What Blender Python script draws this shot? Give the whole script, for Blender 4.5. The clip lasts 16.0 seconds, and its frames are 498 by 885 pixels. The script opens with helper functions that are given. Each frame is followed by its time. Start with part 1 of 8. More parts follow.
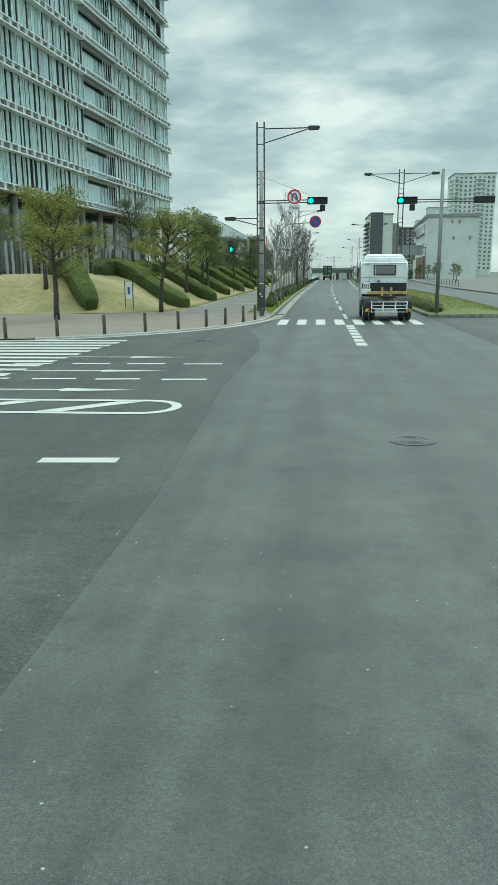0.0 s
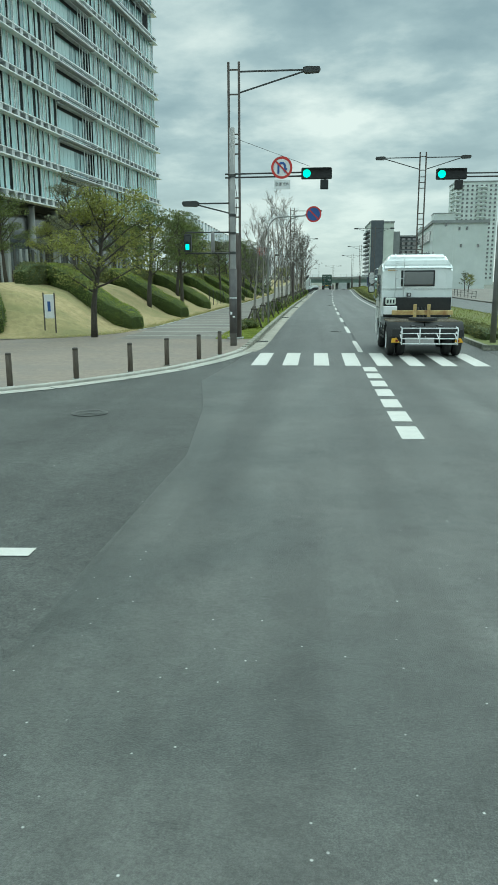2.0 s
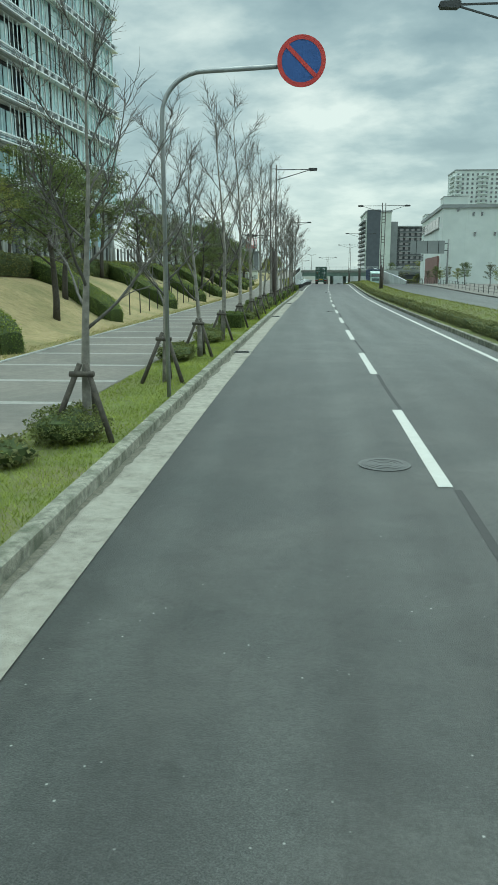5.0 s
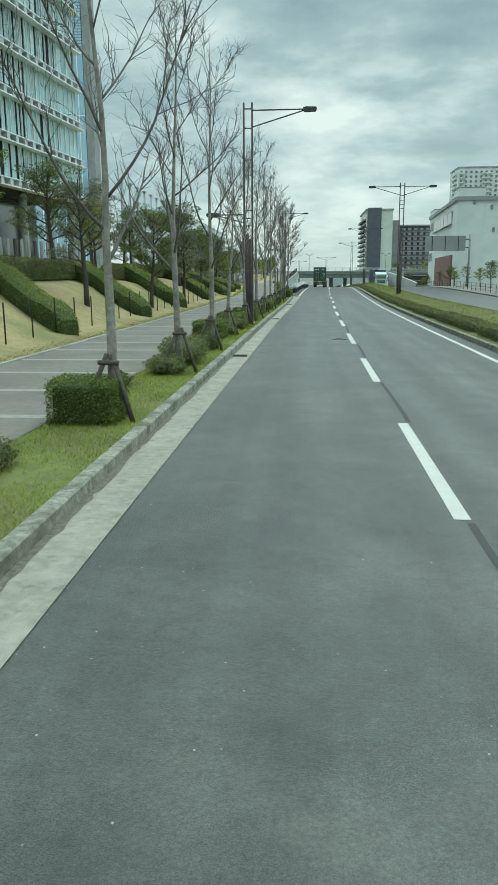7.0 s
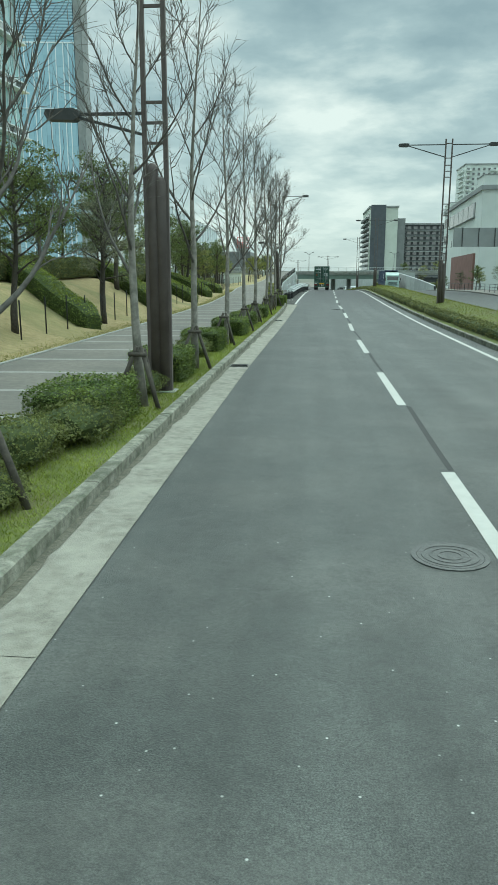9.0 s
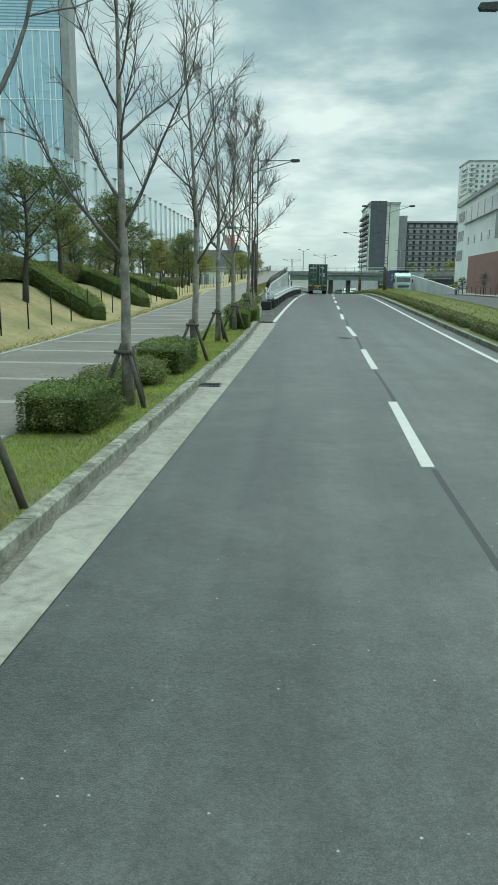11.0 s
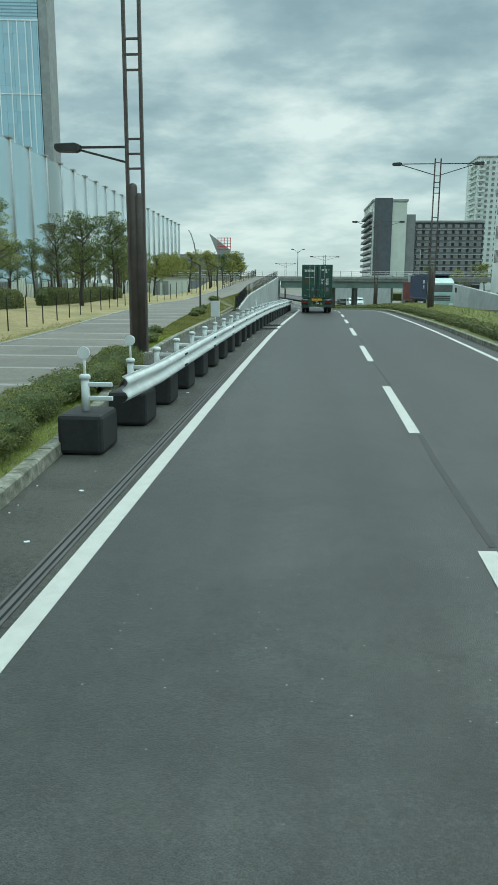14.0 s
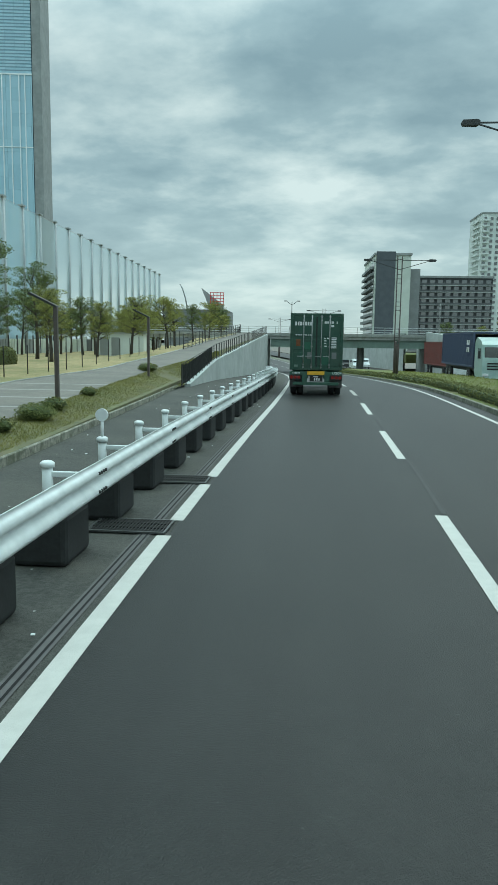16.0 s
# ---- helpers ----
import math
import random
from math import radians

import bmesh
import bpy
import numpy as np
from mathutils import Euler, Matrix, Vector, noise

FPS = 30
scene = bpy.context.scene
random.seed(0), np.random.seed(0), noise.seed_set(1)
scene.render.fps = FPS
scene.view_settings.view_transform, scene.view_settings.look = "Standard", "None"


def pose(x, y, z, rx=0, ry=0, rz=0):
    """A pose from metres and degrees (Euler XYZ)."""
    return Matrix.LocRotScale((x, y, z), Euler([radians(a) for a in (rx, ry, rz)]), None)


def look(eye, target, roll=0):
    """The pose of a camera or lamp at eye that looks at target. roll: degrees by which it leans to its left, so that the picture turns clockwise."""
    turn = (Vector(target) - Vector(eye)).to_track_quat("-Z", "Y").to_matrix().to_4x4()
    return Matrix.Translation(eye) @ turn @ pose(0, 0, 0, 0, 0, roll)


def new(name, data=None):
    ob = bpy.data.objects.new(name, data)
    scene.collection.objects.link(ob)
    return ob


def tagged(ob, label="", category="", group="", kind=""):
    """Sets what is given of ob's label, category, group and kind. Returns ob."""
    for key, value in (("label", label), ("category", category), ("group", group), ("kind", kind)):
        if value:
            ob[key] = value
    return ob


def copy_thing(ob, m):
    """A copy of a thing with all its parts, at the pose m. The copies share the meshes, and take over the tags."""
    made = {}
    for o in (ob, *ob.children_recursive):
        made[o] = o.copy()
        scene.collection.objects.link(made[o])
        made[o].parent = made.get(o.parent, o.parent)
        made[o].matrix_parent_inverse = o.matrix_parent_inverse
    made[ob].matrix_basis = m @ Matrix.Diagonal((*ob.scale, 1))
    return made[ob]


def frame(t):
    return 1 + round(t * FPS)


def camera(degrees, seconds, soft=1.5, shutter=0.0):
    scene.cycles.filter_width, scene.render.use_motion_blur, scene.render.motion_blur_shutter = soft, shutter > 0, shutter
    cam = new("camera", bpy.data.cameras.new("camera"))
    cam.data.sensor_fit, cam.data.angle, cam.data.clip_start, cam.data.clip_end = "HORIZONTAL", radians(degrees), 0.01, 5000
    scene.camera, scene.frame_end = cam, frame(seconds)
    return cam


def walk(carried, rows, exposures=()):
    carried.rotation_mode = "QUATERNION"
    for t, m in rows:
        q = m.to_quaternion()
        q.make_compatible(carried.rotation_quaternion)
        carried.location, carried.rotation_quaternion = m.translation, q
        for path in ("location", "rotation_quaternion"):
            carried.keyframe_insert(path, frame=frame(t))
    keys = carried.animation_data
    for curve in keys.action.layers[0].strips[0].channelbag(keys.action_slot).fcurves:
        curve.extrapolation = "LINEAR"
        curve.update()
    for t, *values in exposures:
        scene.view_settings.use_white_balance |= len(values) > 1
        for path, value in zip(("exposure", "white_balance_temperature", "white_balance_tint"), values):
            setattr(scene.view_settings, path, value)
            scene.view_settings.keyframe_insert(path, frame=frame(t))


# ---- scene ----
cam = camera(37.29, 16.0)

walk(cam, [
    (0.0, pose(-1.641, 15.101, 2.369, 77.088, 0.408, 4.964)),
    (0.5, pose(-1.643, 18.270, 2.369, 77.261, 0.397, 5.014)),
    (1.0, pose(-1.630, 21.465, 2.369, 77.472, 0.341, 4.971)),
    (1.5, pose(-1.628, 24.975, 2.369, 77.623, 0.320, 4.909)),
    (2.0, pose(-1.600, 28.659, 2.369, 77.758, 0.234, 4.887)),
    (2.5, pose(-1.621, 32.701, 2.369, 77.850, 0.247, 4.844)),
    (3.0, pose(-1.603, 36.923, 2.369, 77.895, 0.423, 4.875)),
    (3.5, pose(-1.594, 41.365, 2.369, 77.767, 0.496, 4.802)),
    (4.0, pose(-1.565, 46.146, 2.369, 77.669, 0.415, 4.640)),
    (4.5, pose(-1.554, 51.087, 2.369, 77.252, 0.048, 4.327)),
    (7.0, pose(-1.325, 77.258, 2.369, 77.398, 0.272, 4.130)),
    (7.5, pose(-1.325, 82.776, 2.369, 77.486, 0.140, 4.214)),
    (8.0, pose(-1.304, 88.463, 2.369, 77.476, -0.027, 4.273)),
    (8.5, pose(-1.272, 94.288, 2.369, 77.443, -0.090, 4.222)),
    (9.0, pose(-1.240, 100.327, 2.369, 77.439, -0.077, 4.090)),
    (9.5, pose(-1.189, 106.550, 2.369, 77.347, -0.495, 3.812)),
    (10.0, pose(-1.087, 112.765, 2.369, 77.216, -0.719, 3.547)),
    (12.5, pose(-0.069, 143.918, 2.463, 78.052, -0.069, 4.286)),
    (13.0, pose(-0.022, 150.348, 2.534, 78.098, 0.003, 4.270)),
    (13.5, pose(0.084, 156.796, 2.605, 78.076, -0.092, 4.281)),
    (14.0, pose(0.152, 163.122, 2.679, 77.909, -0.297, 3.605)),
    (14.5, pose(0.253, 169.564, 2.759, 78.843, -0.562, 3.054)),
    (15.0, pose(0.416, 176.089, 2.840, 80.774, -0.846, 3.089)),
    (15.5, pose(0.576, 182.566, 2.907, 81.867, -0.848, 3.346)),
    (16.0, pose(0.759, 189.422, 2.956, 82.143, -0.839, 3.467)),
], exposures=[(0.0, 0.09, 6400, -7), (4.5, 0.08, 6440, -7), (7.0, 0.13, 6450, -7), (12.5, 0.12, 6400, -7), (14.0, 0.04, 6280, -7), (15.0, 0.0, 6180, -7), (16.0, -0.03, 6130, -7)])

# ---------------------------------------------------------------- world and light
SKY = 0.88
world = bpy.data.worlds.new("overcast_sky")
scene.world = world
world.use_nodes = True
wn, wl = world.node_tree.nodes, world.node_tree.links
wn.clear()


def wnode(kind, **props):
    n = wn.new(kind)
    for k, v in props.items():
        n.inputs[k].default_value = v
    return n


w_out = wn.new("ShaderNodeOutputWorld")
w_bg = wn.new("ShaderNodeBackground")
w_sky = wn.new("ShaderNodeTexSky")
w_sky.sky_type = "NISHITA"
w_sky.sun_disc = False
w_sky.sun_elevation = radians(48)
w_sky.sun_rotation = radians(25)
w_co = wn.new("ShaderNodeTexCoord")
w_sep = wn.new("ShaderNodeSeparateXYZ")
wl.new(w_co.outputs["Generated"], w_sep.inputs[0])
# a cloud deck seen in perspective: direction divided by its height
w_h = wn.new("ShaderNodeMath"); w_h.operation = "ADD"; w_h.inputs[1].default_value = 0.21
w_abs = wn.new("ShaderNodeMath"); w_abs.operation = "MAXIMUM"; w_abs.inputs[1].default_value = 0.0
wl.new(w_sep.outputs[2], w_abs.inputs[0]); wl.new(w_abs.outputs[0], w_h.inputs[0])
w_dx = wn.new("ShaderNodeMath"); w_dx.operation = "DIVIDE"
w_dy = wn.new("ShaderNodeMath"); w_dy.operation = "DIVIDE"
wl.new(w_sep.outputs[0], w_dx.inputs[0]); wl.new(w_h.outputs[0], w_dx.inputs[1])
wl.new(w_sep.outputs[1], w_dy.inputs[0]); wl.new(w_h.outputs[0], w_dy.inputs[1])
w_com = wn.new("ShaderNodeCombineXYZ")
wl.new(w_dx.outputs[0], w_com.inputs[0]); wl.new(w_dy.outputs[0], w_com.inputs[1])
w_map = wn.new("ShaderNodeMapping")
w_map.inputs["Rotation"].default_value = (0, 0, radians(12))
w_map.inputs["Scale"].default_value = (0.8, 0.85, 1.0)
w_map.inputs["Location"].default_value = (3.1, 0.4, 0.0)
wl.new(w_com.outputs[0], w_map.inputs[0])
w_n1 = wnode("ShaderNodeTexNoise", Scale=1.35, Detail=8.0, Roughness=0.5, Distortion=0.15)
w_n2 = wnode("ShaderNodeTexNoise", Scale=4.2, Detail=8.0, Roughness=0.56, Distortion=0.1)
wl.new(w_map.outputs[0], w_n1.inputs["Vector"]); wl.new(w_map.outputs[0], w_n2.inputs["Vector"])
w_mix = wn.new("ShaderNodeMix"); w_mix.inputs[0].default_value = 0.4
wl.new(w_n1.outputs[0], w_mix.inputs[2]); wl.new(w_n2.outputs[0], w_mix.inputs[3])
w_ramp = wn.new("ShaderNodeValToRGB")
wl.new(w_mix.outputs[0], w_ramp.inputs[0])
els = w_ramp.color_ramp.elements
els[0].position, els[0].color = 0.385, (0.31, 0.415, 0.475, 1)
els[1].position, els[1].color = 0.62, (0.92, 0.965, 0.975, 1)
e = els.new(0.475); e.color = (0.44, 0.55, 0.605, 1)
e = els.new(0.535); e.color = (0.64, 0.73, 0.765, 1)
# paler towards the horizon
w_hr = wn.new("ShaderNodeMapRange")
w_hr.inputs["From Min"].default_value = 0.0; w_hr.inputs["From Max"].default_value = 0.20
w_hr.inputs["To Min"].default_value = 0.6; w_hr.inputs["To Max"].default_value = 0.0
wl.new(w_sep.outputs[2], w_hr.inputs[0])
w_pale = wn.new("ShaderNodeMix"); w_pale.data_type = "RGBA"
wl.new(w_hr.outputs[0], w_pale.inputs[0]); wl.new(w_ramp.outputs[0], w_pale.inputs[6])
w_pale.inputs[7].default_value = (0.80, 0.90, 0.93, 1)
w_sc = wn.new("ShaderNodeMix"); w_sc.data_type = "RGBA"; w_sc.blend_type = "MULTIPLY"; w_sc.inputs[0].default_value = 1
wl.new(w_sky.outputs[0], w_sc.inputs[6]); w_sc.inputs[7].default_value = (0.10, 0.10, 0.10, 1)
w_fin = wn.new("ShaderNodeMix"); w_fin.data_type = "RGBA"; w_fin.inputs[0].default_value = 0.9
wl.new(w_sc.outputs[2], w_fin.inputs[6]); wl.new(w_pale.outputs[2], w_fin.inputs[7])
wl.new(w_fin.outputs[2], w_bg.inputs[0])
# an overcast sky is brightest overhead
w_zen = wn.new("ShaderNodeMapRange")
w_zen.interpolation_type = "SMOOTHSTEP"
w_zen.inputs["From Min"].default_value, w_zen.inputs["From Max"].default_value = 0.30, 0.95
w_zen.inputs["To Min"].default_value, w_zen.inputs["To Max"].default_value = SKY, SKY * 4.2
wl.new(w_sep.outputs[2], w_zen.inputs[0])
wl.new(w_zen.outputs[0], w_bg.inputs[1])
wl.new(w_bg.outputs[0], w_out.inputs[0])

sun_data = bpy.data.lights.new("sun", "SUN")
sun_data.energy, sun_data.angle, sun_data.color = 0.7, radians(25), (1.0, 0.97, 0.92)
sun = new("sun", sun_data)
sun.matrix_world = look((0, 0, 60), (-20, -45, 0))
tagged(sun, kind="structure")

# ---------------------------------------------------------------- materials


def surf(name, dark, light, scale=4.0, rough=0.8, metal=0.0, bump=0.0, bump_scale=None, stain=None, stain_scale=0.4,
         stain_amount=0.5, speck=None, speck_amount=0.0, speck_scale=11.0, streak=0.0, detail=6.0, spread=(0.3, 0.7), stretch=None, per_object=0.0,
         coat=0.0, rough_var=0.12, leaf=False, gloss=0.5, y_tone=None, blot=0.0, grit=0.0):
    """Principled surface with grain, large stains and relief in world metres."""
    m = bpy.data.materials.new(name)
    m.use_nodes = True
    nt = m.node_tree
    n, l = nt.nodes, nt.links
    b = n["Principled BSDF"]
    geo = n.new("ShaderNodeNewGeometry")
    co = geo.outputs["Position"]
    if stretch:
        mp = n.new("ShaderNodeMapping")
        mp.inputs["Scale"].default_value = stretch
        l.new(co, mp.inputs[0])
        co = mp.outputs[0]
    no = n.new("ShaderNodeTexNoise")
    no.inputs["Scale"].default_value, no.inputs["Detail"].default_value, no.inputs["Roughness"].default_value = scale, detail, 0.62
    l.new(co, no.inputs["Vector"])
    r = n.new("ShaderNodeValToRGB")
    r.color_ramp.elements[0].position, r.color_ramp.elements[0].color = spread[0], (*dark, 1)
    r.color_ramp.elements[1].position, r.color_ramp.elements[1].color = spread[1], (*light, 1)
    l.new(no.outputs[0], r.inputs[0])
    col = r.outputs[0]
    if stain:
        ns = n.new("ShaderNodeTexNoise")
        ns.inputs["Scale"].default_value, ns.inputs["Detail"].default_value = stain_scale, 5.0
        ns.inputs["Distortion"].default_value = 0.6
        l.new(co, ns.inputs["Vector"])
        mr = n.new("ShaderNodeMapRange")
        mr.inputs["From Min"].default_value, mr.inputs["From Max"].default_value = 0.42, 0.68
        mr.inputs["To Max"].default_value = stain_amount
        l.new(ns.outputs[0], mr.inputs[0])
        mx = n.new("ShaderNodeMix"); mx.data_type = "RGBA"
        l.new(mr.outputs[0], mx.inputs[0]); l.new(col, mx.inputs[6]); mx.inputs[7].default_value = (*stain, 1)
        col = mx.outputs[2]
    if speck:
        vo = n.new("ShaderNodeTexVoronoi")
        vo.inputs["Scale"].default_value = speck_scale
        l.new(co, vo.inputs["Vector"])
        mr = n.new("ShaderNodeMapRange")
        mr.inputs["From Min"].default_value, mr.inputs["From Max"].default_value = 0.14, 0.05
        mr.inputs["To Max"].default_value = 1.0
        l.new(vo.outputs["Distance"], mr.inputs[0])
        sel = n.new("ShaderNodeSeparateColor")
        l.new(vo.outputs["Color"], sel.inputs[0])
        gt = n.new("ShaderNodeMath"); gt.operation = "GREATER_THAN"; gt.inputs[1].default_value = 1.0 - speck_amount
        l.new(sel.outputs[0], gt.inputs[0])
        mu = n.new("ShaderNodeMath"); mu.operation = "MULTIPLY"
        l.new(mr.outputs[0], mu.inputs[0]); l.new(gt.outputs[0], mu.inputs[1])
        mx = n.new("ShaderNodeMix"); mx.data_type = "RGBA"
        l.new(mu.outputs[0], mx.inputs[0]); l.new(col, mx.inputs[6]); mx.inputs[7].default_value = (*speck, 1)
        col = mx.outputs[2]
    if streak:
        mp2 = n.new("ShaderNodeMapping")
        mp2.inputs["Scale"].default_value = (1.5, 0.035, 1)
        l.new(geo.outputs["Position"], mp2.inputs[0])
        nk = n.new("ShaderNodeTexNoise")
        nk.inputs["Scale"].default_value, nk.inputs["Detail"].default_value = 1.0, 4.0
        l.new(mp2.outputs[0], nk.inputs["Vector"])
        nk2 = n.new("ShaderNodeTexNoise")
        nk2.inputs["Scale"].default_value, nk2.inputs["Detail"].default_value = 2.1, 6.0
        l.new(geo.outputs["Position"], nk2.inputs["Vector"])
        ad = n.new("ShaderNodeMath"); ad.operation = "MULTIPLY_ADD"; ad.inputs[1].default_value = 0.45
        l.new(nk2.outputs[0], ad.inputs[0]); l.new(nk.outputs[0], ad.inputs[2])
        mr = n.new("ShaderNodeMapRange")
        mr.inputs["From Min"].default_value, mr.inputs["From Max"].default_value = 0.5, 0.95
        mr.inputs["To Min"].default_value, mr.inputs["To Max"].default_value = 1 - streak, 1 + streak
        l.new(ad.outputs[0], mr.inputs[0])
        hs = n.new("ShaderNodeHueSaturation")
        l.new(mr.outputs[0], hs.inputs["Value"]); l.new(col, hs.inputs["Color"])
        col = hs.outputs[0]
    if per_object:
        rnd = n.new("ShaderNodeObjectInfo").outputs["Random"] if not leaf else geo.outputs["Random Per Island"]
        hs = n.new("ShaderNodeHueSaturation")
        mr = n.new("ShaderNodeMapRange")
        mr.inputs["To Min"].default_value, mr.inputs["To Max"].default_value = 1 - per_object, 1 + per_object
        l.new(rnd, mr.inputs[0]); l.new(mr.outputs[0], hs.inputs["Value"]); l.new(col, hs.inputs["Color"])
        col = hs.outputs[0]
    if blot:
        # small dark spots and scuffs
        nb2 = n.new("ShaderNodeTexNoise")
        nb2.inputs["Scale"].default_value, nb2.inputs["Detail"].default_value, nb2.inputs["Distortion"].default_value = 3.4, 9.0, 0.4
        nb2.inputs["Roughness"].default_value = 0.68
        l.new(co, nb2.inputs["Vector"])
        mr = n.new("ShaderNodeMapRange")
        mr.inputs["From Min"].default_value, mr.inputs["From Max"].default_value = 0.55, 0.72
        mr.inputs["To Min"].default_value, mr.inputs["To Max"].default_value = 1.0, 1.0 - blot
        hs = n.new("ShaderNodeHueSaturation")
        l.new(nb2.outputs[0], mr.inputs[0]); l.new(mr.outputs[0], hs.inputs["Value"]); l.new(col, hs.inputs["Color"])
        col = hs.outputs[0]
    if grit:
        # coarse stones and patchy binder
        for sc_, lo_, hi_, k_ in ((34.0, 0.30, 0.70, grit), (7.0, 0.32, 0.68, grit * 0.45)):
            ng = n.new("ShaderNodeTexNoise")
            ng.inputs["Scale"].default_value, ng.inputs["Detail"].default_value, ng.inputs["Roughness"].default_value = sc_, 5.0, 0.7
            l.new(co, ng.inputs["Vector"])
            mr = n.new("ShaderNodeMapRange")
            mr.inputs["From Min"].default_value, mr.inputs["From Max"].default_value = lo_, hi_
            mr.inputs["To Min"].default_value, mr.inputs["To Max"].default_value = 1 - k_, 1 + k_
            hs = n.new("ShaderNodeHueSaturation")
            l.new(ng.outputs[0], mr.inputs[0]); l.new(mr.outputs[0], hs.inputs["Value"]); l.new(col, hs.inputs["Color"])
            col = hs.outputs[0]
    if y_tone:
        # brightness of the colour follows a ramp along the road
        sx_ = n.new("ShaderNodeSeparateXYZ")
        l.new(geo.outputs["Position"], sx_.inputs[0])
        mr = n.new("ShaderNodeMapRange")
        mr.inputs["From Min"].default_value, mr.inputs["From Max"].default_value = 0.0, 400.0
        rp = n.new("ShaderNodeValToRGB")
        for i_, (y_, v_) in enumerate(y_tone):
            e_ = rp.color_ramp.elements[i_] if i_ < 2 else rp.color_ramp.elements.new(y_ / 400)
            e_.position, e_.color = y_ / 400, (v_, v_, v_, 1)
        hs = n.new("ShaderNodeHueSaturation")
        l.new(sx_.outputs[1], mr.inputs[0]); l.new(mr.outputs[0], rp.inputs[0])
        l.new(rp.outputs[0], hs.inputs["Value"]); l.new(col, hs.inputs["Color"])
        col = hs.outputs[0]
    l.new(col, b.inputs["Base Color"])
    rr = n.new("ShaderNodeMapRange")
    rr.inputs["To Min"].default_value, rr.inputs["To Max"].default_value = max(rough - rough_var, 0.02), min(rough + rough_var, 1)
    l.new(no.outputs[0], rr.inputs[0]); l.new(rr.outputs[0], b.inputs["Roughness"])
    b.inputs["Metallic"].default_value = metal
    b.inputs["Specular IOR Level"].default_value = gloss
    b.inputs["Coat Weight"].default_value = coat
    if leaf:
        tl = n.new("ShaderNodeBsdfTranslucent")
        ms = n.new("ShaderNodeMixShader")
        ms.inputs[0].default_value = 0.42
        l.new(col, tl.inputs["Color"])
        l.new(b.outputs[0], ms.inputs[1]); l.new(tl.outputs[0], ms.inputs[2])
        l.new(ms.outputs[0], n["Material Output"].inputs["Surface"])
    if bump:
        bp = n.new("ShaderNodeBump")
        bp.inputs["Strength"].default_value, bp.inputs["Distance"].default_value = bump, 0.02
        nb = n.new("ShaderNodeTexNoise")
        nb.inputs["Scale"].default_value, nb.inputs["Detail"].default_value = bump_scale or scale * 3, 4.0
        l.new(co, nb.inputs["Vector"]); l.new(nb.outputs[0], bp.inputs["Height"]); l.new(bp.outputs[0], b.inputs["Normal"])
    return m


def glow(name, color, strength):
    m = bpy.data.materials.new(name)
    m.use_nodes = True
    b = m.node_tree.nodes["Principled BSDF"]
    b.inputs["Base Color"].default_value = (*color, 1)
    b.inputs["Emission Color"].default_value = (*color, 1)
    b.inputs["Emission Strength"].default_value = strength
    return m


def glass(name, tint, rough=0.06, dark=None):
    """Reflecting glazing: tinted, nearly opaque panes with a mirror-like skin."""
    m = bpy.data.materials.new(name)
    m.use_nodes = True
    n, l = m.node_tree.nodes, m.node_tree.links
    b = n["Principled BSDF"]
    oi = n.new("ShaderNodeObjectInfo")
    geo = n.new("ShaderNodeNewGeometry")
    mx = n.new("ShaderNodeMix"); mx.data_type = "RGBA"
    st_ = n.new("ShaderNodeMapRange")
    st_.interpolation_type = "SMOOTHSTEP"
    st_.inputs["From Min"].default_value, st_.inputs["From Max"].default_value = 0.22, 0.5
    l.new(geo.outputs["Random Per Island"], st_.inputs[0])
    l.new(st_.outputs[0], mx.inputs[0])
    mx.inputs[6].default_value = (*(dark or [c * 0.35 for c in tint]), 1)
    mx.inputs[7].default_value = (*tint, 1)
    l.new(mx.outputs[2], b.inputs["Base Color"])
    b.inputs["Roughness"].default_value = rough
    b.inputs["IOR"].default_value = 1.9
    b.inputs["Specular IOR Level"].default_value = 0.9
    return m


ASPHALT = surf("asphalt", (0.026, 0.029, 0.027), (0.097, 0.104, 0.097), 100, 0.47, bump=0.36, bump_scale=100, grit=0.36, y_tone=((46, 1.0), (53, 0.78), (70, 0.80), (82, 1.12), (112, 1.10), (148, 1.0), (190, 0.15)), detail=10, spread=(0.36, 0.64), gloss=0.36,
               stain=(0.103, 0.105, 0.096), stain_scale=0.6, stain_amount=0.6, speck=(0.45, 0.45, 0.43), speck_amount=0.10, speck_scale=14, streak=0.30, blot=0.3)
ASPHALT_SIDE = surf("asphalt_side_street", (0.020, 0.0215, 0.020), (0.094, 0.098, 0.092), 100, 0.66, bump=0.5, bump_scale=110, grit=0.45, detail=10, spread=(0.36, 0.64), gloss=0.35,
                    stain=(0.092, 0.097, 0.090), stain_scale=0.4, stain_amount=0.6, speck=(0.45, 0.45, 0.43), speck_amount=0.06, streak=0.15, blot=0.3)
ASPHALT_OLD = surf("asphalt_shoulder", (0.024, 0.025, 0.022), (0.085, 0.086, 0.076), 22, 0.80, bump=0.7, bump_scale=80, detail=10, gloss=0.35,
                   stain=(0.095, 0.092, 0.078), stain_scale=0.8, stain_amount=0.6, speck=(0.5, 0.5, 0.47), speck_amount=0.05, speck_scale=7)
TAR = surf("tar_seam", (0.010, 0.011, 0.011), (0.022, 0.024, 0.023), 6, 0.6)
SOIL_DARK = surf("gutter_silt", (0.07, 0.07, 0.05), (0.19, 0.18, 0.14), 16, 0.95, bump=0.6)
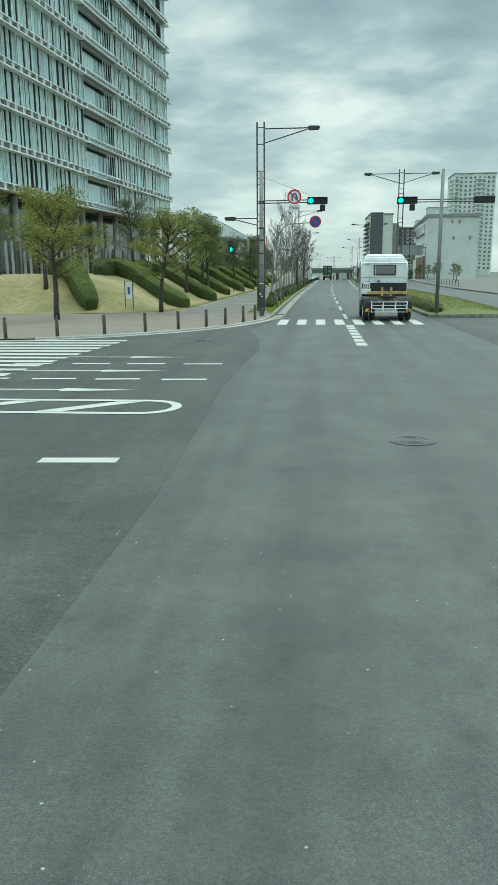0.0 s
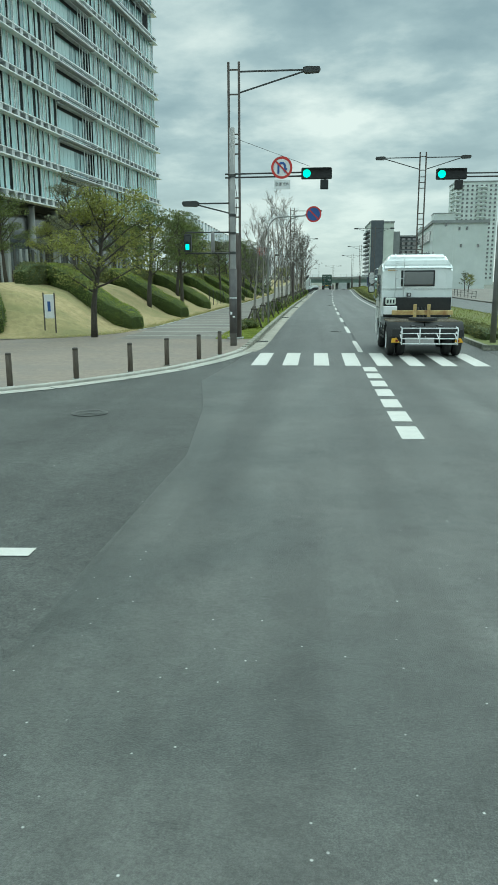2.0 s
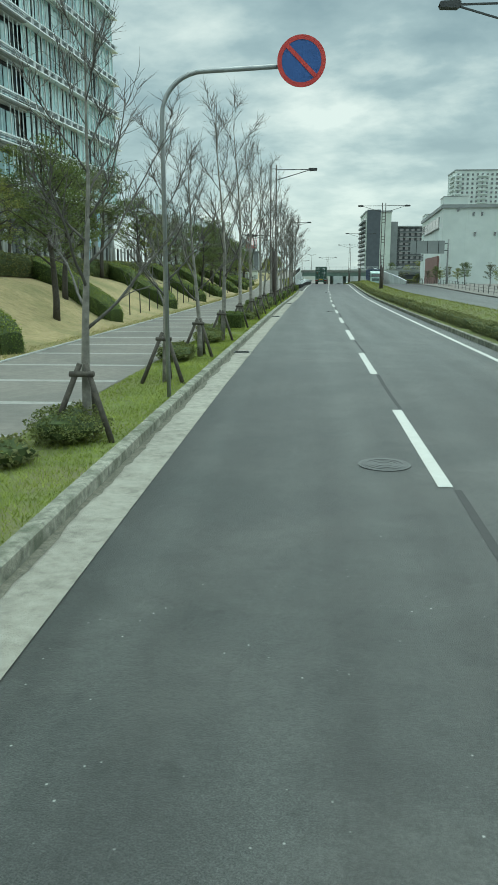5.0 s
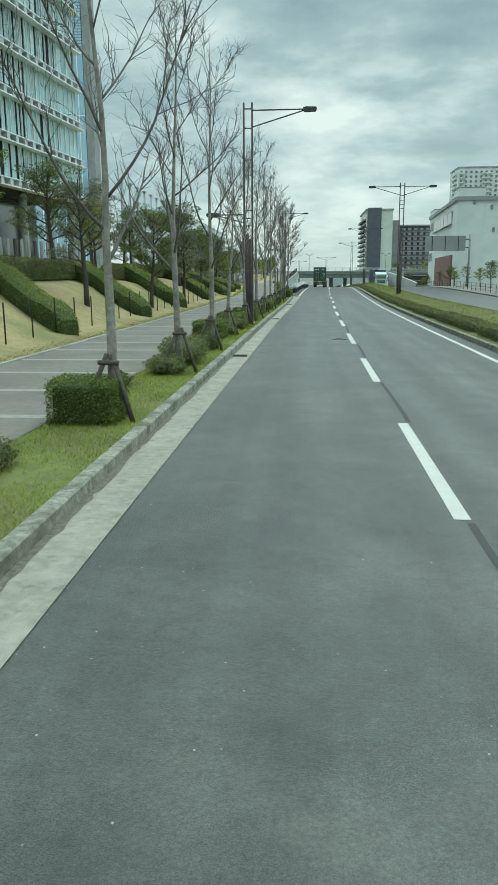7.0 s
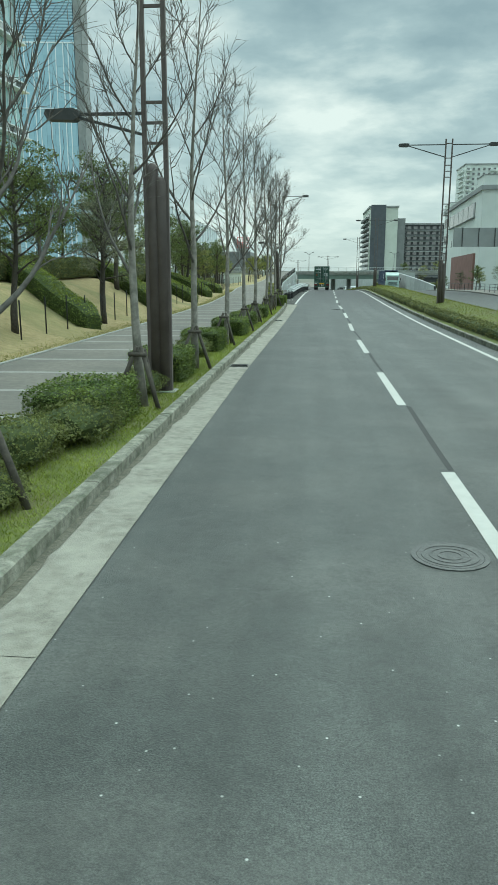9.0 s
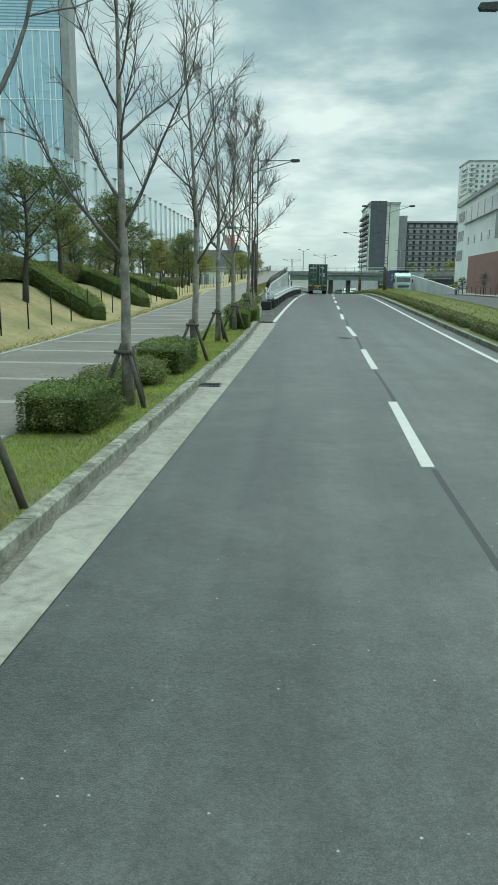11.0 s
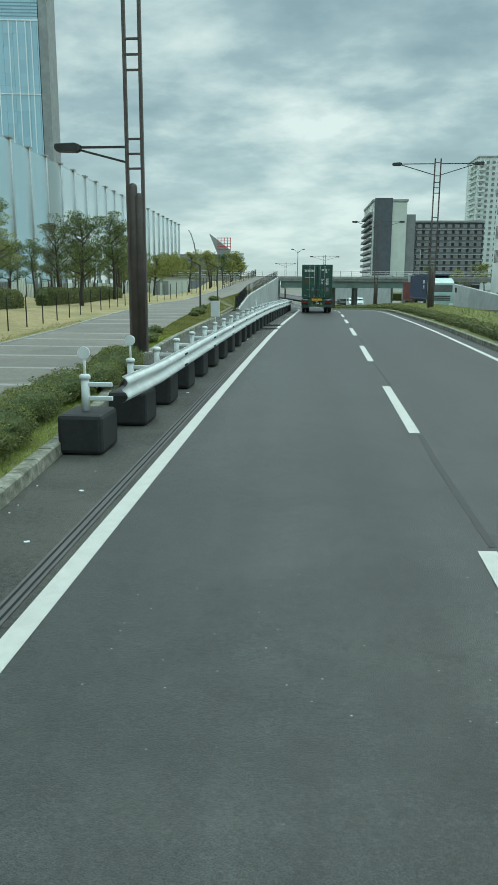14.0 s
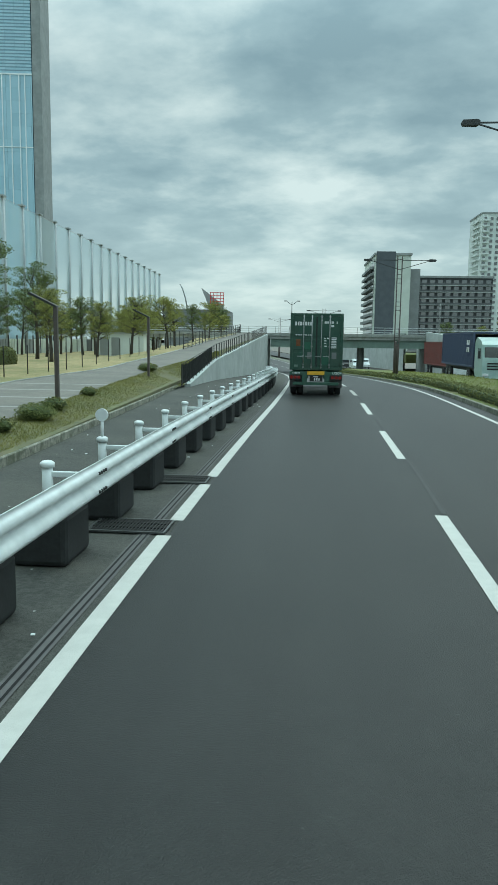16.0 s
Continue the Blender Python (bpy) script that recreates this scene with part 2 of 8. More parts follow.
BANK = surf("rough_bank", (0.075, 0.085, 0.036), (0.17, 0.165, 0.075), 2.5, 0.95, bump=0.6, bump_scale=25,
            stain=(0.13, 0.11, 0.065), stain_scale=0.5, stain_amount=0.7)
PAINT_WHITE = surf("road_paint", (0.47, 0.465, 0.43), (0.53, 0.522, 0.485), 9, 0.7, bump=0.25, bump_scale=120,
                   stain=(0.36, 0.355, 0.33), stain_scale=5.0, stain_amount=0.25, speck=(0.12, 0.12, 0.11), speck_amount=0.02, speck_scale=5)
CONCRETE = surf("concrete", (0.27, 0.28, 0.26), (0.42, 0.43, 0.40), 7, 0.9, bump=0.3, bump_scale=60,
                stain=(0.17, 0.175, 0.15), stain_scale=1.1, stain_amount=0.55)
BAND = surf("pale_concrete_band", (0.31, 0.30, 0.265), (0.42, 0.41, 0.37), 6, 0.9, bump=0.2, stain=(0.24, 0.235, 0.20), stain_scale=1.5, stain_amount=0.5)
KERB = surf("kerb_concrete", (0.14, 0.143, 0.112), (0.40, 0.39, 0.32), 11, 0.94, bump=0.6, bump_scale=60,
            stain=(0.075, 0.085, 0.052), stain_scale=2.6, stain_amount=0.8, per_object=0.08, blot=0.45)
GUTTER = surf("gutter_concrete", (0.19, 0.182, 0.152), (0.33, 0.315, 0.265), 7, 0.92, bump=0.5, bump_scale=70,
              stain=(0.37, 0.355, 0.30), stain_scale=1.5, stain_amount=0.6, per_object=0.05, blot=0.4)
BLOCKS = surf("paving_blocks", (0.145, 0.132, 0.114), (0.215, 0.198, 0.172), 6, 0.9, bump=0.3, bump_scale=40,
              stain=(0.09, 0.088, 0.082), stain_scale=0.5, stain_amount=0.5)
BLOCKS_PINK = surf("paving_blocks_pink", (0.17, 0.14, 0.113), (0.255, 0.21, 0.172), 6, 0.9, bump=0.3, bump_scale=40,
                   stain=(0.17, 0.15, 0.135), stain_scale=0.5, stain_amount=0.6)
BLOCKS_PALE = surf("paving_blocks_pale", (0.24, 0.235, 0.215), (0.33, 0.32, 0.295), 6, 0.9, bump=0.3, bump_scale=40)
SOIL = surf("soil_and_moss", (0.085, 0.105, 0.028), (0.17, 0.195, 0.045), 6, 0.95, bump=0.6, bump_scale=25,
            stain=(0.15, 0.125, 0.075), stain_scale=0.8, stain_amount=0.6)
LAWN = surf("dormant_lawn", (0.24, 0.19, 0.085), (0.41, 0.325, 0.165), 3.5, 0.95, bump=1.0, bump_scale=45, detail=10,
            stain=(0.165, 0.165, 0.062), stain_scale=0.33, stain_amount=0.8, blot=0.3)
GROUND = surf("open_ground", (0.10, 0.105, 0.09), (0.17, 0.17, 0.14), 0.4, 0.95, stain=(0.10, 0.12, 0.06), stain_scale=0.03, stain_amount=0.7)
GRASS = surf("grass_blades", (0.16, 0.205, 0.03), (0.34, 0.39, 0.075), 0.9, 0.85, per_object=0.25, leaf=True)
GRASS_DRY = surf("dry_grass_blades", (0.20, 0.20, 0.07), (0.36, 0.33, 0.13), 1.0, 0.85, per_object=0.3, leaf=True)
GRASS_MEDIAN = surf("median_grass_blades", (0.13, 0.15, 0.03), (0.27, 0.27, 0.075), 0.7, 0.85, per_object=0.22, leaf=True)
GRASS_BANK = surf("bank_grass_blades", (0.14, 0.15, 0.035), (0.27, 0.25, 0.075), 0.6, 0.85, per_object=0.25, leaf=True)
HEDGE = surf("hedge_leaves", (0.055, 0.095, 0.018), (0.20, 0.255, 0.05), 1.3, 0.55, per_object=0.45, leaf=True)
HEDGE_OLIVE = surf("hedge_leaves_olive", (0.075, 0.095, 0.025), (0.24, 0.26, 0.085), 1.3, 0.6, per_object=0.45, leaf=True)
HEDGE_DULL = surf("hedge_leaves_dull", (0.08, 0.095, 0.03), (0.22, 0.22, 0.08), 1.3, 0.7, per_object=0.45, leaf=True)
# darkened leaf green, standing in for shade deep between the leaves
HEDGE_CORE = surf("hedge_inner_shade", (0.030, 0.045, 0.012), (0.065, 0.09, 0.022), 8, 0.9)
LEAF_A = surf("evergreen_leaves", (0.055, 0.085, 0.022), (0.17, 0.20, 0.06), 0.8, 0.6, per_object=0.5, leaf=True)
LEAF_B = surf("olive_leaves", (0.12, 0.14, 0.03), (0.33, 0.33, 0.085), 0.8, 0.6, per_object=0.5, leaf=True)
LEAF_C = surf("grey_green_leaves", (0.09, 0.105, 0.06), (0.24, 0.24, 0.15), 0.8, 0.65, per_object=0.5, leaf=True)
BARK = surf("dark_bark", (0.035, 0.03, 0.025), (0.085, 0.075, 0.06), 12, 0.95, bump=0.6, bump_scale=30)
BARK_PALE = surf("pale_bark", (0.17, 0.155, 0.135), (0.36, 0.335, 0.295), 9, 0.92, bump=0.5, bump_scale=30,
                 stain=(0.095, 0.095, 0.075), stain_scale=3.0, stain_amount=0.65)
BOLLARD_TOP = surf("bollard_cap", (0.05, 0.043, 0.037), (0.085, 0.074, 0.062), 9, 0.8)
BARK_LIMB = surf("grey_brown_bark", (0.075, 0.068, 0.06), (0.165, 0.152, 0.135), 9, 0.92, bump=0.3, bump_scale=40)
STAKE = surf("weathered_stake", (0.055, 0.048, 0.04), (0.12, 0.105, 0.085), 14, 0.95, bump=0.4)
STEEL_BROWN = surf("brown_painted_steel", (0.088, 0.070, 0.063), (0.135, 0.112, 0.102), 3, 0.6, metal=0.1, bump=0.06,
                   stain=(0.07, 0.058, 0.054), stain_scale=1.5, stain_amount=0.5)
STEEL_DARK = surf("dark_painted_steel", (0.035, 0.037, 0.037), (0.06, 0.063, 0.062), 5, 0.55, metal=0.2)
STEEL_GREY = surf("galvanised_steel", (0.27, 0.285, 0.285), (0.40, 0.415, 0.41), 4, 0.5, metal=0.5, stain=(0.22, 0.22, 0.21), stain_scale=1.2)
POLE_GREY = surf("grey_pole", (0.20, 0.20, 0.195), (0.29, 0.29, 0.28), 3, 0.6, metal=0.2, stain=(0.15, 0.145, 0.14), stain_scale=1.0, stain_amount=0.6)
POLE_PALE = surf("pale_galvanised_pole", (0.27, 0.30, 0.31), (0.38, 0.41, 0.42), 2, 0.55, metal=0.2)
POLE_BAND = surf("grey_rubber_sleeve", (0.085, 0.08, 0.08), (0.125, 0.12, 0.118), 4, 0.85)
RAIL_WHITE = surf("white_guardrail_paint", (0.62, 0.66, 0.66), (0.80, 0.83, 0.82), 3, 0.45, bump=0.05, stain=(0.45, 0.47, 0.45), stain_scale=2.0, stain_amount=0.35)
RUBBER = surf("black_rubber", (0.012, 0.013, 0.013), (0.03, 0.031, 0.031), 12, 0.8, bump=0.1)
BLACK = surf("black_plastic", (0.010, 0.011, 0.011), (0.022, 0.023, 0.023), 8, 0.5)
IRON = surf("cast_iron", (0.07, 0.072, 0.07), (0.16, 0.165, 0.16), 20, 0.42, metal=0.6, bump=0.25)
IRON_DARK = surf("grate_iron", (0.02, 0.02, 0.02), (0.05, 0.05, 0.048), 20, 0.7, metal=0.4)
VOID = surf("dark_void", (0.004, 0.004, 0.004), (0.008, 0.008, 0.008), 5, 0.95)
TIMBER = surf("bollard_wood_grain", (0.085, 0.07, 0.055), (0.15, 0.125, 0.10), 9, 0.85, bump=0.3, stretch=(4, 4, 0.6))
CONT_GREEN = surf("container_green", (0.018, 0.062, 0.042), (0.036, 0.098, 0.068), 1.5, 0.55, stain=(0.055, 0.085, 0.062), stain_scale=0.9,
                  stain_amount=0.6, bump=0.08)
CONT_FADED = surf("container_patch", (0.02, 0.10, 0.06), (0.035, 0.125, 0.078), 2, 0.5)
CHASSIS_GREEN = surf("chassis_green", (0.025, 0.08, 0.055), (0.05, 0.125, 0.085), 3, 0.6, stain=(0.05, 0.06, 0.05), stain_scale=2)
CHROME = surf("bright_metal", (0.55, 0.57, 0.57), (0.72, 0.74, 0.74), 6, 0.22, metal=0.95)
CAB_WHITE = surf("white_cab_paint", (0.70, 0.74, 0.73), (0.80, 0.83, 0.82), 1.2, 0.28, coat=0.5, stain=(0.62, 0.65, 0.63), stain_scale=0.8)
CAB_TEAL = surf("pale_green_cab_paint", (0.30, 0.43, 0.39), (0.40, 0.52, 0.48), 1.2, 0.35, coat=0.4)
YELLOW = surf("yellow_plate", (0.62, 0.34, 0.02), (0.80, 0.46, 0.04), 5, 0.5)
DECK_DIRTY = surf("dirty_deck_steel", (0.16, 0.145, 0.115), (0.30, 0.27, 0.22), 9, 0.7, metal=0.2, stain=(0.10, 0.06, 0.035), stain_scale=3, stain_amount=0.6)
ALLOY = surf("polished_alloy", (0.60, 0.62, 0.62), (0.74, 0.76, 0.76), 6, 0.38, metal=0.35)
FRAME_YELLOW = surf("dirty_yellow_frame", (0.42, 0.31, 0.12), (0.62, 0.47, 0.22), 5, 0.65, stain=(0.22, 0.09, 0.03), stain_scale=3, stain_amount=0.8)
RED = surf("red_lens", (0.18, 0.012, 0.010), (0.30, 0.022, 0.016), 10, 0.25)
SIGN_RED = surf("sign_red", (0.46, 0.03, 0.028), (0.56, 0.05, 0.04), 3, 0.5)
SIGN_BLUE = surf("sign_blue", (0.02, 0.075, 0.25), (0.03, 0.10, 0.32), 3, 0.5)
SIGN_WHITE = surf("sign_white", (0.66, 0.68, 0.68), (0.78, 0.80, 0.80), 3, 0.5)
RUST = surf("rust_patch", (0.14, 0.05, 0.02), (0.24, 0.09, 0.035), 10, 0.9)
CONT_RED = surf("container_maroon", (0.16, 0.045, 0.04), (0.23, 0.07, 0.06), 1.5, 0.6, stain=(0.12, 0.05, 0.045), stain_scale=0.8)
CONT_BLUE = surf("container_navy", (0.045, 0.06, 0.115), (0.065, 0.085, 0.15), 1.5, 0.6)
GLASS_A = glass("blue_green_glazing", (0.34, 0.53, 0.53), 0.10, (0.17, 0.30, 0.31))
GLASS_BLUE = glass("blue_tower_glazing", (0.31, 0.51, 0.61), 0.15, (0.27, 0.46, 0.56))
GLASS_BLUE_DEEP = glass("blue_tower_joint", (0.13, 0.25, 0.32), 0.2)
SLOT = surf("dark_slot_glazing", (0.004, 0.007, 0.007), (0.014, 0.018, 0.019), 0.8, 0.6, gloss=0.12)
# paler copy of HEDGE: skylight on the hedge tops put into the leaf colour
HEDGE_TOP = surf("hedge_sky_lit_leaves", (0.12, 0.165, 0.022), (0.30, 0.34, 0.055), 1.3, 0.55, per_object=0.35, leaf=True)
GLASS_DARK = glass("dark_glazing", (0.03, 0.04, 0.045), 0.10, (0.012, 0.016, 0.018))
FIN = surf("pale_metal_fin", (0.70, 0.75, 0.76), (0.82, 0.86, 0.86), 0.6, 0.4, metal=0.25)
BRACKET = surf("grey_bracket", (0.40, 0.42, 0.43), (0.54, 0.56, 0.57), 1.0, 0.6)
# near-black colour that paints the shade in the facade recesses
RECESS_SHADE = surf("painted_recess_shade", (0.016, 0.02, 0.021), (0.03, 0.037, 0.038), 1, 0.6, gloss=0.25)
PANEL_GREY = surf("grey_cladding", (0.22, 0.235, 0.235), (0.32, 0.335, 0.33), 0.3, 0.7, stain=(0.19, 0.20, 0.195), stain_scale=0.1)
WALL_WHITE = surf("white_render", (0.56, 0.60, 0.58), (0.66, 0.70, 0.67), 0.3, 0.85, stain=(0.48, 0.52, 0.49), stain_scale=0.08)
WALL_CREAM = surf("cream_render", (0.50, 0.54, 0.48), (0.60, 0.64, 0.58), 0.3, 0.85, stain=(0.46, 0.49, 0.44), stain_scale=0.06)
WALL_SLATE = surf("slate_tile_wall", (0.07, 0.08, 0.092), (0.10, 0.11, 0.124), 0.5, 0.75)
WALL_GREY = surf("grey_tile_wall", (0.16, 0.17, 0.17), (0.23, 0.24, 0.24), 0.4, 0.8)
BALCONY = surf("balcony_front", (0.36, 0.375, 0.37), (0.46, 0.47, 0.46), 0.4, 0.8)
PARAPET = surf("dark_parapet", (0.075, 0.08, 0.083), (0.125, 0.13, 0.132), 0.5, 0.75)
WALL_DARK = surf("dark_balcony_recess", (0.035, 0.038, 0.04), (0.07, 0.075, 0.078), 0.5, 0.8)
BRICK = surf("brown_tile_wall", (0.17, 0.09, 0.075), (0.25, 0.14, 0.12), 0.6, 0.85)
RETAIN = surf("retaining_wall_concrete", (0.38, 0.41, 0.395), (0.50, 0.53, 0.51), 1.2, 0.9, bump=0.15,
              stain=(0.27, 0.29, 0.275), stain_scale=0.3, stain_amount=0.45)
BRIDGE_GREEN = surf("bridge_girder_paint", (0.14, 0.20, 0.17), (0.20, 0.27, 0.23), 0.6, 0.6, stain=(0.12, 0.15, 0.13), stain_scale=0.4)
NET = bpy.data.materials.new("safety_net")
NET.use_nodes = True
nn, nl = NET.node_tree.nodes, NET.node_tree.links
nb = nn["Principled BSDF"]
nb.inputs["Base Color"].default_value = (0.52, 0.66, 0.70, 1)
nb.inputs["Roughness"].default_value = 0.9
nb.inputs["Alpha"].default_value = 0.35

# ---------------------------------------------------------------- plan helpers
GZ_Y = (-200, 120, 140, 160, 180, 200, 230, 262, 300, 345, 430, 520, 5000)
GZ_Z = (0, 0, 0.05, 0.27, 0.52, 0.66, 0.43, -0.5, -1.7, -2.1, -1.2, 0, 0)


def cx(y):
    """Sideways place of the lane line: a slight bend right, then left at the underpass."""
    v = min(y, 400)
    bend = 4.51e-5 * max(0.0, v - 165) ** 2 + 9.575e-5 * max(0.0, v - 30) ** 2 - 8.0e-4 * max(0.0, v - 215) ** 2
    return bend - max(0.0, y - 400) * 0.2


def gz(y):
    """Height of the carriageway."""
    return float(np.mean(np.interp(y + np.arange(-8, 9, 2.0), GZ_Y, GZ_Z)))


def turn(y):
    """Heading of the road, as a rotation about z."""
    return -math.atan2(cx(y + 1) - cx(y - 1), 2.0)


def at(s, y, dz=0.0, rz=0.0):
    """Pose at s metres beside the lane line, y metres along, dz above the road."""
    return Matrix.Translation((cx(y) + s, y, gz(y) + dz)) @ Matrix.Rotation(turn(y) + rz, 4, "Z")


def lerp(y, table):
    return float(np.interp(y, [a for a, _ in table], [b for _, b in table]))


def mesh_of(bm, name, mat):
    me = bpy.data.meshes.new(name)
    bm.normal_update()
    bm.to_mesh(me)
    bm.free()
    for m in mat if isinstance(mat, (list, tuple)) else [mat]:
        me.materials.append(m)
    return me


def part(name, bm, material, parent, label="", smooth=False):
    me = mesh_of(bm, name, material)
    if smooth:
        for p_ in me.polygons:
            p_.use_smooth = True
    ob = new(name, me)
    ob.parent = parent
    if label:
        tagged(ob, label)
    return ob


def thing(name, label, category, group="", kind=""):
    ob = new(name)
    ob.empty_display_size = 0.2
    return tagged(ob, label, category, group, kind)


def solo(name, bm, material, label="", category="", group="", kind="", smooth=False):
    me = mesh_of(bm, name, material)
    if smooth:
        for p_ in me.polygons:
            p_.use_smooth = True
    return tagged(new(name, me), label, category, group, kind)


def box(bm, c, size, rz=0.0, bevel=0.0, mi=0, m=None):
    x, y, z = (v / 2 for v in size)
    mm = Matrix.Translation(c) @ Matrix.Rotation(rz, 4, "Z")
    if m is not None:
        mm = m @ mm
    vs = [bm.verts.new(mm @ Vector((sx * x, sy * y, sz * z))) for sx in (-1, 1) for sy in (-1, 1) for sz in (-1, 1)]
    fs = [bm.faces.new([vs[i] for i in q]) for q in ((0, 1, 3, 2), (4, 6, 7, 5), (0, 4, 5, 1), (2, 3, 7, 6), (0, 2, 6, 4), (1, 5, 7, 3))]
    for f_ in fs:
        f_.material_index = mi
    if bevel:
        es = {e_ for f_ in fs for e_ in f_.edges}
        bmesh.ops.bevel(bm, geom=list(es), offset=bevel, segments=2, profile=0.5, affect="EDGES")
    return fs


def tube(bm, pts, radii, sides=8, caps=True, mi=0):
    """A tube through points, with a radius at each."""
    rings = []
    pts = [Vector(p_) for p_ in pts]
    for i, p_ in enumerate(pts):
        d = (pts[min(i + 1, len(pts) - 1)] - pts[max(i - 1, 0)]).normalized()
        u = d.cross(Vector((0, 0, 1)) if abs(d.z) < 0.95 else Vector((0, 1, 0))).normalized()
        w = d.cross(u)
        r = radii[i] if isinstance(radii, (list, tuple)) else radii
        rings.append([bm.verts.new(p_ + r * (math.cos(a) * u + math.sin(a) * w)) for a in [2 * math.pi * k / sides for k in range(sides)]])
    for a, b in zip(rings, rings[1:]):
        for k in range(sides):
            f_ = bm.faces.new((a[k], a[(k + 1) % sides], b[(k + 1) % sides], b[k]))
            f_.smooth = sides > 4
            f_.material_index = mi
    if caps:
        for r_, flip in ((rings[0], True), (rings[-1], False)):
            f_ = bm.faces.new(r_[::-1] if flip else r_)
            f_.material_index = mi
    return rings


def prism(bm, outline, depth, m=None, mi=0):
    """Extrude an outline in x, z along y by depth (centred)."""
    m = m or Matrix()
    a = [bm.verts.new(m @ Vector((x, -depth / 2, z))) for x, z in outline]
    b = [bm.verts.new(m @ Vector((x, depth / 2, z))) for x, z in outline]
    n = len(a)
    fs = [bm.faces.new(a), bm.faces.new(b[::-1])]
    for i in range(n):
        fs.append(bm.faces.new((a[(i + 1) % n], a[i], b[i], b[(i + 1) % n])))
    for f_ in fs:
        f_.material_index = mi
    return fs


def disc(bm, c, r, depth, axis="Y", seg=28, mi=0, r_in=0.0):
    """A disc or ring with thickness, facing along an axis."""
    rot = {"Y": Matrix.Rotation(radians(90), 4, "X"), "X": Matrix.Rotation(radians(90), 4, "Y"), "Z": Matrix()}[axis]
    m = Matrix.Translation(c) @ rot
    def ring(rr, z):
        return [bm.verts.new(m @ Vector((rr * math.cos(2 * math.pi * k / seg), rr * math.sin(2 * math.pi * k / seg), z))) for k in range(seg)]
    a, b = ring(r, -depth / 2), ring(r, depth / 2)
    fs = []
    if r_in:
        c_, d = ring(r_in, -depth / 2), ring(r_in, depth / 2)
        for k in range(seg):
            j = (k + 1) % seg
            fs += [bm.faces.new(q) for q in ((a[k], a[j], b[j], b[k]), (c_[j], c_[k], d[k], d[j]), (b[k], b[j], d[j], d[k]), (a[j], a[k], c_[k], c_[j]))]
    else:
        fs += [bm.faces.new(a[::-1]), bm.faces.new(b)]
        fs += [bm.faces.new((a[k], a[(k + 1) % seg], b[(k + 1) % seg], b[k])) for k in range(seg)]
    for f_ in fs:
        f_.material_index = mi
    return fs


def ribbon(bm, s0, s1, y0, y1, dz0, dz1=None, step=2.0, mi=0, nx=1):
    """A strip along the road; s0, s1, dz may be numbers or functions of y."""
    fn = lambda v: v if callable(v) else (lambda y_: v)
    s0, s1, d0, d1 = fn(s0), fn(s1), fn(dz0), fn(dz0 if dz1 is None else dz1)
    n = max(1, int(math.ceil((y1 - y0) / step)))
    rows_ = []
    for i in range(n + 1):
        y = y0 + (y1 - y0) * i / n
        row = []
        for k in range(nx + 1):
            u = k / nx
            row.append(bm.verts.new((cx(y) + s0(y) * (1 - u) + s1(y) * u, y, gz(y) + d0(y) * (1 - u) + d1(y) * u)))
        rows_.append(row)
    for a, b in zip(rows_, rows_[1:]):
        for k in range(nx):
            f_ = bm.faces.new((a[k], a[k + 1], b[k + 1], b[k]))
            f_.material_index = mi


def letters(text, size, mat, parent, m, name="lettering", extrude=0.002, width=None):
    """Raised letters in the built-in font, reading along local x, upright along local z."""
    cu = bpy.data.curves.new(name, "FONT")
    cu.body, cu.size, cu.extrude, cu.align_x, cu.align_y = text, size, extrude, "CENTER", "CENTER"
    tmp = new(name + "_tmp", cu)
    dg = bpy.context.evaluated_depsgraph_get()
    me = bpy.data.meshes.new_from_object(tmp.evaluated_get(dg))
    bpy.data.objects.remove(tmp)
    if width and me.vertices:
        xs = [v.co.x for v in me.vertices]
        k = width / max(max(xs) - min(xs), 1e-3)
        me.transform(Matrix.Diagonal((k, 1, 1, 1)))
    me.transform(m @ Matrix.Rotation(radians(90), 4, "X"))
    me.materials.clear()
    me.materials.append(mat)
    ob = new(name, me)
    ob.parent = parent
    return ob


# ---------------------------------------------------------------- ground and carriageways
bm = bmesh.new()
xs = [-3000, -800, -300, -120, -60, -40, -30, -20, -12, -6, 0, 6, 12, 20, 40, 80, 160, 400, 900, 3000]
ys = [-400, -150, -60, 0, 60, 100, 120, 140, 160, 180, 200, 220, 240, 260, 280, 300, 320, 345, 380, 430, 520, 700, 1100, 2000, 4000]
grid = [[bm.verts.new((cx(y) + x if abs(x) < 100 else x, y, min(gz(y), 0.3) - 0.45)) for x in xs] for y in ys]
for a, b in zip(grid, grid[1:]):
    for k in range(len(xs) - 1):
        bm.faces.new((a[k], a[k + 1], b[k + 1], b[k]))
solo("ground", bm, GROUND, "dull open ground reaching to the horizon", "ground", kind="structure")

KERB_S = [(58, -3.94), (75, -3.98), (120, -4.05), (135, -4.0), (148, -3.93), (153, -3.97), (157, -4.08), (161, -4.18), (167, -4.5), (175, -5.1), (181, -6.2), (190, -6.8), (205, -7.5), (229, -9.2), (234, -9.4)]
CORNER = [(-45, 37.6), (-30, 38.9), (-22, 39.9), (-16, 40.9), (-12, 42.0), (-9.6, 43.5), (-7.75, 45.3), (-6.5, 47.1), (-5.5, 49.0), (-4.72, 51.3), (-4.18, 53.8), (-3.96, 56.0), (-3.94, 58.0)]


def kerb_s(y):
    return lerp(y, KERB_S)


bm = bmesh.new()
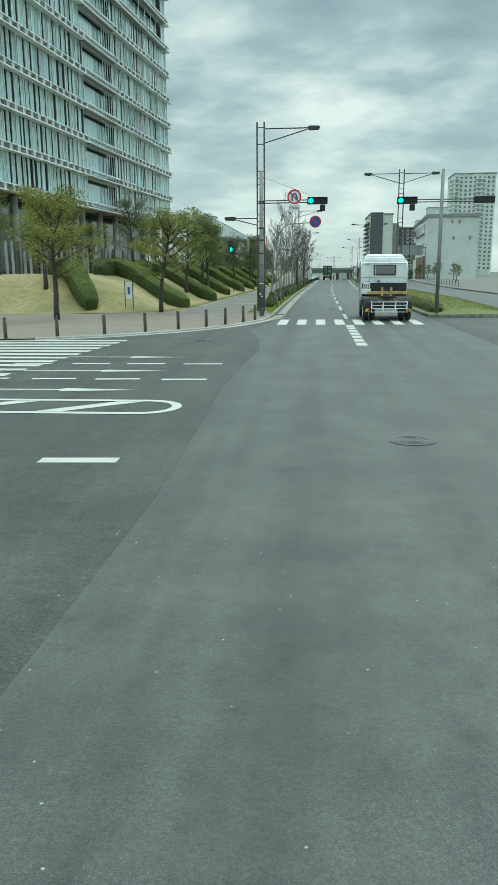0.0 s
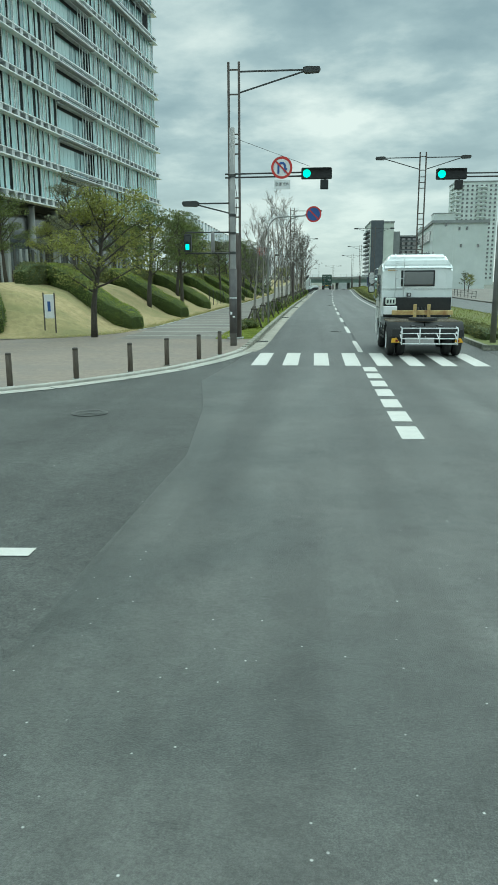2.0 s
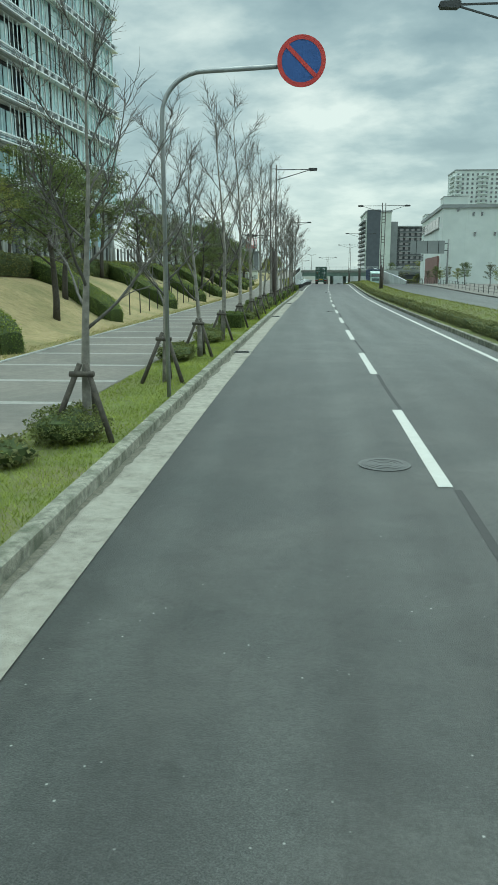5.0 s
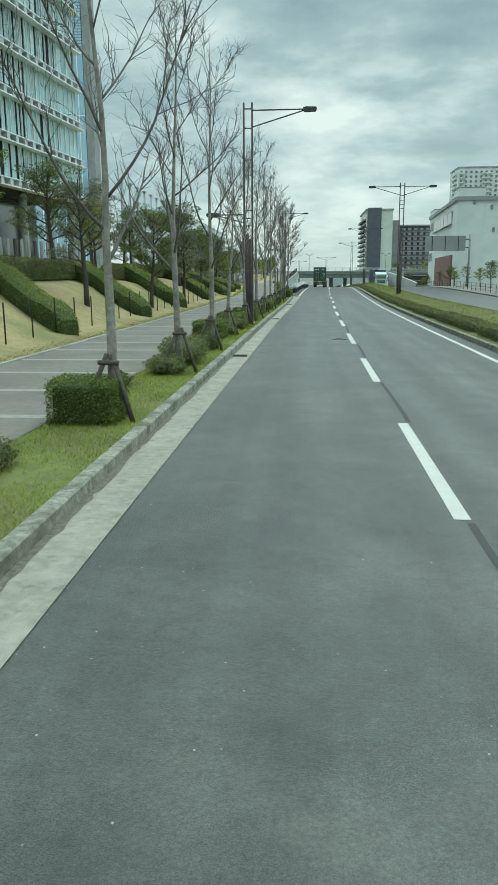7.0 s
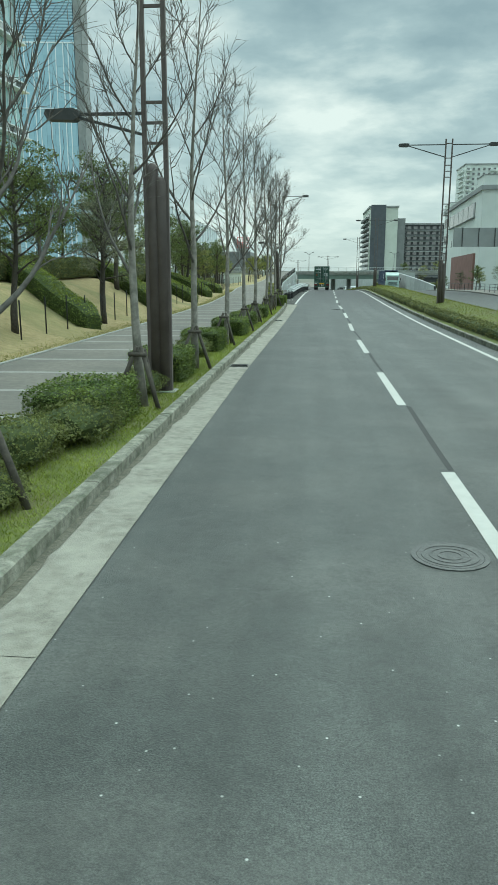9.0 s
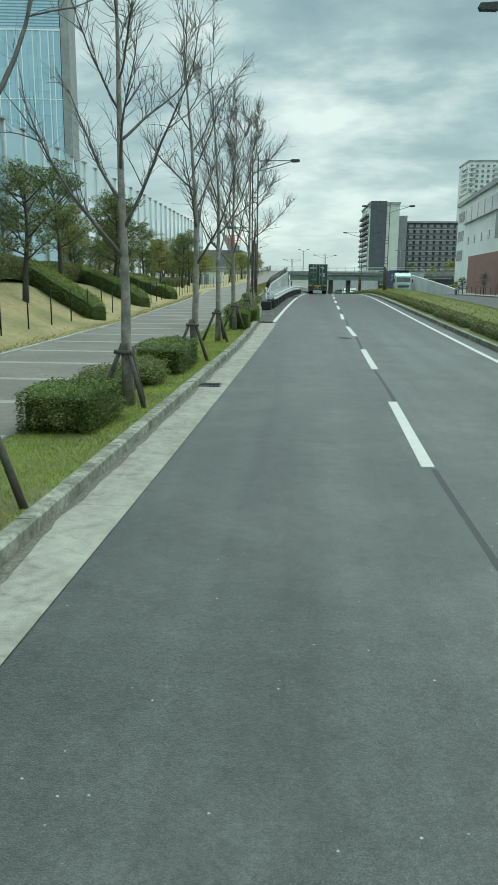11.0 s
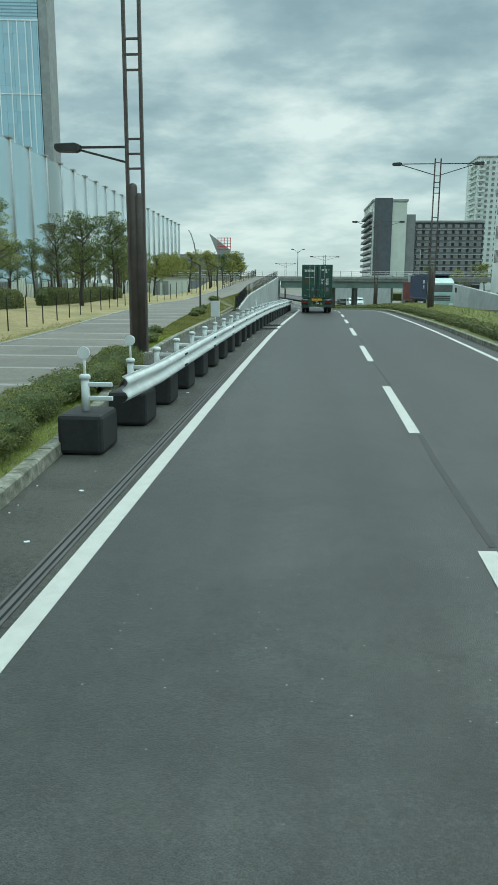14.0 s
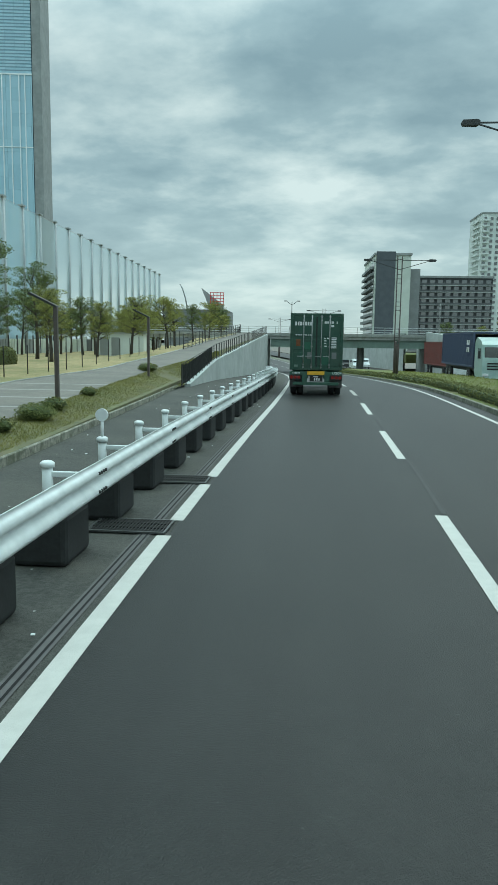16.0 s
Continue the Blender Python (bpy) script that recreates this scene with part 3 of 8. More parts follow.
# junction apron, then the two lanes, then the closed strip beside the guardrail
apron = [(-45, -25), (50, -25), (50, 38), (18, 44), (14, 54), (14, 60), (-3.45, 60)] + [(s + 0.0, y) for s, y in CORNER[::-1]]
vs = [bm.verts.new((s, y, -0.004)) for s, y in apron]
bm.faces.new(vs)
bmesh.ops.triangulate(bm, faces=bm.faces[:])
solo("road_junction", bm, ASPHALT_SIDE, "darker asphalt of the crossing side street", "road", kind="structure")
bm = bmesh.new()
ribbon(bm, lambda y: lerp(y, [(41, -3.45), (47, -4.4), (52, -3.9), (58, -3.75), (160, -3.7), (163, -3.45)]) + 0.12 * math.sin(y * 0.35) * (y < 42), 4.35, -25, 520, 0.0, step=4, nx=4)
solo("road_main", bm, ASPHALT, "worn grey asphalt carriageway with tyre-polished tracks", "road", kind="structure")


bm = bmesh.new()
ribbon(bm, lambda y: kerb_s(y) if y < 234 else -9.5 - (y - 234) * 0.021, -3.45, 160.9, 310, -0.006, step=3)
solo("road_shoulder", bm, ASPHALT_OLD, "dark patched asphalt strip behind the guardrail", "road", kind="structure")

bm = bmesh.new()
ribbon(bm, 9.4, 17.5, 62, 520, -0.02, step=4)
solo("road_opposite", bm, ASPHALT, "asphalt carriageway beyond the planted median", "road", kind="structure")

bm = bmesh.new()
for y in range(62, 300, 10):
    ribbon(bm, lambda v: 0.05 + 0.03 * math.sin(v * 0.5), lambda v: 0.13 + 0.03 * math.sin(v * 0.5 + 0.4), y - 2.5, y + 2.3, 0.003, step=0.6)
solo("tar_seam", bm, TAR, "dark sealed joint between the lanes", "road seam", kind="structure")

# tarred joint between the lanes
# markings: each stroke its own piece
DASH_0 = 54.4
LINE_WAVER = [(134, 0.0), (144, 0.11), (150, 0.12), (154.4, 0.10), (159.4, 0.0), (164.4, -0.04), (169.4, 0.01)]
marks = thing("lane_line", "white dashed line between two lanes", "road marking", kind="structure")
for k in range(0, 42):
    y = DASH_0 + 10 * k
    bm = bmesh.new()
    ribbon(bm, lambda v: lerp(v, LINE_WAVER) - 0.085, lambda v: lerp(v, LINE_WAVER) + 0.085, y, y + 5, 0.005, step=2.5)
    part("dash", bm, PAINT_WHITE, marks)

squares = thing("junction_guide_line", "white blocks guiding the lane through the junction", "road marking", kind="structure")
for k in range(7):
    bm = bmesh.new()
    y = 48.76 - k * 1.47
    ribbon(bm, -0.22, 0.13, y, y + 1.02, 0.005)
    part("block", bm, PAINT_WHITE, squares)

bm = bmesh.new()
ribbon(bm, 3.66, 3.82, 60, 400, 0.005, step=4)
solo("edge_line_right", bm, PAINT_WHITE, "white edge line beside the median", "road marking", kind="structure")
edge = thing("edge_line_left", "white edge line broken at the drain grates", "road marking", kind="structure")
for y0, y1 in ((161.75, 197.95), (198.7, 201.15), (201.85, 330)):
    bm = bmesh.new()
    ribbon(bm, -3.58, -3.40, y0, y1, 0.005, step=3)
    part("line", bm, PAINT_WHITE, edge)

cross = thing("zebra_crossing", "white crosswalk bars across both lanes", "crosswalk", kind="structure")
for k in range(9):
    s = -3.43 + 0.915 * k
    if s > 3.6:
        break
    bm = bmesh.new()
    ribbon(bm, s, s + 0.455, 50.15, 54.0, 0.005, step=2)
    part("bar", bm, PAINT_WHITE, cross)


def flat_mark(name, outline, parent, mat=None, z=0.005):
    bm_ = bmesh.new()
    bm_.faces.new([bm_.verts.new((x, y, z)) for x, y in outline])
    bmesh.ops.triangulate(bm_, faces=bm_.faces[:])
    return part(name, bm_, mat or PAINT_WHITE, parent)


side_cross = thing("side_zebra_crossing", "white crosswalk bars over the side street", "crosswalk", kind="structure")
for k in range(11):
    y = 32.2 + 0.93 * k
    flat_mark("bar", [(-13.4 - 0.09 * k, y), (-9.05 + 0.06 * k, y), (-9.05 + 0.06 * k, y + 0.46), (-13.4 - 0.09 * k, y + 0.46)], side_cross)
side = thing("side_street_lines", "white dashes arrows and island outline on the side street", "road marking", kind="structure")
for y, w in ((24.2, 0.26), (31.75, 0.2), (34.7, 0.2)):
    for x0 in (-11.4, -9.8, -8.2, -6.68, -5.12) if y > 25 else (-10.3, -8.4, -6.6, -5.2):
        if y > 25 or x0 == -5.2:
            flat_mark("dash", [(x0, y - w / 2), (x0 + 1.03, y - w / 2 + 0.06), (x0 + 1.03, y + w / 2 + 0.06), (x0, y + w / 2)], side)
# arrow shafts with slim heads
for y, x0, x1 in ((30.15, -9.6, -5.25), (33.25, -9.6, -5.2), (36.35, -9.6, -5.2)):
    flat_mark("arrow", [(x0, y - 0.06), (-7.0, y - 0.06), (-6.9, y - 0.20), (x1, y), (-6.9, y + 0.20), (-7.0, y + 0.06), (x0, y + 0.06)], side)
# the rounded end of a painted island
bm = bmesh.new()
out_, in_ = [], []
for a in [i / 12 for i in range(13)]:
    th = math.pi / 2 - math.pi * a
    out_.append((-4.75 + 0.72 * math.cos(th), 28.2 + 0.74 * math.sin(th)))
    in_.append((-4.75 + 0.54 * math.cos(th), 28.2 + 0.56 * math.sin(th)))
out_ = [(-12, 28.94)] + out_ + [(-12, 27.46)]
in_ = [(-12, 28.76)] + in_ + [(-12, 27.64)]
vo = [bm.verts.new((x, y, 0.005)) for x, y in out_]
vi = [bm.verts.new((x, y, 0.005)) for x, y in in_]
for i in range(len(vo) - 1):
    bm.faces.new((vo[i], vo[i + 1], vi[i + 1], vi[i]))
part("island_outline", bm, PAINT_WHITE, side)
for x0 in (-6.6, -8.6, -10.6):
    flat_mark("hatch", [(x0, 27.66), (x0 + 0.5, 27.66), (x0 + 1.75, 28.74), (x0 + 1.25, 28.74)], side)

# ---------------------------------------------------------------- gutter, verge, pavement, lawn
gutter = thing("gutter", "stained concrete gutter slabs along the kerb", "gutter", kind="structure")
GUTTER_R = [(54.4, -3.62), (56, -3.44), (60, -3.39), (72, -3.43), (100, -3.41), (120, -3.45), (134, -3.34), (150, -3.27), (162, -3.30)]
KERB_LINE = [(y_, s_) for s_, y_ in CORNER[8:-1]] + KERB_S
slab_y = 54.4
while slab_y < 160.6:
    L = 3.6 if slab_y < 55 else 9.3
    bm = bmesh.new()
    ribbon(bm, lambda y: lerp(y, KERB_LINE), lambda y: lerp(y, GUTTER_R), slab_y + 0.004, min(slab_y + L - 0.004, 160.8), 0.022, 0.011, step=1)
    part("slab", bm, GUTTER, gutter)
    slab_y += L
bm = bmesh.new()
ribbon(bm, lambda y: kerb_s(y) + 0.012, lambda y: kerb_s(y) + 0.10 + 0.07 * noise.noise((0, y * 0.8, 0)) + 0.05 * noise.noise((3, y * 4.1, 0)), 58, 160.6, 0.0285, 0.0255, step=0.2)
solo("gutter_dirt", bm, SOIL_DARK, "dark silt lying along the foot of the kerb", "dirt", kind="stuff")
bm = bmesh.new()
for (s0, y0), (s1, y1) in zip(CORNER, CORNER[1:]):
    d = Vector((s1 - s0, y1 - y0, 0)).normalized()
    nrm = Vector((d.y, -d.x, 0)) * 0.42
    bm.faces.new([bm.verts.new(Vector(q)) for q in ((s0, y0, 0.012), (s0 + nrm.x, y0 + nrm.y, 0.008), (s1 + nrm.x, y1 + nrm.y, 0.008), (s1, y1, 0.012))])
part("corner_band", bm, BAND, gutter, "pale concrete band round the corner")

PAVE_R = [(56, -4.3), (58.6, -5.7), (150, -5.75), (168, -6.3), (190, -7.9), (204, -9.0), (230, -10.9), (242, -9.9), (255, -9.2), (270, -8.3), (300, -5.7), (345, -5.7), (420, -8)]
PAVE_L = [(56, -9.7), (100, -9.75), (160, -10.2), (179, -11.3), (205, -13.4), (219, -14.2), (245, -12.9), (270, -12.2), (300, -9.4), (345, -9.4), (420, -12)]
LAWN_EDGE = [(57.5, -19), (58.0, -14), (59.0, -12.0), (60.2, -11.1), (62, -10.4), (66, -9.75), (100, -9.8), (160, -10.25), (179, -11.35), (205, -13.45), (219, -14.25), (245, -12.95), (270, -12.25), (300, -9.45), (345, -9.45), (420, -12.05)]
PAVE_Z = [(0, 0.0), (195, 0.0), (230, 0.75), (262, 2.9), (300, 5.6), (345, 6.0), (430, 5.1), (520, 4)]


def lawn_edge(y):
    return lerp(y, LAWN_EDGE)


def pave_r(y):
    return lerp(y, PAVE_R)


def pave_l(y):
    return lerp(y, PAVE_L)


def pave_dz(y):
    return 0.13 + lerp(y, PAVE_Z)


bm = bmesh.new()
ribbon(bm, pave_l, pave_r, 58.5, 420, pave_dz, step=3, nx=3)
solo("pavement", bm, BLOCKS, "grey block-paved footpath beside the lawn", "pavement", kind="structure")
bands = thing("pavement_bands", "pale rows of paving blocks across the footpath", "paving", kind="structure")
for k in range(56):
    y = 60.2 + 2.87 * k
    bm = bmesh.new()
    ribbon(bm, pave_l, lambda v: pave_r(v) - 0.05, y, y + 0.28, lambda v: pave_dz(v) + 0.004, step=0.28, nx=2)
    part("band", bm, BLOCKS_PALE, bands)

# corner plaza
bm = bmesh.new()
inner = [(s, y) for s, y in CORNER]
poly = inner + [(-4.0, 58.62), (-12.7, 58.62), (-14, 58), (-19, 57.5), (-45, 58.5)]
bm.faces.new([bm.verts.new((s - (0.05 if i < len(inner) else 0), y + (0.03 if i < len(inner) else 0), 0.055 if i < len(inner) and y < 54 else (0.112 if i < len(inner) else 0.128))) for i, (s, y) in enumerate(poly)])
bmesh.ops.triangulate(bm, faces=bm.faces[:])
ribbon(bm, lambda y: lawn_edge(y), pave_l, 58.6, 66, 0.128, step=0.5)
solo("corner_pavement", bm, BLOCKS_PINK, "pinkish block paving at the street corner", "pavement", kind="structure")

# verge soil between kerb and footpath
bm = bmesh.new()
for y0, y1, mt, nm in ((58.5, 190, SOIL, "verge"), (190, 232, BANK, "verge_far")):
    bm = bmesh.new()
    ribbon(bm, pave_r, lambda y: kerb_s(y) - 0.05, y0, y1, lambda y: pave_dz(y) - 0.01, lambda y: 0.13 + (pave_dz(y) - 0.13) * 0.3, step=2, nx=2)
    ribbon(bm, lambda y: kerb_s(y) - 0.05, lambda y: kerb_s(y) - 0.048, y0, y1, lambda y: 0.13 + (pave_dz(y) - 0.13) * 0.3, -0.1, step=2)
    solo(nm, bm, mt, "mossy soil strip between kerb and footpath", "verge", kind="structure")


def smooth01(x):
    x = max(0.0, min(1.0, x))
    return x * x * (3 - 2 * x)


def lawn_z(s, y):
    """Height of the lawn mound above datum."""
    d = min(lawn_edge(y) - s, max(0.0, (y - 57.5) * 1.25))
    amp = lerp(y, [(57, 2.25), (150, 2.2), (175, 1.5), (205, 0.5), (300, 0.3)])
    wob = 0.16 * noise.noise((s * 0.18, y * 0.16, 0)) + 0.05 * noise.noise((s * 0.7, y * 0.7, 3))
    top = gz(y) + pave_dz(y) + 0.01
    return top + (min(top, 0.75) - top) * smooth01((d - 0.4) / 7.5) + amp * smooth01((d - 0.5) / 6.2) + wob * smooth01(d / 2.5)


bm = bmesh.new()
rows_ = []
y = 57.5
while y < 420:
    e_ = lawn_edge(y)
    row = []
    for k in range(23):
        s = e_ - 0.0 - (k / 22) ** 1.5 * 62
        row.append(bm.verts.new((cx(y) + s, y, lawn_z(s, y))))
    rows_.append(row)
    y += 1.0 if y < 66 else (2.0 if y < 200 else 6.0)
for a, b in zip(rows_, rows_[1:]):
    for k in range(22):
        f_ = bm.faces.new((a[k + 1], a[k], b[k], b[k + 1]))
        f_.smooth = True
solo("lawn", bm, LAWN, "straw-coloured dormant lawn on low mounds", "lawn", kind="structure")
bm = bmesh.new()
ribbon(bm, lambda y: lawn_edge(y) - 0.06, lambda y: lawn_edge(y) + 0.06, 64, 300, lambda y: pave_dz(y) + 0.035, step=3)
ribbon(bm, lambda y: lawn_edge(y) + 0.06, lambda y: lawn_edge(y) + 0.062, 64, 300, lambda y: pave_dz(y) + 0.035, lambda y: pave_dz(y) - 0.05, step=3)
solo("lawn_edging", bm, CONCRETE, "pale concrete edging between lawn and footpath", "edging", kind="structure")

# median
bm = bmesh.new()
for y0, y1 in ((55.6, 330),):
    ribbon(bm, 4.5, 7.0, y0, y1, 0.15, lambda y: 0.15 + 0.62 * smooth01((y - 56) / 6), step=3, nx=3)
    ribbon(bm, 7.0, 9.3, y0, y1, lambda y: 0.15 + 0.62 * smooth01((y - 56) / 6), 0.16, step=3, nx=3)
solo("median_ground", bm, SOIL, "soil and thin turf of the central median", "median", kind="structure")
bm = bmesh.new()
ribbon(bm, 17.45, 40, 60, 520, 0.12, step=4)
ribbon(bm, 17.449, 17.45, 60, 520, -0.1, 0.12, step=4)
solo("pavement_opposite", bm, BLOCKS, "paved strip beyond the opposite carriageway", "pavement", kind="structure")

# ---------------------------------------------------------------- street furniture


def box_between(bm, a, b, w, h, mi=0):
    """A square bar from a to b, w across and h high."""
    a, b = Vector(a), Vector(b)
    d = b - a
    rot = d.to_track_quat("X", "Z").to_matrix().to_4x4()
    box(bm, (0, 0, 0), (d.length, w, h), mi=mi, m=Matrix.Translation((a + b) / 2) @ rot)


def lamp_head(bm, x, z, way):
    """A wedge-shaped luminaire reaching from x outwards."""
    o = [(0, -0.06), (0, 0.06), (way * 0.12, 0.10), (way * 0.62, 0.08), (way * 0.66, 0.0), (way * 0.60, -0.10), (way * 0.10, -0.12)]
    if way < 0:
        o = o[::-1]
    prism(bm, [(x + a, z + b) for a, b in o], 0.26)


def ladder_lamp(height, column, arms, low=None):
    """Twin-legged ladder street lamp; arms: sideways directions of the top arms."""
    lamp = thing("street_lamp", "brown steel ladder street lamp with dark lamp heads", "street lamp", "street lamps")
    for sx in (-0.2, 0.2):
        bm = bmesh.new()
        box(bm, (sx, 0, height / 2), (0.085, 0.11, height), bevel=0.012)
        part("leg", bm, STEEL_BROWN, lamp)
    z = column + 0.35
    zs_ = []
    while z < height - 1.6:
        zs_ += [z, z + 0.36, z + 0.72]
        z += 2.35
    for z in zs_ + [height - 0.28, height - 1.15]:
        bm = bmesh.new()
        box(bm, (0, 0, z), (0.33, 0.05, 0.05))
        part("rung", bm, STEEL_BROWN, lamp)
    bm = bmesh.new()
    for sx, top in ((-0.07, column), (0.09, column - 0.25)):
        tube(bm, [(sx, 0.0, 0), (sx, 0.0, top - 0.12), (sx, 0.0, top - 0.04), (sx, 0.0, top)], [0.118, 0.118, 0.095, 0.03], 12)
    part("column_cover", bm, STEEL_BROWN, lamp, "rounded brown steel casing round the legs")
    bm = bmesh.new()
    box(bm, (0, 0, 0.02), (0.62, 0.5, 0.06), bevel=0.01)
    part("base_plate", bm, CONCRETE, lamp)
    for way, reach, za, zb in [(w_, r_, height - 0.35, height - 1.1) for w_, r_ in arms] + ([(-1, 1.55, low, low - 0.38)] if low else []):
        bm = bmesh.new()
        box_between(bm, (way * 0.2, 0, za), (way * (reach - 0.1), 0, za), 0.05, 0.055)
        box_between(bm, (way * 0.2, 0, zb), (way * (reach - 0.1), 0, za - 0.06), 0.05, 0.05)
        part("arm", bm, STEEL_DARK, lamp)
        bm = bmesh.new()
        lamp_head(bm, way * (reach - 0.12), za, way)
        part("lamp_head", bm, STEEL_DARK, lamp, "dark wedge-shaped lamp head")
    return lamp


lamp_l = ladder_lamp(10.4, 4.4, [(1, 2.75)], 5.28)
lamp_l.matrix_world = at(-4.82, 58.9, 0.14)
copy_thing(lamp_l, at(-4.76, 115.0, 0.10))
copy_thing(lamp_l, at(-6.32, 183.0, 0.30))
lamp_r = ladder_lamp(10.65, 3.3, [(1, 2.6), (-1, 2.6)])
tagged(lamp_r, "brown steel ladder lamp with two arms on the median")
lamp_r.matrix_world = at(5.3, 81.5, 0.15)
for s, y in ((6.4, 150.5), (6.3, 218.0), (5.9, 256.0), (6.2, 325.0), (6.6, 390.0)):
    copy_thing(lamp_r, at(s, y, 0.12))

# --- traffic signals
SIGNAL_GREEN = glow("signal_green_light", (0.03, 0.80, 0.60), 1.0)


def signal_box(parent, x0, z0, lit=0):
    """A horizontal three-light signal, 1.06 m wide, facing -y."""
    bm = bmesh.new()
    box(bm, (x0 + 0.53, 0, z0), (1.06, 0.16, 0.36), bevel=0.03)
    head = part("signal_box", bm, BLACK, parent, "black horizontal signal housing")
    for k in range(3):
        c = (x0 + 0.19 + 0.34 * k, -0.082, z0)
        bm = bmesh.new()
        disc(bm, c, 0.135, 0.02, "Y", 24)
        part("lens", bm, SIGNAL_GREEN if k == lit else BLACK, head, "lit blue-green lens" if k == lit else "unlit dark lens")
    bm = bmesh.new()
    box(bm, (x0 + 0.53, -0.16, z0 + 0.165), (1.0, 0.16, 0.012))
    part("visor", bm, BLACK, head)
    bm = bmesh.new()
    box(bm, (x0 + 0.80, 0, z0 - 0.36), (0.28, 0.14, 0.32), bevel=0.02)
    box(bm, (x0 + 0.80, 0, z0 - 0.19), (0.05, 0.05, 0.06))
    part("detector_box", bm, BLACK, parent, "small black box hung under the signal")
    return head


sig = thing("traffic_signal", "grey signal pole with green light and turn sign", "traffic signal", "traffic signals")
bm = bmesh.new()
tube(bm, [(0, 0, 0), (0, 0, 2.6), (0, 0, 7.5)], [0.125, 0.118, 0.095], 14)
part("pole", bm, POLE_GREY, sig)
bm = bmesh.new()
tube(bm, [(0, 0, 0.45), (0, 0, 2.75)], [0.135, 0.13], 14)
sleeve = part("sleeve", bm, POLE_BAND, sig, "dark grey anti-poster sleeve")
bm = bmesh.new()
disc(bm, (0, 0, 1.72), 0.137, 0.035, "Z", 16)
part("band", bm, SIGN_WHITE, sleeve)
for dx, dz, w_, h_ in ((-0.06, 1.18, 0.07, 0.10), (0.03, 1.05, 0.09, 0.05)):
    bm = bmesh.new()
    box(bm, (dx, -0.137, dz), (w_, 0.012, h_), bevel=0.004)
    part("sticker", bm, SIGN_WHITE, sleeve)
for z in (5.98, 5.86):
    bm = bmesh.new()
    tube(bm, [(-0.25, 0, z), (2.45, 0, z + 0.02)], 0.028, 8)
    part("arm", bm, STEEL_DARK, sig)
for z in (5.92, 4.6, 3.98, 3.3):
    bm = bmesh.new()
    disc(bm, (0, 0, z), 0.125, 0.09, "Z", 14)
    part("clamp", bm, STEEL_DARK, sig)
signal_box(sig, 2.42, 5.95)
for z, x in ((4.02, -1.72), (3.30, -1.72)):
    bm = bmesh.new()
    tube(bm, [(0.0, 0, z), (x, 0, z)], 0.025, 8)
    part("arm", bm, STEEL_DARK, sig)
bm = bmesh.new()
box(bm, (-1.62, -0.02, 3.66), (0.26, 0.2, 0.62), bevel=0.03)
ped = part("pedestrian_signal", bm, BLACK, sig, "black two-light pedestrian signal")
bm = bmesh.new()
box(bm, (-1.62, -0.13, 3.52), (0.13, 0.012, 0.2), bevel=0.03)
part("lit_panel", bm, SIGNAL_GREEN, ped, "lit blue-green panel")
bm = bmesh.new()
box(bm, (-1.62, -0.128, 3.8), (0.2, 0.012, 0.24), bevel=0.02)
part("dark_panel", bm, STEEL_DARK, ped)
bm = bmesh.new()
tube(bm, [(-0.72, 0, 3.32), (-0.72, 0, 3.42), (-0.72, 0, 3.95), (-0.72, 0, 4.05)], [0.05, 0.07, 0.07, 0.04], 12)
part("sounder", bm, POLE_GREY, sig, "slim grey sounder housing")
# round sign on the arm
bm = bmesh.new()
disc(bm, (1.74, -0.06, 6.16), 0.37, 0.014, "Y", 40)
sign = part("turn_sign", bm, SIGN_WHITE, sig, "round white sign with red ring and blue arrow")
bm = bmesh.new()
disc(bm, (1.74, -0.07, 6.16), 0.37, 0.010, "Y", 40, r_in=0.29)
part("ring", bm, SIGN_RED, sign)
bm = bmesh.new()
o = [(-0.15, -0.2), (-0.08, -0.2), (-0.08, 0.06), (-0.03, 0.11), (0.03, 0.11), (0.075, 0.06), (0.075, -0.02), (0.0, -0.02), (0.11, -0.2), (0.2, -0.02), (0.145, -0.02), (0.145, 0.09), (0.06, 0.18), (-0.06, 0.18), (-0.15, 0.09)]
prism(bm, [(1.74 + x, 6.16 + z) for x, z in o], 0.006, Matrix.Translation((0, -0.074, 0)))
part("arrow", bm, SIGN_BLUE, sign)
bm = bmesh.new()
box(bm, (0, 0, 0), (0.62, 0.006, 0.055), m=Matrix.Translation((1.74, -0.079, 6.16)) @ Matrix.Rotation(radians(45), 4, "Y"))
part("slash", bm, SIGN_RED, sign)
bm = bmesh.new()
box(bm, (1.76, -0.05, 5.60), (0.56, 0.012, 0.32), bevel=0.01)
plate = part("sub_plate", bm, SIGN_WHITE, sig, "small white plate with black characters")
letters("\u4ea4\u5dee\u70b9\u5185", 0.15, BLACK, plate, Matrix.Translation((1.76, -0.058, 5.60)), width=0.49)
bm = bmesh.new()
tube(bm, [(0.0, 0, 7.2), (1.3, 0, 6.72), (2.7, 0, 6.2)], 0.007, 5)
part("cable", bm, BLACK, sig)
bm = bmesh.new()
tube(bm, [(0.06, 0.03, 5.9), (0.16, 0.03, 5.2), (0.13, 0.02, 4.7), (0.1, 0, 4.1)], 0.01, 5)
part("cable", bm, BLACK, sig)
sig.matrix_world = at(-4.56, 55.8, 0.10)

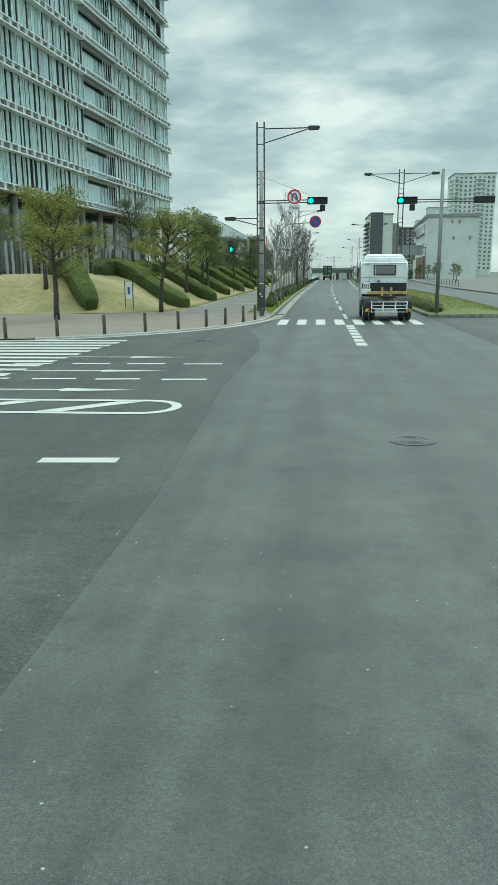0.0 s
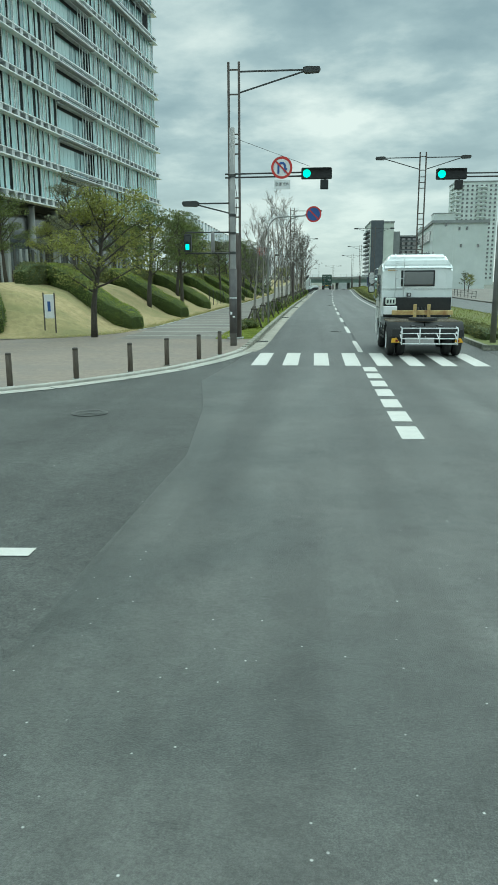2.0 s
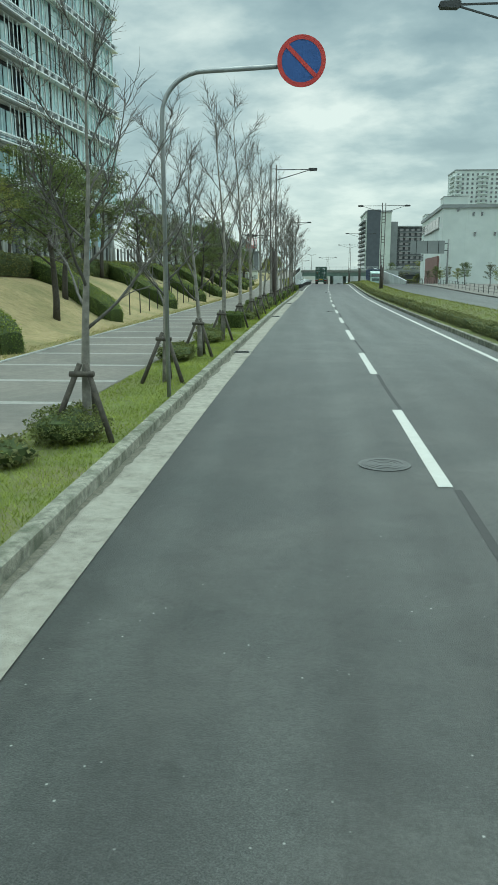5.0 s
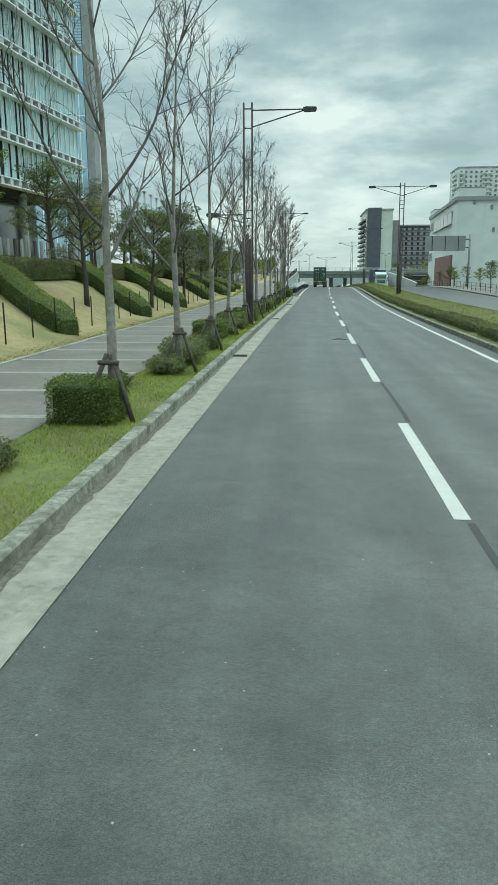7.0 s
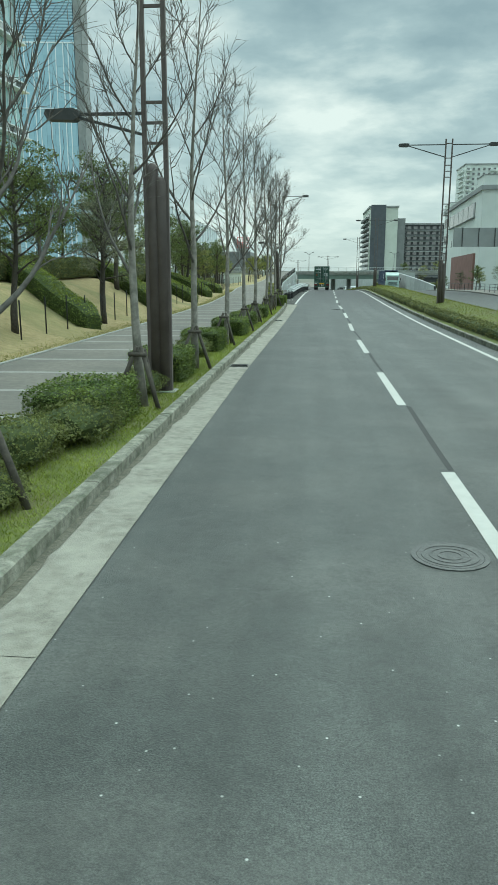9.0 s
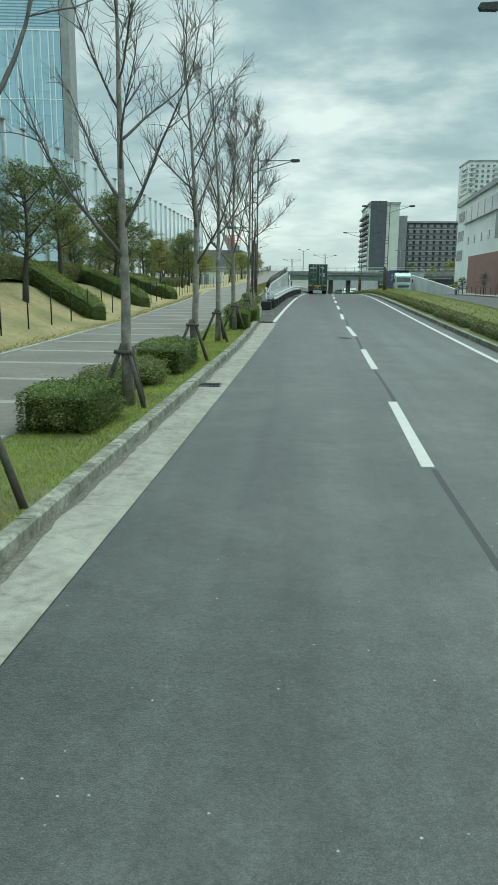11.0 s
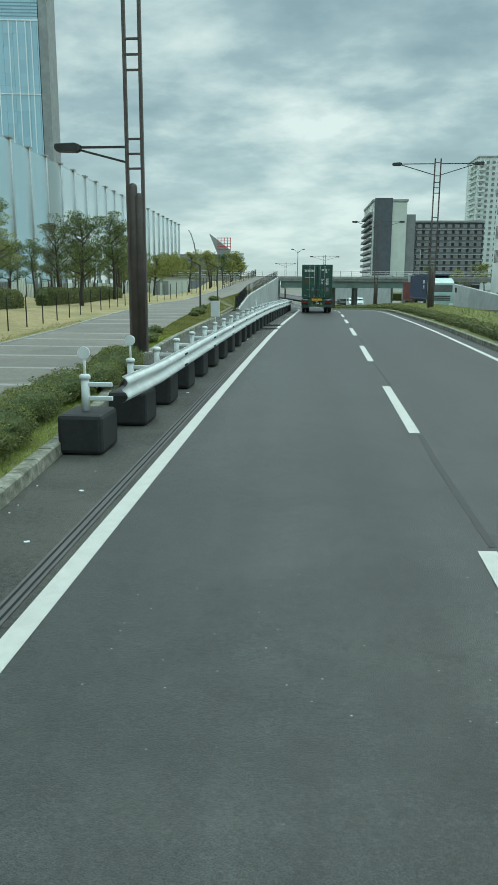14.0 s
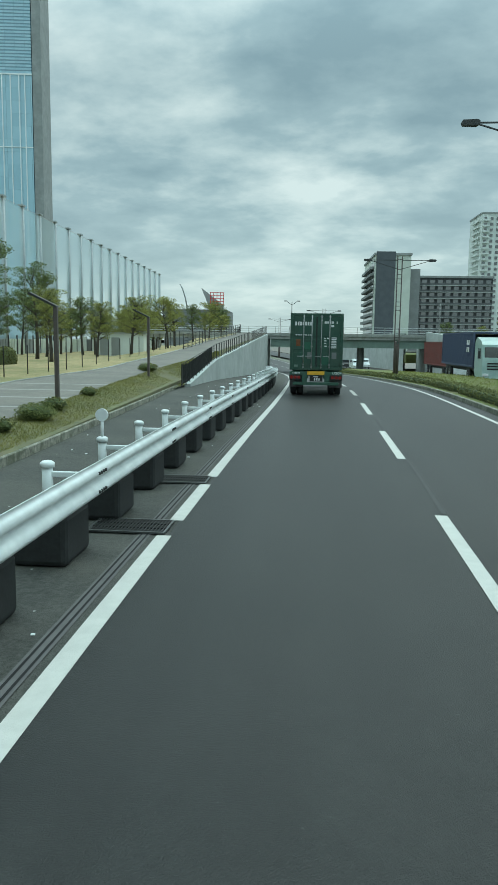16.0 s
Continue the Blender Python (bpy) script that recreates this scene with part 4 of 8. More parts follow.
sig_r = thing("traffic_signal", "grey signal pole at the median with green light", "traffic signal", "traffic signals")
bm = bmesh.new()
tube(bm, [(0, 0, 0), (0, 0, 7.5)], [0.11, 0.09], 14)
part("pole", bm, POLE_GREY, sig_r)
for z in (5.98, 5.86):
    bm = bmesh.new()
    tube(bm, [(-2.0, 0, z), (2.6, 0, z)], 0.026, 8)
    part("arm", bm, STEEL_DARK, sig_r)
signal_box(sig_r, -2.33, 5.95)
bm = bmesh.new()
box(bm, (2.2, 0, 5.95), (1.06, 0.16, 0.36), bevel=0.03)
part("signal_box", bm, BLACK, sig_r, "signal housing seen from behind")
sig_r.matrix_world = at(4.92, 56.6, 0.12)

# --- no parking sign on a bent pole
np_ = thing("no_parking_sign", "round blue and red sign on bent grey pole", "road sign")
bm = bmesh.new()
pts = [(0, 0, 0), (0, 0, 4.9)] + [(0.75 - 0.75 * math.cos(a), 0, 4.95 + 0.72 * math.sin(a)) for a in [radians(d) for d in range(10, 91, 10)]] + [(2.1, 0, 5.72)]
tube(bm, pts, 0.04, 10)
part("pole", bm, STEEL_GREY, np_)
bm = bmesh.new()
disc(bm, (2.42, -0.05, 5.78), 0.41, 0.014, "Y", 40)
sign = part("sign_disc", bm, SIGN_BLUE, np_, "blue disc")
bm = bmesh.new()
disc(bm, (2.42, -0.058, 5.78), 0.41, 0.008, "Y", 40, r_in=0.335)
part("ring", bm, SIGN_RED, sign)
bm = bmesh.new()
box(bm, (0, 0, 0), (0.68, 0.006, 0.07), m=Matrix.Translation((2.42, -0.064, 5.78)) @ Matrix.Rotation(radians(45), 4, "Y"))
part("slash", bm, SIGN_RED, sign)
np_.matrix_world = at(-4.22, 69.8, 0.12)

# --- bollards
bol = thing("bollard", "round brown wood-grain bollard with dark cap", "bollard", "bollards round the corner")
bm = bmesh.new()
tube(bm, [(0, 0, 0), (0, 0, 0.66), (0, 0, 0.675), (0, 0, 0.69), (0, 0, 0.705), (0, 0, 0.72)], [0.069, 0.066, 0.061, 0.061, 0.066, 0.066], 14)
part("shaft", bm, TIMBER, bol)
bm = bmesh.new()
tube(bm, [(0, 0, 0.715), (0, 0, 0.75), (0, 0, 0.765)], [0.067, 0.064, 0.045], 14)
part("cap", bm, BOLLARD_TOP, bol, "darker rounded cap")
bm = bmesh.new()
disc(bm, (0, 0, 0.005), 0.10, 0.012, "Z", 16)
part("collar", bm, CONCRETE, bol)
spots = [(-8.5, 44.9), (-7.4, 46.3), (-6.42, 47.8), (-5.78, 49.5), (-5.1, 51.05), (-4.66, 52.6), (-9.85, 43.7), (-11.4, 42.7), (-13.1, 41.9), (-14.9, 41.4)]
for i, (s, y) in enumerate(spots):
    if i == 0:
        bol.matrix_world = at(s, y, 0.07)
    else:
        copy_thing(bol, at(s, y, 0.07, 0.7 * i))

# --- notice board on the lawn
nb_ = thing("notice_board", "narrow white notice on two brown posts", "notice board")
for x in (-0.24, 0.24):
    bm = bmesh.new()
    box(bm, (x, 0, 0.75), (0.05, 0.05, 1.9), bevel=0.006)
    part("post", bm, STAKE, nb_)
bm = bmesh.new()
box(bm, (0, -0.01, 1.12), (0.42, 0.03, 1.0), bevel=0.006)
panel = part("panel", bm, SIGN_WHITE, nb_)
bm = bmesh.new()
box(bm, (0, -0.03, 1.12), (0.13, 0.008, 0.42))
part("print_block", bm, SIGN_BLUE, panel, "dark printed block")
nb_.matrix_world = Matrix.Translation((cx(59.8) - 12.9, 59.8, lawn_z(-12.9, 59.8) - 0.05))


# --- drain grates and manholes
def grate(w, l):
    g = thing("drain_grate", "dark iron drain grate set in the gutter", "drain grate", "drain grates")
    bm_ = bmesh.new()
    box(bm_, (0, 0, 0.006), (w, l, 0.004))
    part("pit", bm_, VOID, g)
    bm_ = bmesh.new()
    for sx, sy, a, b in ((0, -l / 2, w, 0.03), (0, l / 2, w, 0.03), (-w / 2, 0, 0.03, l), (w / 2, 0, 0.03, l)):
        box(bm_, (sx, sy, 0.016), (a, b, 0.022))
    part("frame", bm_, IRON, g)
    n_ = int(w / 0.042)
    for k in range(1, n_):
        bm_ = bmesh.new()
        box(bm_, (-w / 2 + k * w / n_, 0, 0.016), (0.014, l - 0.03, 0.02))
        part("bar", bm_, IRON_DARK, g)
    bm_ = bmesh.new()
    for k in (1, 2):
        box(bm_, (0, -l / 2 + k * l / 3, 0.018), (w, 0.014, 0.02))
    part("cross_bar", bm_, IRON_DARK, g)
    return g


g1 = grate(0.46, 0.42)
g1.matrix_world = at(-3.72, 58.7, 0.014)
for y in (79.3, 99.9, 120.4, 141.0):
    copy_thing(g1, at(-3.72, y, 0.014))
g2 = grate(0.95, 0.62)
g2.matrix_world = at(-3.98, 161.45, 0.004)
copy_thing(g2, at(-3.98, 198.32, 0.004))
copy_thing(g2, at(-3.98, 201.5, 0.004))

mh = thing("manhole_cover", "round worn iron manhole cover in the asphalt", "manhole cover", "manhole covers")
bm = bmesh.new()
disc(bm, (0, 0, 0.002), 0.335, 0.008, "Z", 40, r_in=0.29)
part("frame_ring", bm, IRON, mh)
bm = bmesh.new()
disc(bm, (0, 0, 0.002), 0.287, 0.010, "Z", 40)
lid = part("lid", bm, IRON, mh)
for r in (0.25, 0.18, 0.11):
    bm = bmesh.new()
    disc(bm, (0, 0, 0.008), r, 0.006, "Z", 32, r_in=r - 0.018)
    part("raised_ring", bm, IRON, lid)
mh.matrix_world = at(-0.21, 25.64, 0.004)
for s, y in ((-5.73, 41.9), (-0.6, 65.4), (-0.48, 106.5), (-0.33, 153.6)):
    copy_thing(mh, at(s, y, 0.004))

slot = thing("slot_drain", "narrow double-slotted drain beside the edge line", "drain", kind="structure")
bm = bmesh.new()
ribbon(bm, -3.81, -3.66, 162.0, 330, 0.003, step=4)
part("drain_lid", bm, POLE_BAND, slot)
for s in (-3.77, -3.70):
    bm = bmesh.new()
    ribbon(bm, s - 0.012, s + 0.012, 162.0, 330, 0.006, step=4)
    part("groove", bm, VOID, slot)

# --- guardrail on weighted feet
gr = thing("guardrail", "white steel guardrail on heavy black rubber feet", "guardrail")
prof = [(a, 0.60 + (b - 0.54) * 1.14) for a, b in ((0.0, 0.54), (0.05, 0.565), (0.085, 0.61), (0.05, 0.66), (0.0, 0.69), (-0.005, 0.715), (0.05, 0.745), (0.085, 0.79), (0.05, 0.835), (0.0, 0.865))]


def rail_s(y):
    return lerp(y, [(171.5, -4.45), (173, -4.25), (175, -4.12), (232, -4.12), (250, -4.6), (262, -5.6)])


y = 173.3
while y < 258:
    L = 4.0
    bm = bmesh.new()
    n_ = 4
    rings = []
    for i in range(n_ + 1):
        yy = y + L * i / n_ + (0.03 if i == n_ else 0)
        m = at(rail_s(yy), yy, 0)
        rings.append(([bm.verts.new(m @ Vector((x - (0.0 if i < n_ else -0.003), 0, z))) for x, z in prof], [bm.verts.new(m @ Vector((x - 0.012, 0, z))) for x, z in prof]))
    for (a, a2), (b, b2) in zip(rings, rings[1:]):
        for k in range(len(prof) - 1):
            f1 = bm.faces.new((a[k], a[k + 1], b[k + 1], b[k]))
            f2 = bm.faces.new((a2[k + 1], a2[k], b2[k], b2[k + 1]))
            f1.smooth = f2.smooth = True
        for k in (0, len(prof) - 1):
            bm.faces.new((a[k], b[k], b2[k], a2[k]))
    beam = part("beam", bm, RAIL_WHITE, gr, "white corrugated steel beam")
    bm = bmesh.new()
    for dy in (-0.12, -0.04, 0.04, 0.12):
        for z in (0.68, 0.885):
            m = at(rail_s(y + L), y + L + dy, z)
            disc(bm, m @ Vector((0.088, 0, 0)), 0.018, 0.02, "X", 8)
    part("bolts", bm, IRON_DARK, beam)
    y += L
k = 0
y = 173.0
while y < 258:
    m = at(rail_s(y) - 0.42, y, 0)
    bm = bmesh.new()
    box(bm, (0.02, 0, 0.27), (0.62, 0.8, 0.54), bevel=0.06, m=m)
    part("rubber_foot", bm, RUBBER, gr, "black moulded rubber weight")
    bm = bmesh.new()
    tube(bm, [m @ Vector((0, 0, 0.5)), m @ Vector((0, 0, 0.985))], 0.058, 12)
    tube(bm, [m @ Vector((0, 0, 0.975)), m @ Vector((0, 0, 1.02)), m @ Vector((0, 0, 1.04))], [0.078, 0.078, 0.05], 12)
    box(bm, (0.2, 0, 0.90), (0.36, 0.05, 0.06), bevel=0.01, m=m)
    box(bm, (0.2, 0, 0.71), (0.36, 0.05, 0.06), bevel=0.01, m=m)
    post = part("post", bm, RAIL_WHITE, gr)
    if k in (0, 1, 13):
        bm = bmesh.new()
        tube(bm, [m @ Vector((0, 0, 1.0)), m @ Vector((0, 0, 1.27))], 0.02, 8)
        c = m @ Vector((0, -0.01, 1.33))
        disc(bm, c, 0.085, 0.03, "Y", 20)
        part("reflector", bm, SIGN_WHITE, post, "round white reflector on a stalk")
    if k == 6:
        bm = bmesh.new()
        tube(bm, [m @ Vector((0, 0.06, 1.0)), m @ Vector((0, 0.06, 1.3))], 0.015, 8)
        box(bm, (0, 0.05, 1.42), (0.27, 0.02, 0.46), bevel=0.008, m=m)
        part("marker_plate", bm, SIGN_WHITE, post, "blank pale plate on a post")
    k += 1
    y += 2.0

# --- small post lamp and far posts by the footpath
pl = thing("path_lamp", "short dark post lamp leaning over the footpath", "lamp post", "footpath lamps")
bm = bmesh.new()
box(bm, (0, 0, 1.5), (0.11, 0.11, 3.0), bevel=0.01)
part("post", bm, STEEL_BROWN, pl)
bm = bmesh.new()
box_between(bm, (0.05, 0, 2.97), (-0.75, 0, 3.35), 0.16, 0.06)
part("lamp_head", bm, STEEL_DARK, pl)
pl.matrix_world = at(-9.0, 209.7, 0.24)
copy_thing(pl, at(-10.2, 226.0, 0.6))

# --- thin fence along the lawn
fence = thing("lawn_fence", "row of thin dark fence posts along the lawn", "fence")


def fence_pt(y, z=0.0):
    s = lawn_edge(y) - 1.5
    return Vector((cx(y) + s, y, lawn_z(s, y) + z))


y = 95.6
while y < 262:
    bm = bmesh.new()
    tube(bm, [fence_pt(y, -0.1), fence_pt(y, 1.33), fence_pt(y, 1.36)], [0.028, 0.028, 0.014], 6)
    part("post", bm, BLACK, fence)
    y += 2.42

# --- kerb stones
kerb = thing("kerb", "weathered concrete kerb stones beside the gutter", "kerb", kind="structure")
bm = bmesh.new()
o = [(-0.09, -0.12), (0.09, -0.12), (0.082, 0.158), (0.058, 0.18), (-0.09, 0.178)]
prism(bm, o, 0.599)
kerb_me = mesh_of(bm, "kerb_stone", KERB)
bm = bmesh.new()
prism(bm, o, 0.599)
kerb_corner_me = mesh_of(bm, "kerb_stone", BAND)
line = [(Vector((cx(y) + s, y, 0))) for s, y in CORNER] + [Vector((cx(y) + kerb_s(y), y, 0)) for y in np.arange(60, 234, 2.0)]
cum = [0.0]
for a, b in zip(line, line[1:]):
    cum.append(cum[-1] + (b - a).length)
L = 0.0
count = 0
start = cum[4]
L = start
while L < cum[-1] - 0.6:
    def on(d):
        i = max(0, min(len(cum) - 2, int(np.searchsorted(cum, d)) - 1))
        return line[i].lerp(line[i + 1], (d - cum[i]) / (cum[i + 1] - cum[i]))
    a, b = on(L), on(L + 0.6)
    mid = (a + b) / 2
    d = b - a
    st = new("kerb_stone", kerb_me if mid.y > 55 else kerb_corner_me)
    st.parent = kerb
    low = 0.0 if mid.y > 57 else 0.10 * smooth01((57 - mid.y) / 3)
    nrm = Vector((-d.y, d.x, 0)).normalized() * 0.075
    rz = math.atan2(d.y, d.x) - math.pi / 2
    st.matrix_world = Matrix.Translation((mid.x + nrm.x, mid.y + nrm.y, gz(mid.y) + random.uniform(-0.002, 0.002) - low)) @ Matrix.Rotation(rz + random.uniform(-0.003, 0.003), 4, "Z")
    L += 0.6
    count += 1
# median kerb, low
bm = bmesh.new()
ribbon(bm, 4.36, 4.52, 55.4, 330, 0.17, step=3)
ribbon(bm, 4.36, 4.361, 55.4, 330, -0.02, 0.17, step=3)
box(bm, (cx(55.4) + 6.8, 55.4, 0.08), (5.0, 0.16, 0.2))
solo("median_kerb", bm, KERB, "low concrete kerb of the median", "kerb", kind="structure")

# ---------------------------------------------------------------- plants
rng = np.random.default_rng(7)


def leaf_mesh(name, mat, centres, size, up=0.3, jitter=0.5, aspect=0.55):
    """Many small diamond leaves, one quad each, turned every way."""
    c = np.asarray(centres, float)
    n = len(c)
    d = rng.normal(size=(n, 3))
    d[:, 2] *= 0.7
    d /= np.linalg.norm(d, axis=1)[:, None]
    r = rng.normal(size=(n, 3)) + np.array([0, 0, up])
    u = np.cross(d, r)
    u /= np.linalg.norm(u, axis=1)[:, None] + 1e-9
    s = size * (1 + jitter * rng.uniform(-1, 1, n))[:, None]
    v = np.empty((n, 4, 3))
    v[:, 0] = c - d * s * 0.5
    v[:, 1] = c + u * s * aspect * 0.5
    v[:, 2] = c + d * s * 0.5
    v[:, 3] = c - u * s * aspect * 0.5
    me = bpy.data.meshes.new(name)
    me.from_pydata(v.reshape(-1, 3).tolist(), [], np.arange(4 * n).reshape(n, 4).tolist())
    me.materials.append(mat)
    return me


def wander(p, d, length, steps, bend, rise):
    """A bending line from p along d."""
    pts_ = [Vector(p)]
    d = Vector(d).normalized()
    for _ in range(steps):
        d = (d + Vector((random.uniform(-1, 1), random.uniform(-1, 1), random.uniform(-1, 1))) * bend + Vector((0, 0, rise))).normalized()
        pts_.append(pts_[-1] + d * (length / steps))
    return pts_


def taper(r0, r1, n):
    return [r0 + (r1 - r0) * i / (n - 1) for i in range(n)]


def bare_tree(seed, height, label, bushy=7):
    """Bare street tree: tall leader, arching limbs in three orders, fine twigs."""
    random.seed(seed)
    dense = bushy > 10
    t = thing("bare_tree", label, "tree", "bare street trees")
    lead = wander((0, 0, 0), (0.02, 0.0, 1), height, 10, 0.05, 0.05)
    rad = [0.108, 0.084, 0.074, 0.064, 0.052, 0.041, 0.032, 0.024, 0.017, 0.010, 0.005]
    bm_ = bmesh.new()
    tube(bm_, lead, rad, 10)
    part("trunk", bm_, BARK_PALE, t)
    twigs = bmesh.new()

    def jolt(k):
        return Vector((random.uniform(-1, 1), random.uniform(-1, 1), random.uniform(-0.45, 0.8))) * k

    n_limb = 18 if dense else 13
    for i in range(n_limb):
        u_ = i / (n_limb - 1)
        f_ = 0.27 + 0.60 * u_
        k_ = f_ * 10
        j = int(k_)
        p_ = lead[j].lerp(lead[min(j + 1, 10)], k_ - j)
        az = i * 2.4 + random.uniform(-0.5, 0.5)
        tilt = random.uniform(0.68, 1.02) - 0.28 * u_ + (0.12 if dense else 0.0)
        ln = height * (0.40 if dense else 0.36) * (1 - 0.62 * u_) * random.uniform(0.65, 1.15)
        d_ = Vector((math.cos(az) * math.sin(tilt), math.sin(az) * math.sin(tilt), math.cos(tilt)))
        limb = wander(p_, d_, ln, 9, 0.12, 0.07)
        r0 = rad[j] * 0.48
        bm_ = bmesh.new()
        tube(bm_, limb, taper(r0, 0.007, 10), 6)
        part("limb", bm_, BARK_LIMB, t)
        for q in range(bushy + 3):
            k2 = random.uniform(1.5, 8.8)
            a = int(k2)
            pp = limb[a].lerp(limb[a + 1], k2 - a)
            sub = wander(pp, (limb[a + 1] - limb[a]).normalized() + jolt(0.85), ln * random.uniform(0.18, 0.42), 5, 0.24, 0.06)
            tube(twigs, sub, taper(max(0.008, r0 * 0.32), 0.003, 6), 4, caps=False)
            for _ in range(6 if dense else 5):
                w_ = random.randint(0, 4)
                tw = wander(sub[w_].lerp(sub[w_ + 1], random.random()), (sub[w_ + 1] - sub[w_]).normalized() + jolt(1.1), random.uniform(0.18, 0.55), 3, 0.3, 0.04)
                tube(twigs, tw, [0.005, 0.004, 0.003, 0.002], 3, caps=False)
    part("twig_spray", twigs, BARK_LIMB, t, "fine bare grey-brown twigs")["kind"] = "stuff"
    return t


def stake_frame():
    st = thing("tree_stake", "dark wooden A-frame propping a street tree", "tree stake", "tree stakes")
    for a, b in (((-0.50, -0.20, 0), (-0.03, -0.10, 1.12)), ((0.40, -0.16, 0), (0.05, -0.10, 1.12)), ((0.02, 0.55, 0), (0.0, 0.12, 1.05))):
        bm_ = bmesh.new()
        tube(bm_, [a, b], [0.045, 0.038], 8)
        part("leg", bm_, STAKE, st)
    bm_ = bmesh.new()
    tube(bm_, [(-0.17, -0.13, 0.98), (0.17, -0.13, 0.98)], 0.04, 8)
    part("crossbar", bm_, STAKE, st)
    return st


def verge_z(s, y):
    """Ground height of the planted strip."""
    a, b = pave_r(y), kerb_s(y) - 0.15
    u = max(0.0, min(1.0, (s - a) / (b - a)))
    return (pave_dz(y) - 0.01) * (1 - u) + (0.13 + (pave_dz(y) - 0.13) * 0.3) * u


variants = [bare_tree(11, 9.6, "bare grey-barked street tree beside the kerb"), bare_tree(23, 8.8, "bare grey-barked street tree beside the kerb"),
            bare_tree(37, 10.2, "bare grey-barked street tree with dense twigs", 22), bare_tree(51, 7.2, "slender bare street tree beside the kerb")]
tree_y = [(66.1, -4.66), (71.8, -4.66), (77.0, -4.7), (82.2, -4.7), (88.9, -4.7), (95.1, -4.7), (100.7, -4.68), (107.3, -4.92), (113.2, -4.72), (118.8, -4.68),
          (125.6, -4.72), (132.0, -4.7), (137.8, -4.7), (144.7, -4.7), (150.2, -4.72), (155.1, -4.7), (161.2, -4.72)]
stake = stake_frame()
order = [3, 3, 3, 1, 0, 1, 0, 3, 1, 0, 1, 0, 1, 1, 0, 1, 2]
placed = set()
for i, ((y, s), v) in enumerate(zip(tree_y, order)):
    sc = 0.80 if i < 3 else random.uniform(0.92, 1.06)
    m = at(s, y, verge_z(s, y) - 0.03, i * 1.9) @ Matrix.Scale(sc, 4)
    if v not in placed:
        variants[v].matrix_world = m
        placed.add(v)
    else:
        c = copy_thing(variants[v], m)
        c.matrix_world = m
    sm = at(s, y - 0.05, verge_z(s, y) - 0.04, 0.25 * math.sin(i * 3.0))
    if i == 0:
        stake.matrix_world = sm
    else:
        copy_thing(stake, sm)

# sapling in a stake pair
sap = thing("sapling", "thin bare sapling tied between two stakes", "tree")
random.seed(5)
bm = bmesh.new()
lead = wander((0, 0, 0), (0, 0, 1), 4.6, 8, 0.03, 0.05)
tube(bm, lead, taper(0.04, 0.006, 9), 6)
part("trunk", bm, BARK_PALE, sap)
bm = bmesh.new()
for i in range(11):
    a = i * 2.4
    tube(bm, wander(lead[2 + i // 3], (math.cos(a), math.sin(a), 0.9), random.uniform(0.5, 1.0), 4, 0.12, 0.1), taper(0.013, 0.003, 5), 4, caps=False)
part("twig_spray", bm, BARK_PALE, sap)["kind"] = "stuff"
for x in (-0.1, 0.1):
    bm = bmesh.new()
    tube(bm, [(x, -0.05, 0), (x, -0.05, 1.1)], 0.028, 8)
    part("stake", bm, BARK_PALE, sap)
sap.matrix_world = at(-5.1, 168.4, verge_z(-5.1, 168.4) - 0.02)


def clump_tree(seed, height, spread, leafmat, label, first=0.36, n_limb=18, leaves=420, open_=0.27):
    """Evergreen with a visible trunk, bent limbs and layered leaf clumps."""
    random.seed(seed)
    t = thing("evergreen_tree", label, "tree", "lawn trees")
    lead = wander((0, 0, 0), (0.05, 0.03, 1), height * 0.9, 8, 0.09, 0.06)
    rad = taper(0.16, 0.02, 9)
    bm_ = bmesh.new()
    tube(bm_, lead, rad, 8)
    part("trunk", bm_, BARK, t)
    pts_ = []
    limbs = bmesh.new()
    for i in range(n_limb):
        f_ = first + (0.97 - first) * i / (n_limb - 1)
        k_ = min(f_ * 8, 7.99)
        j = int(k_)
        p_ = lead[j].lerp(lead[j + 1], k_ - j)
        az = i * 2.39996 + random.uniform(-0.5, 0.5)
        env = math.sin(math.pi * min(1.0, 0.30 + 0.66 * (f_ - first) / (1 - first))) ** 0.6
        ln = spread * env * random.uniform(0.65, 1.1)
        tilt = random.uniform(1.0, 1.35) - 0.5 * (f_ - first)
        d_ = Vector((math.cos(az) * math.sin(tilt), math.sin(az) * math.sin(tilt), math.cos(tilt)))
        limb = wander(p_, d_, ln, 5, 0.16, 0.05)
        tube(limbs, limb, taper(0.05, 0.012, 6), 5, caps=False)
        for q in (2, 3, 4, 5):
            if random.random() < open_:
                continue
            c_ = np.array(limb[q]) + rng.normal(0, 0.10, 3)
            rr = (0.32 + 0.16 * random.random()) * (spread / 2.2)
            for _ in range(2):
                tube(limbs, wander(limb[q - 1], Vector((random.uniform(-1, 1), random.uniform(-1, 1), random.uniform(-0.2, 0.8))), rr * 1.3, 3, 0.2, 0.05), [0.012, 0.009, 0.006, 0.003], 3, caps=False)
            g_ = rng.normal(0, 1, (leaves // 2, 3))
            g_ /= np.linalg.norm(g_, axis=1)[:, None]
            g_ *= rng.uniform(0.25, 1.0, (len(g_), 1)) ** 0.5
            pts_.append(c_ + g_ * np.array([rr * 1.25, rr * 1.25, rr * 0.55]) + np.array([0, 0, 0.1]))
    part("limb_frame", limbs, BARK, t)["kind"] = "stuff"
    crown = new("crown", leaf_mesh("crown", leafmat, np.concatenate(pts_), 0.082 * spread / 2.2, aspect=0.45))
    crown.parent = t
    return t


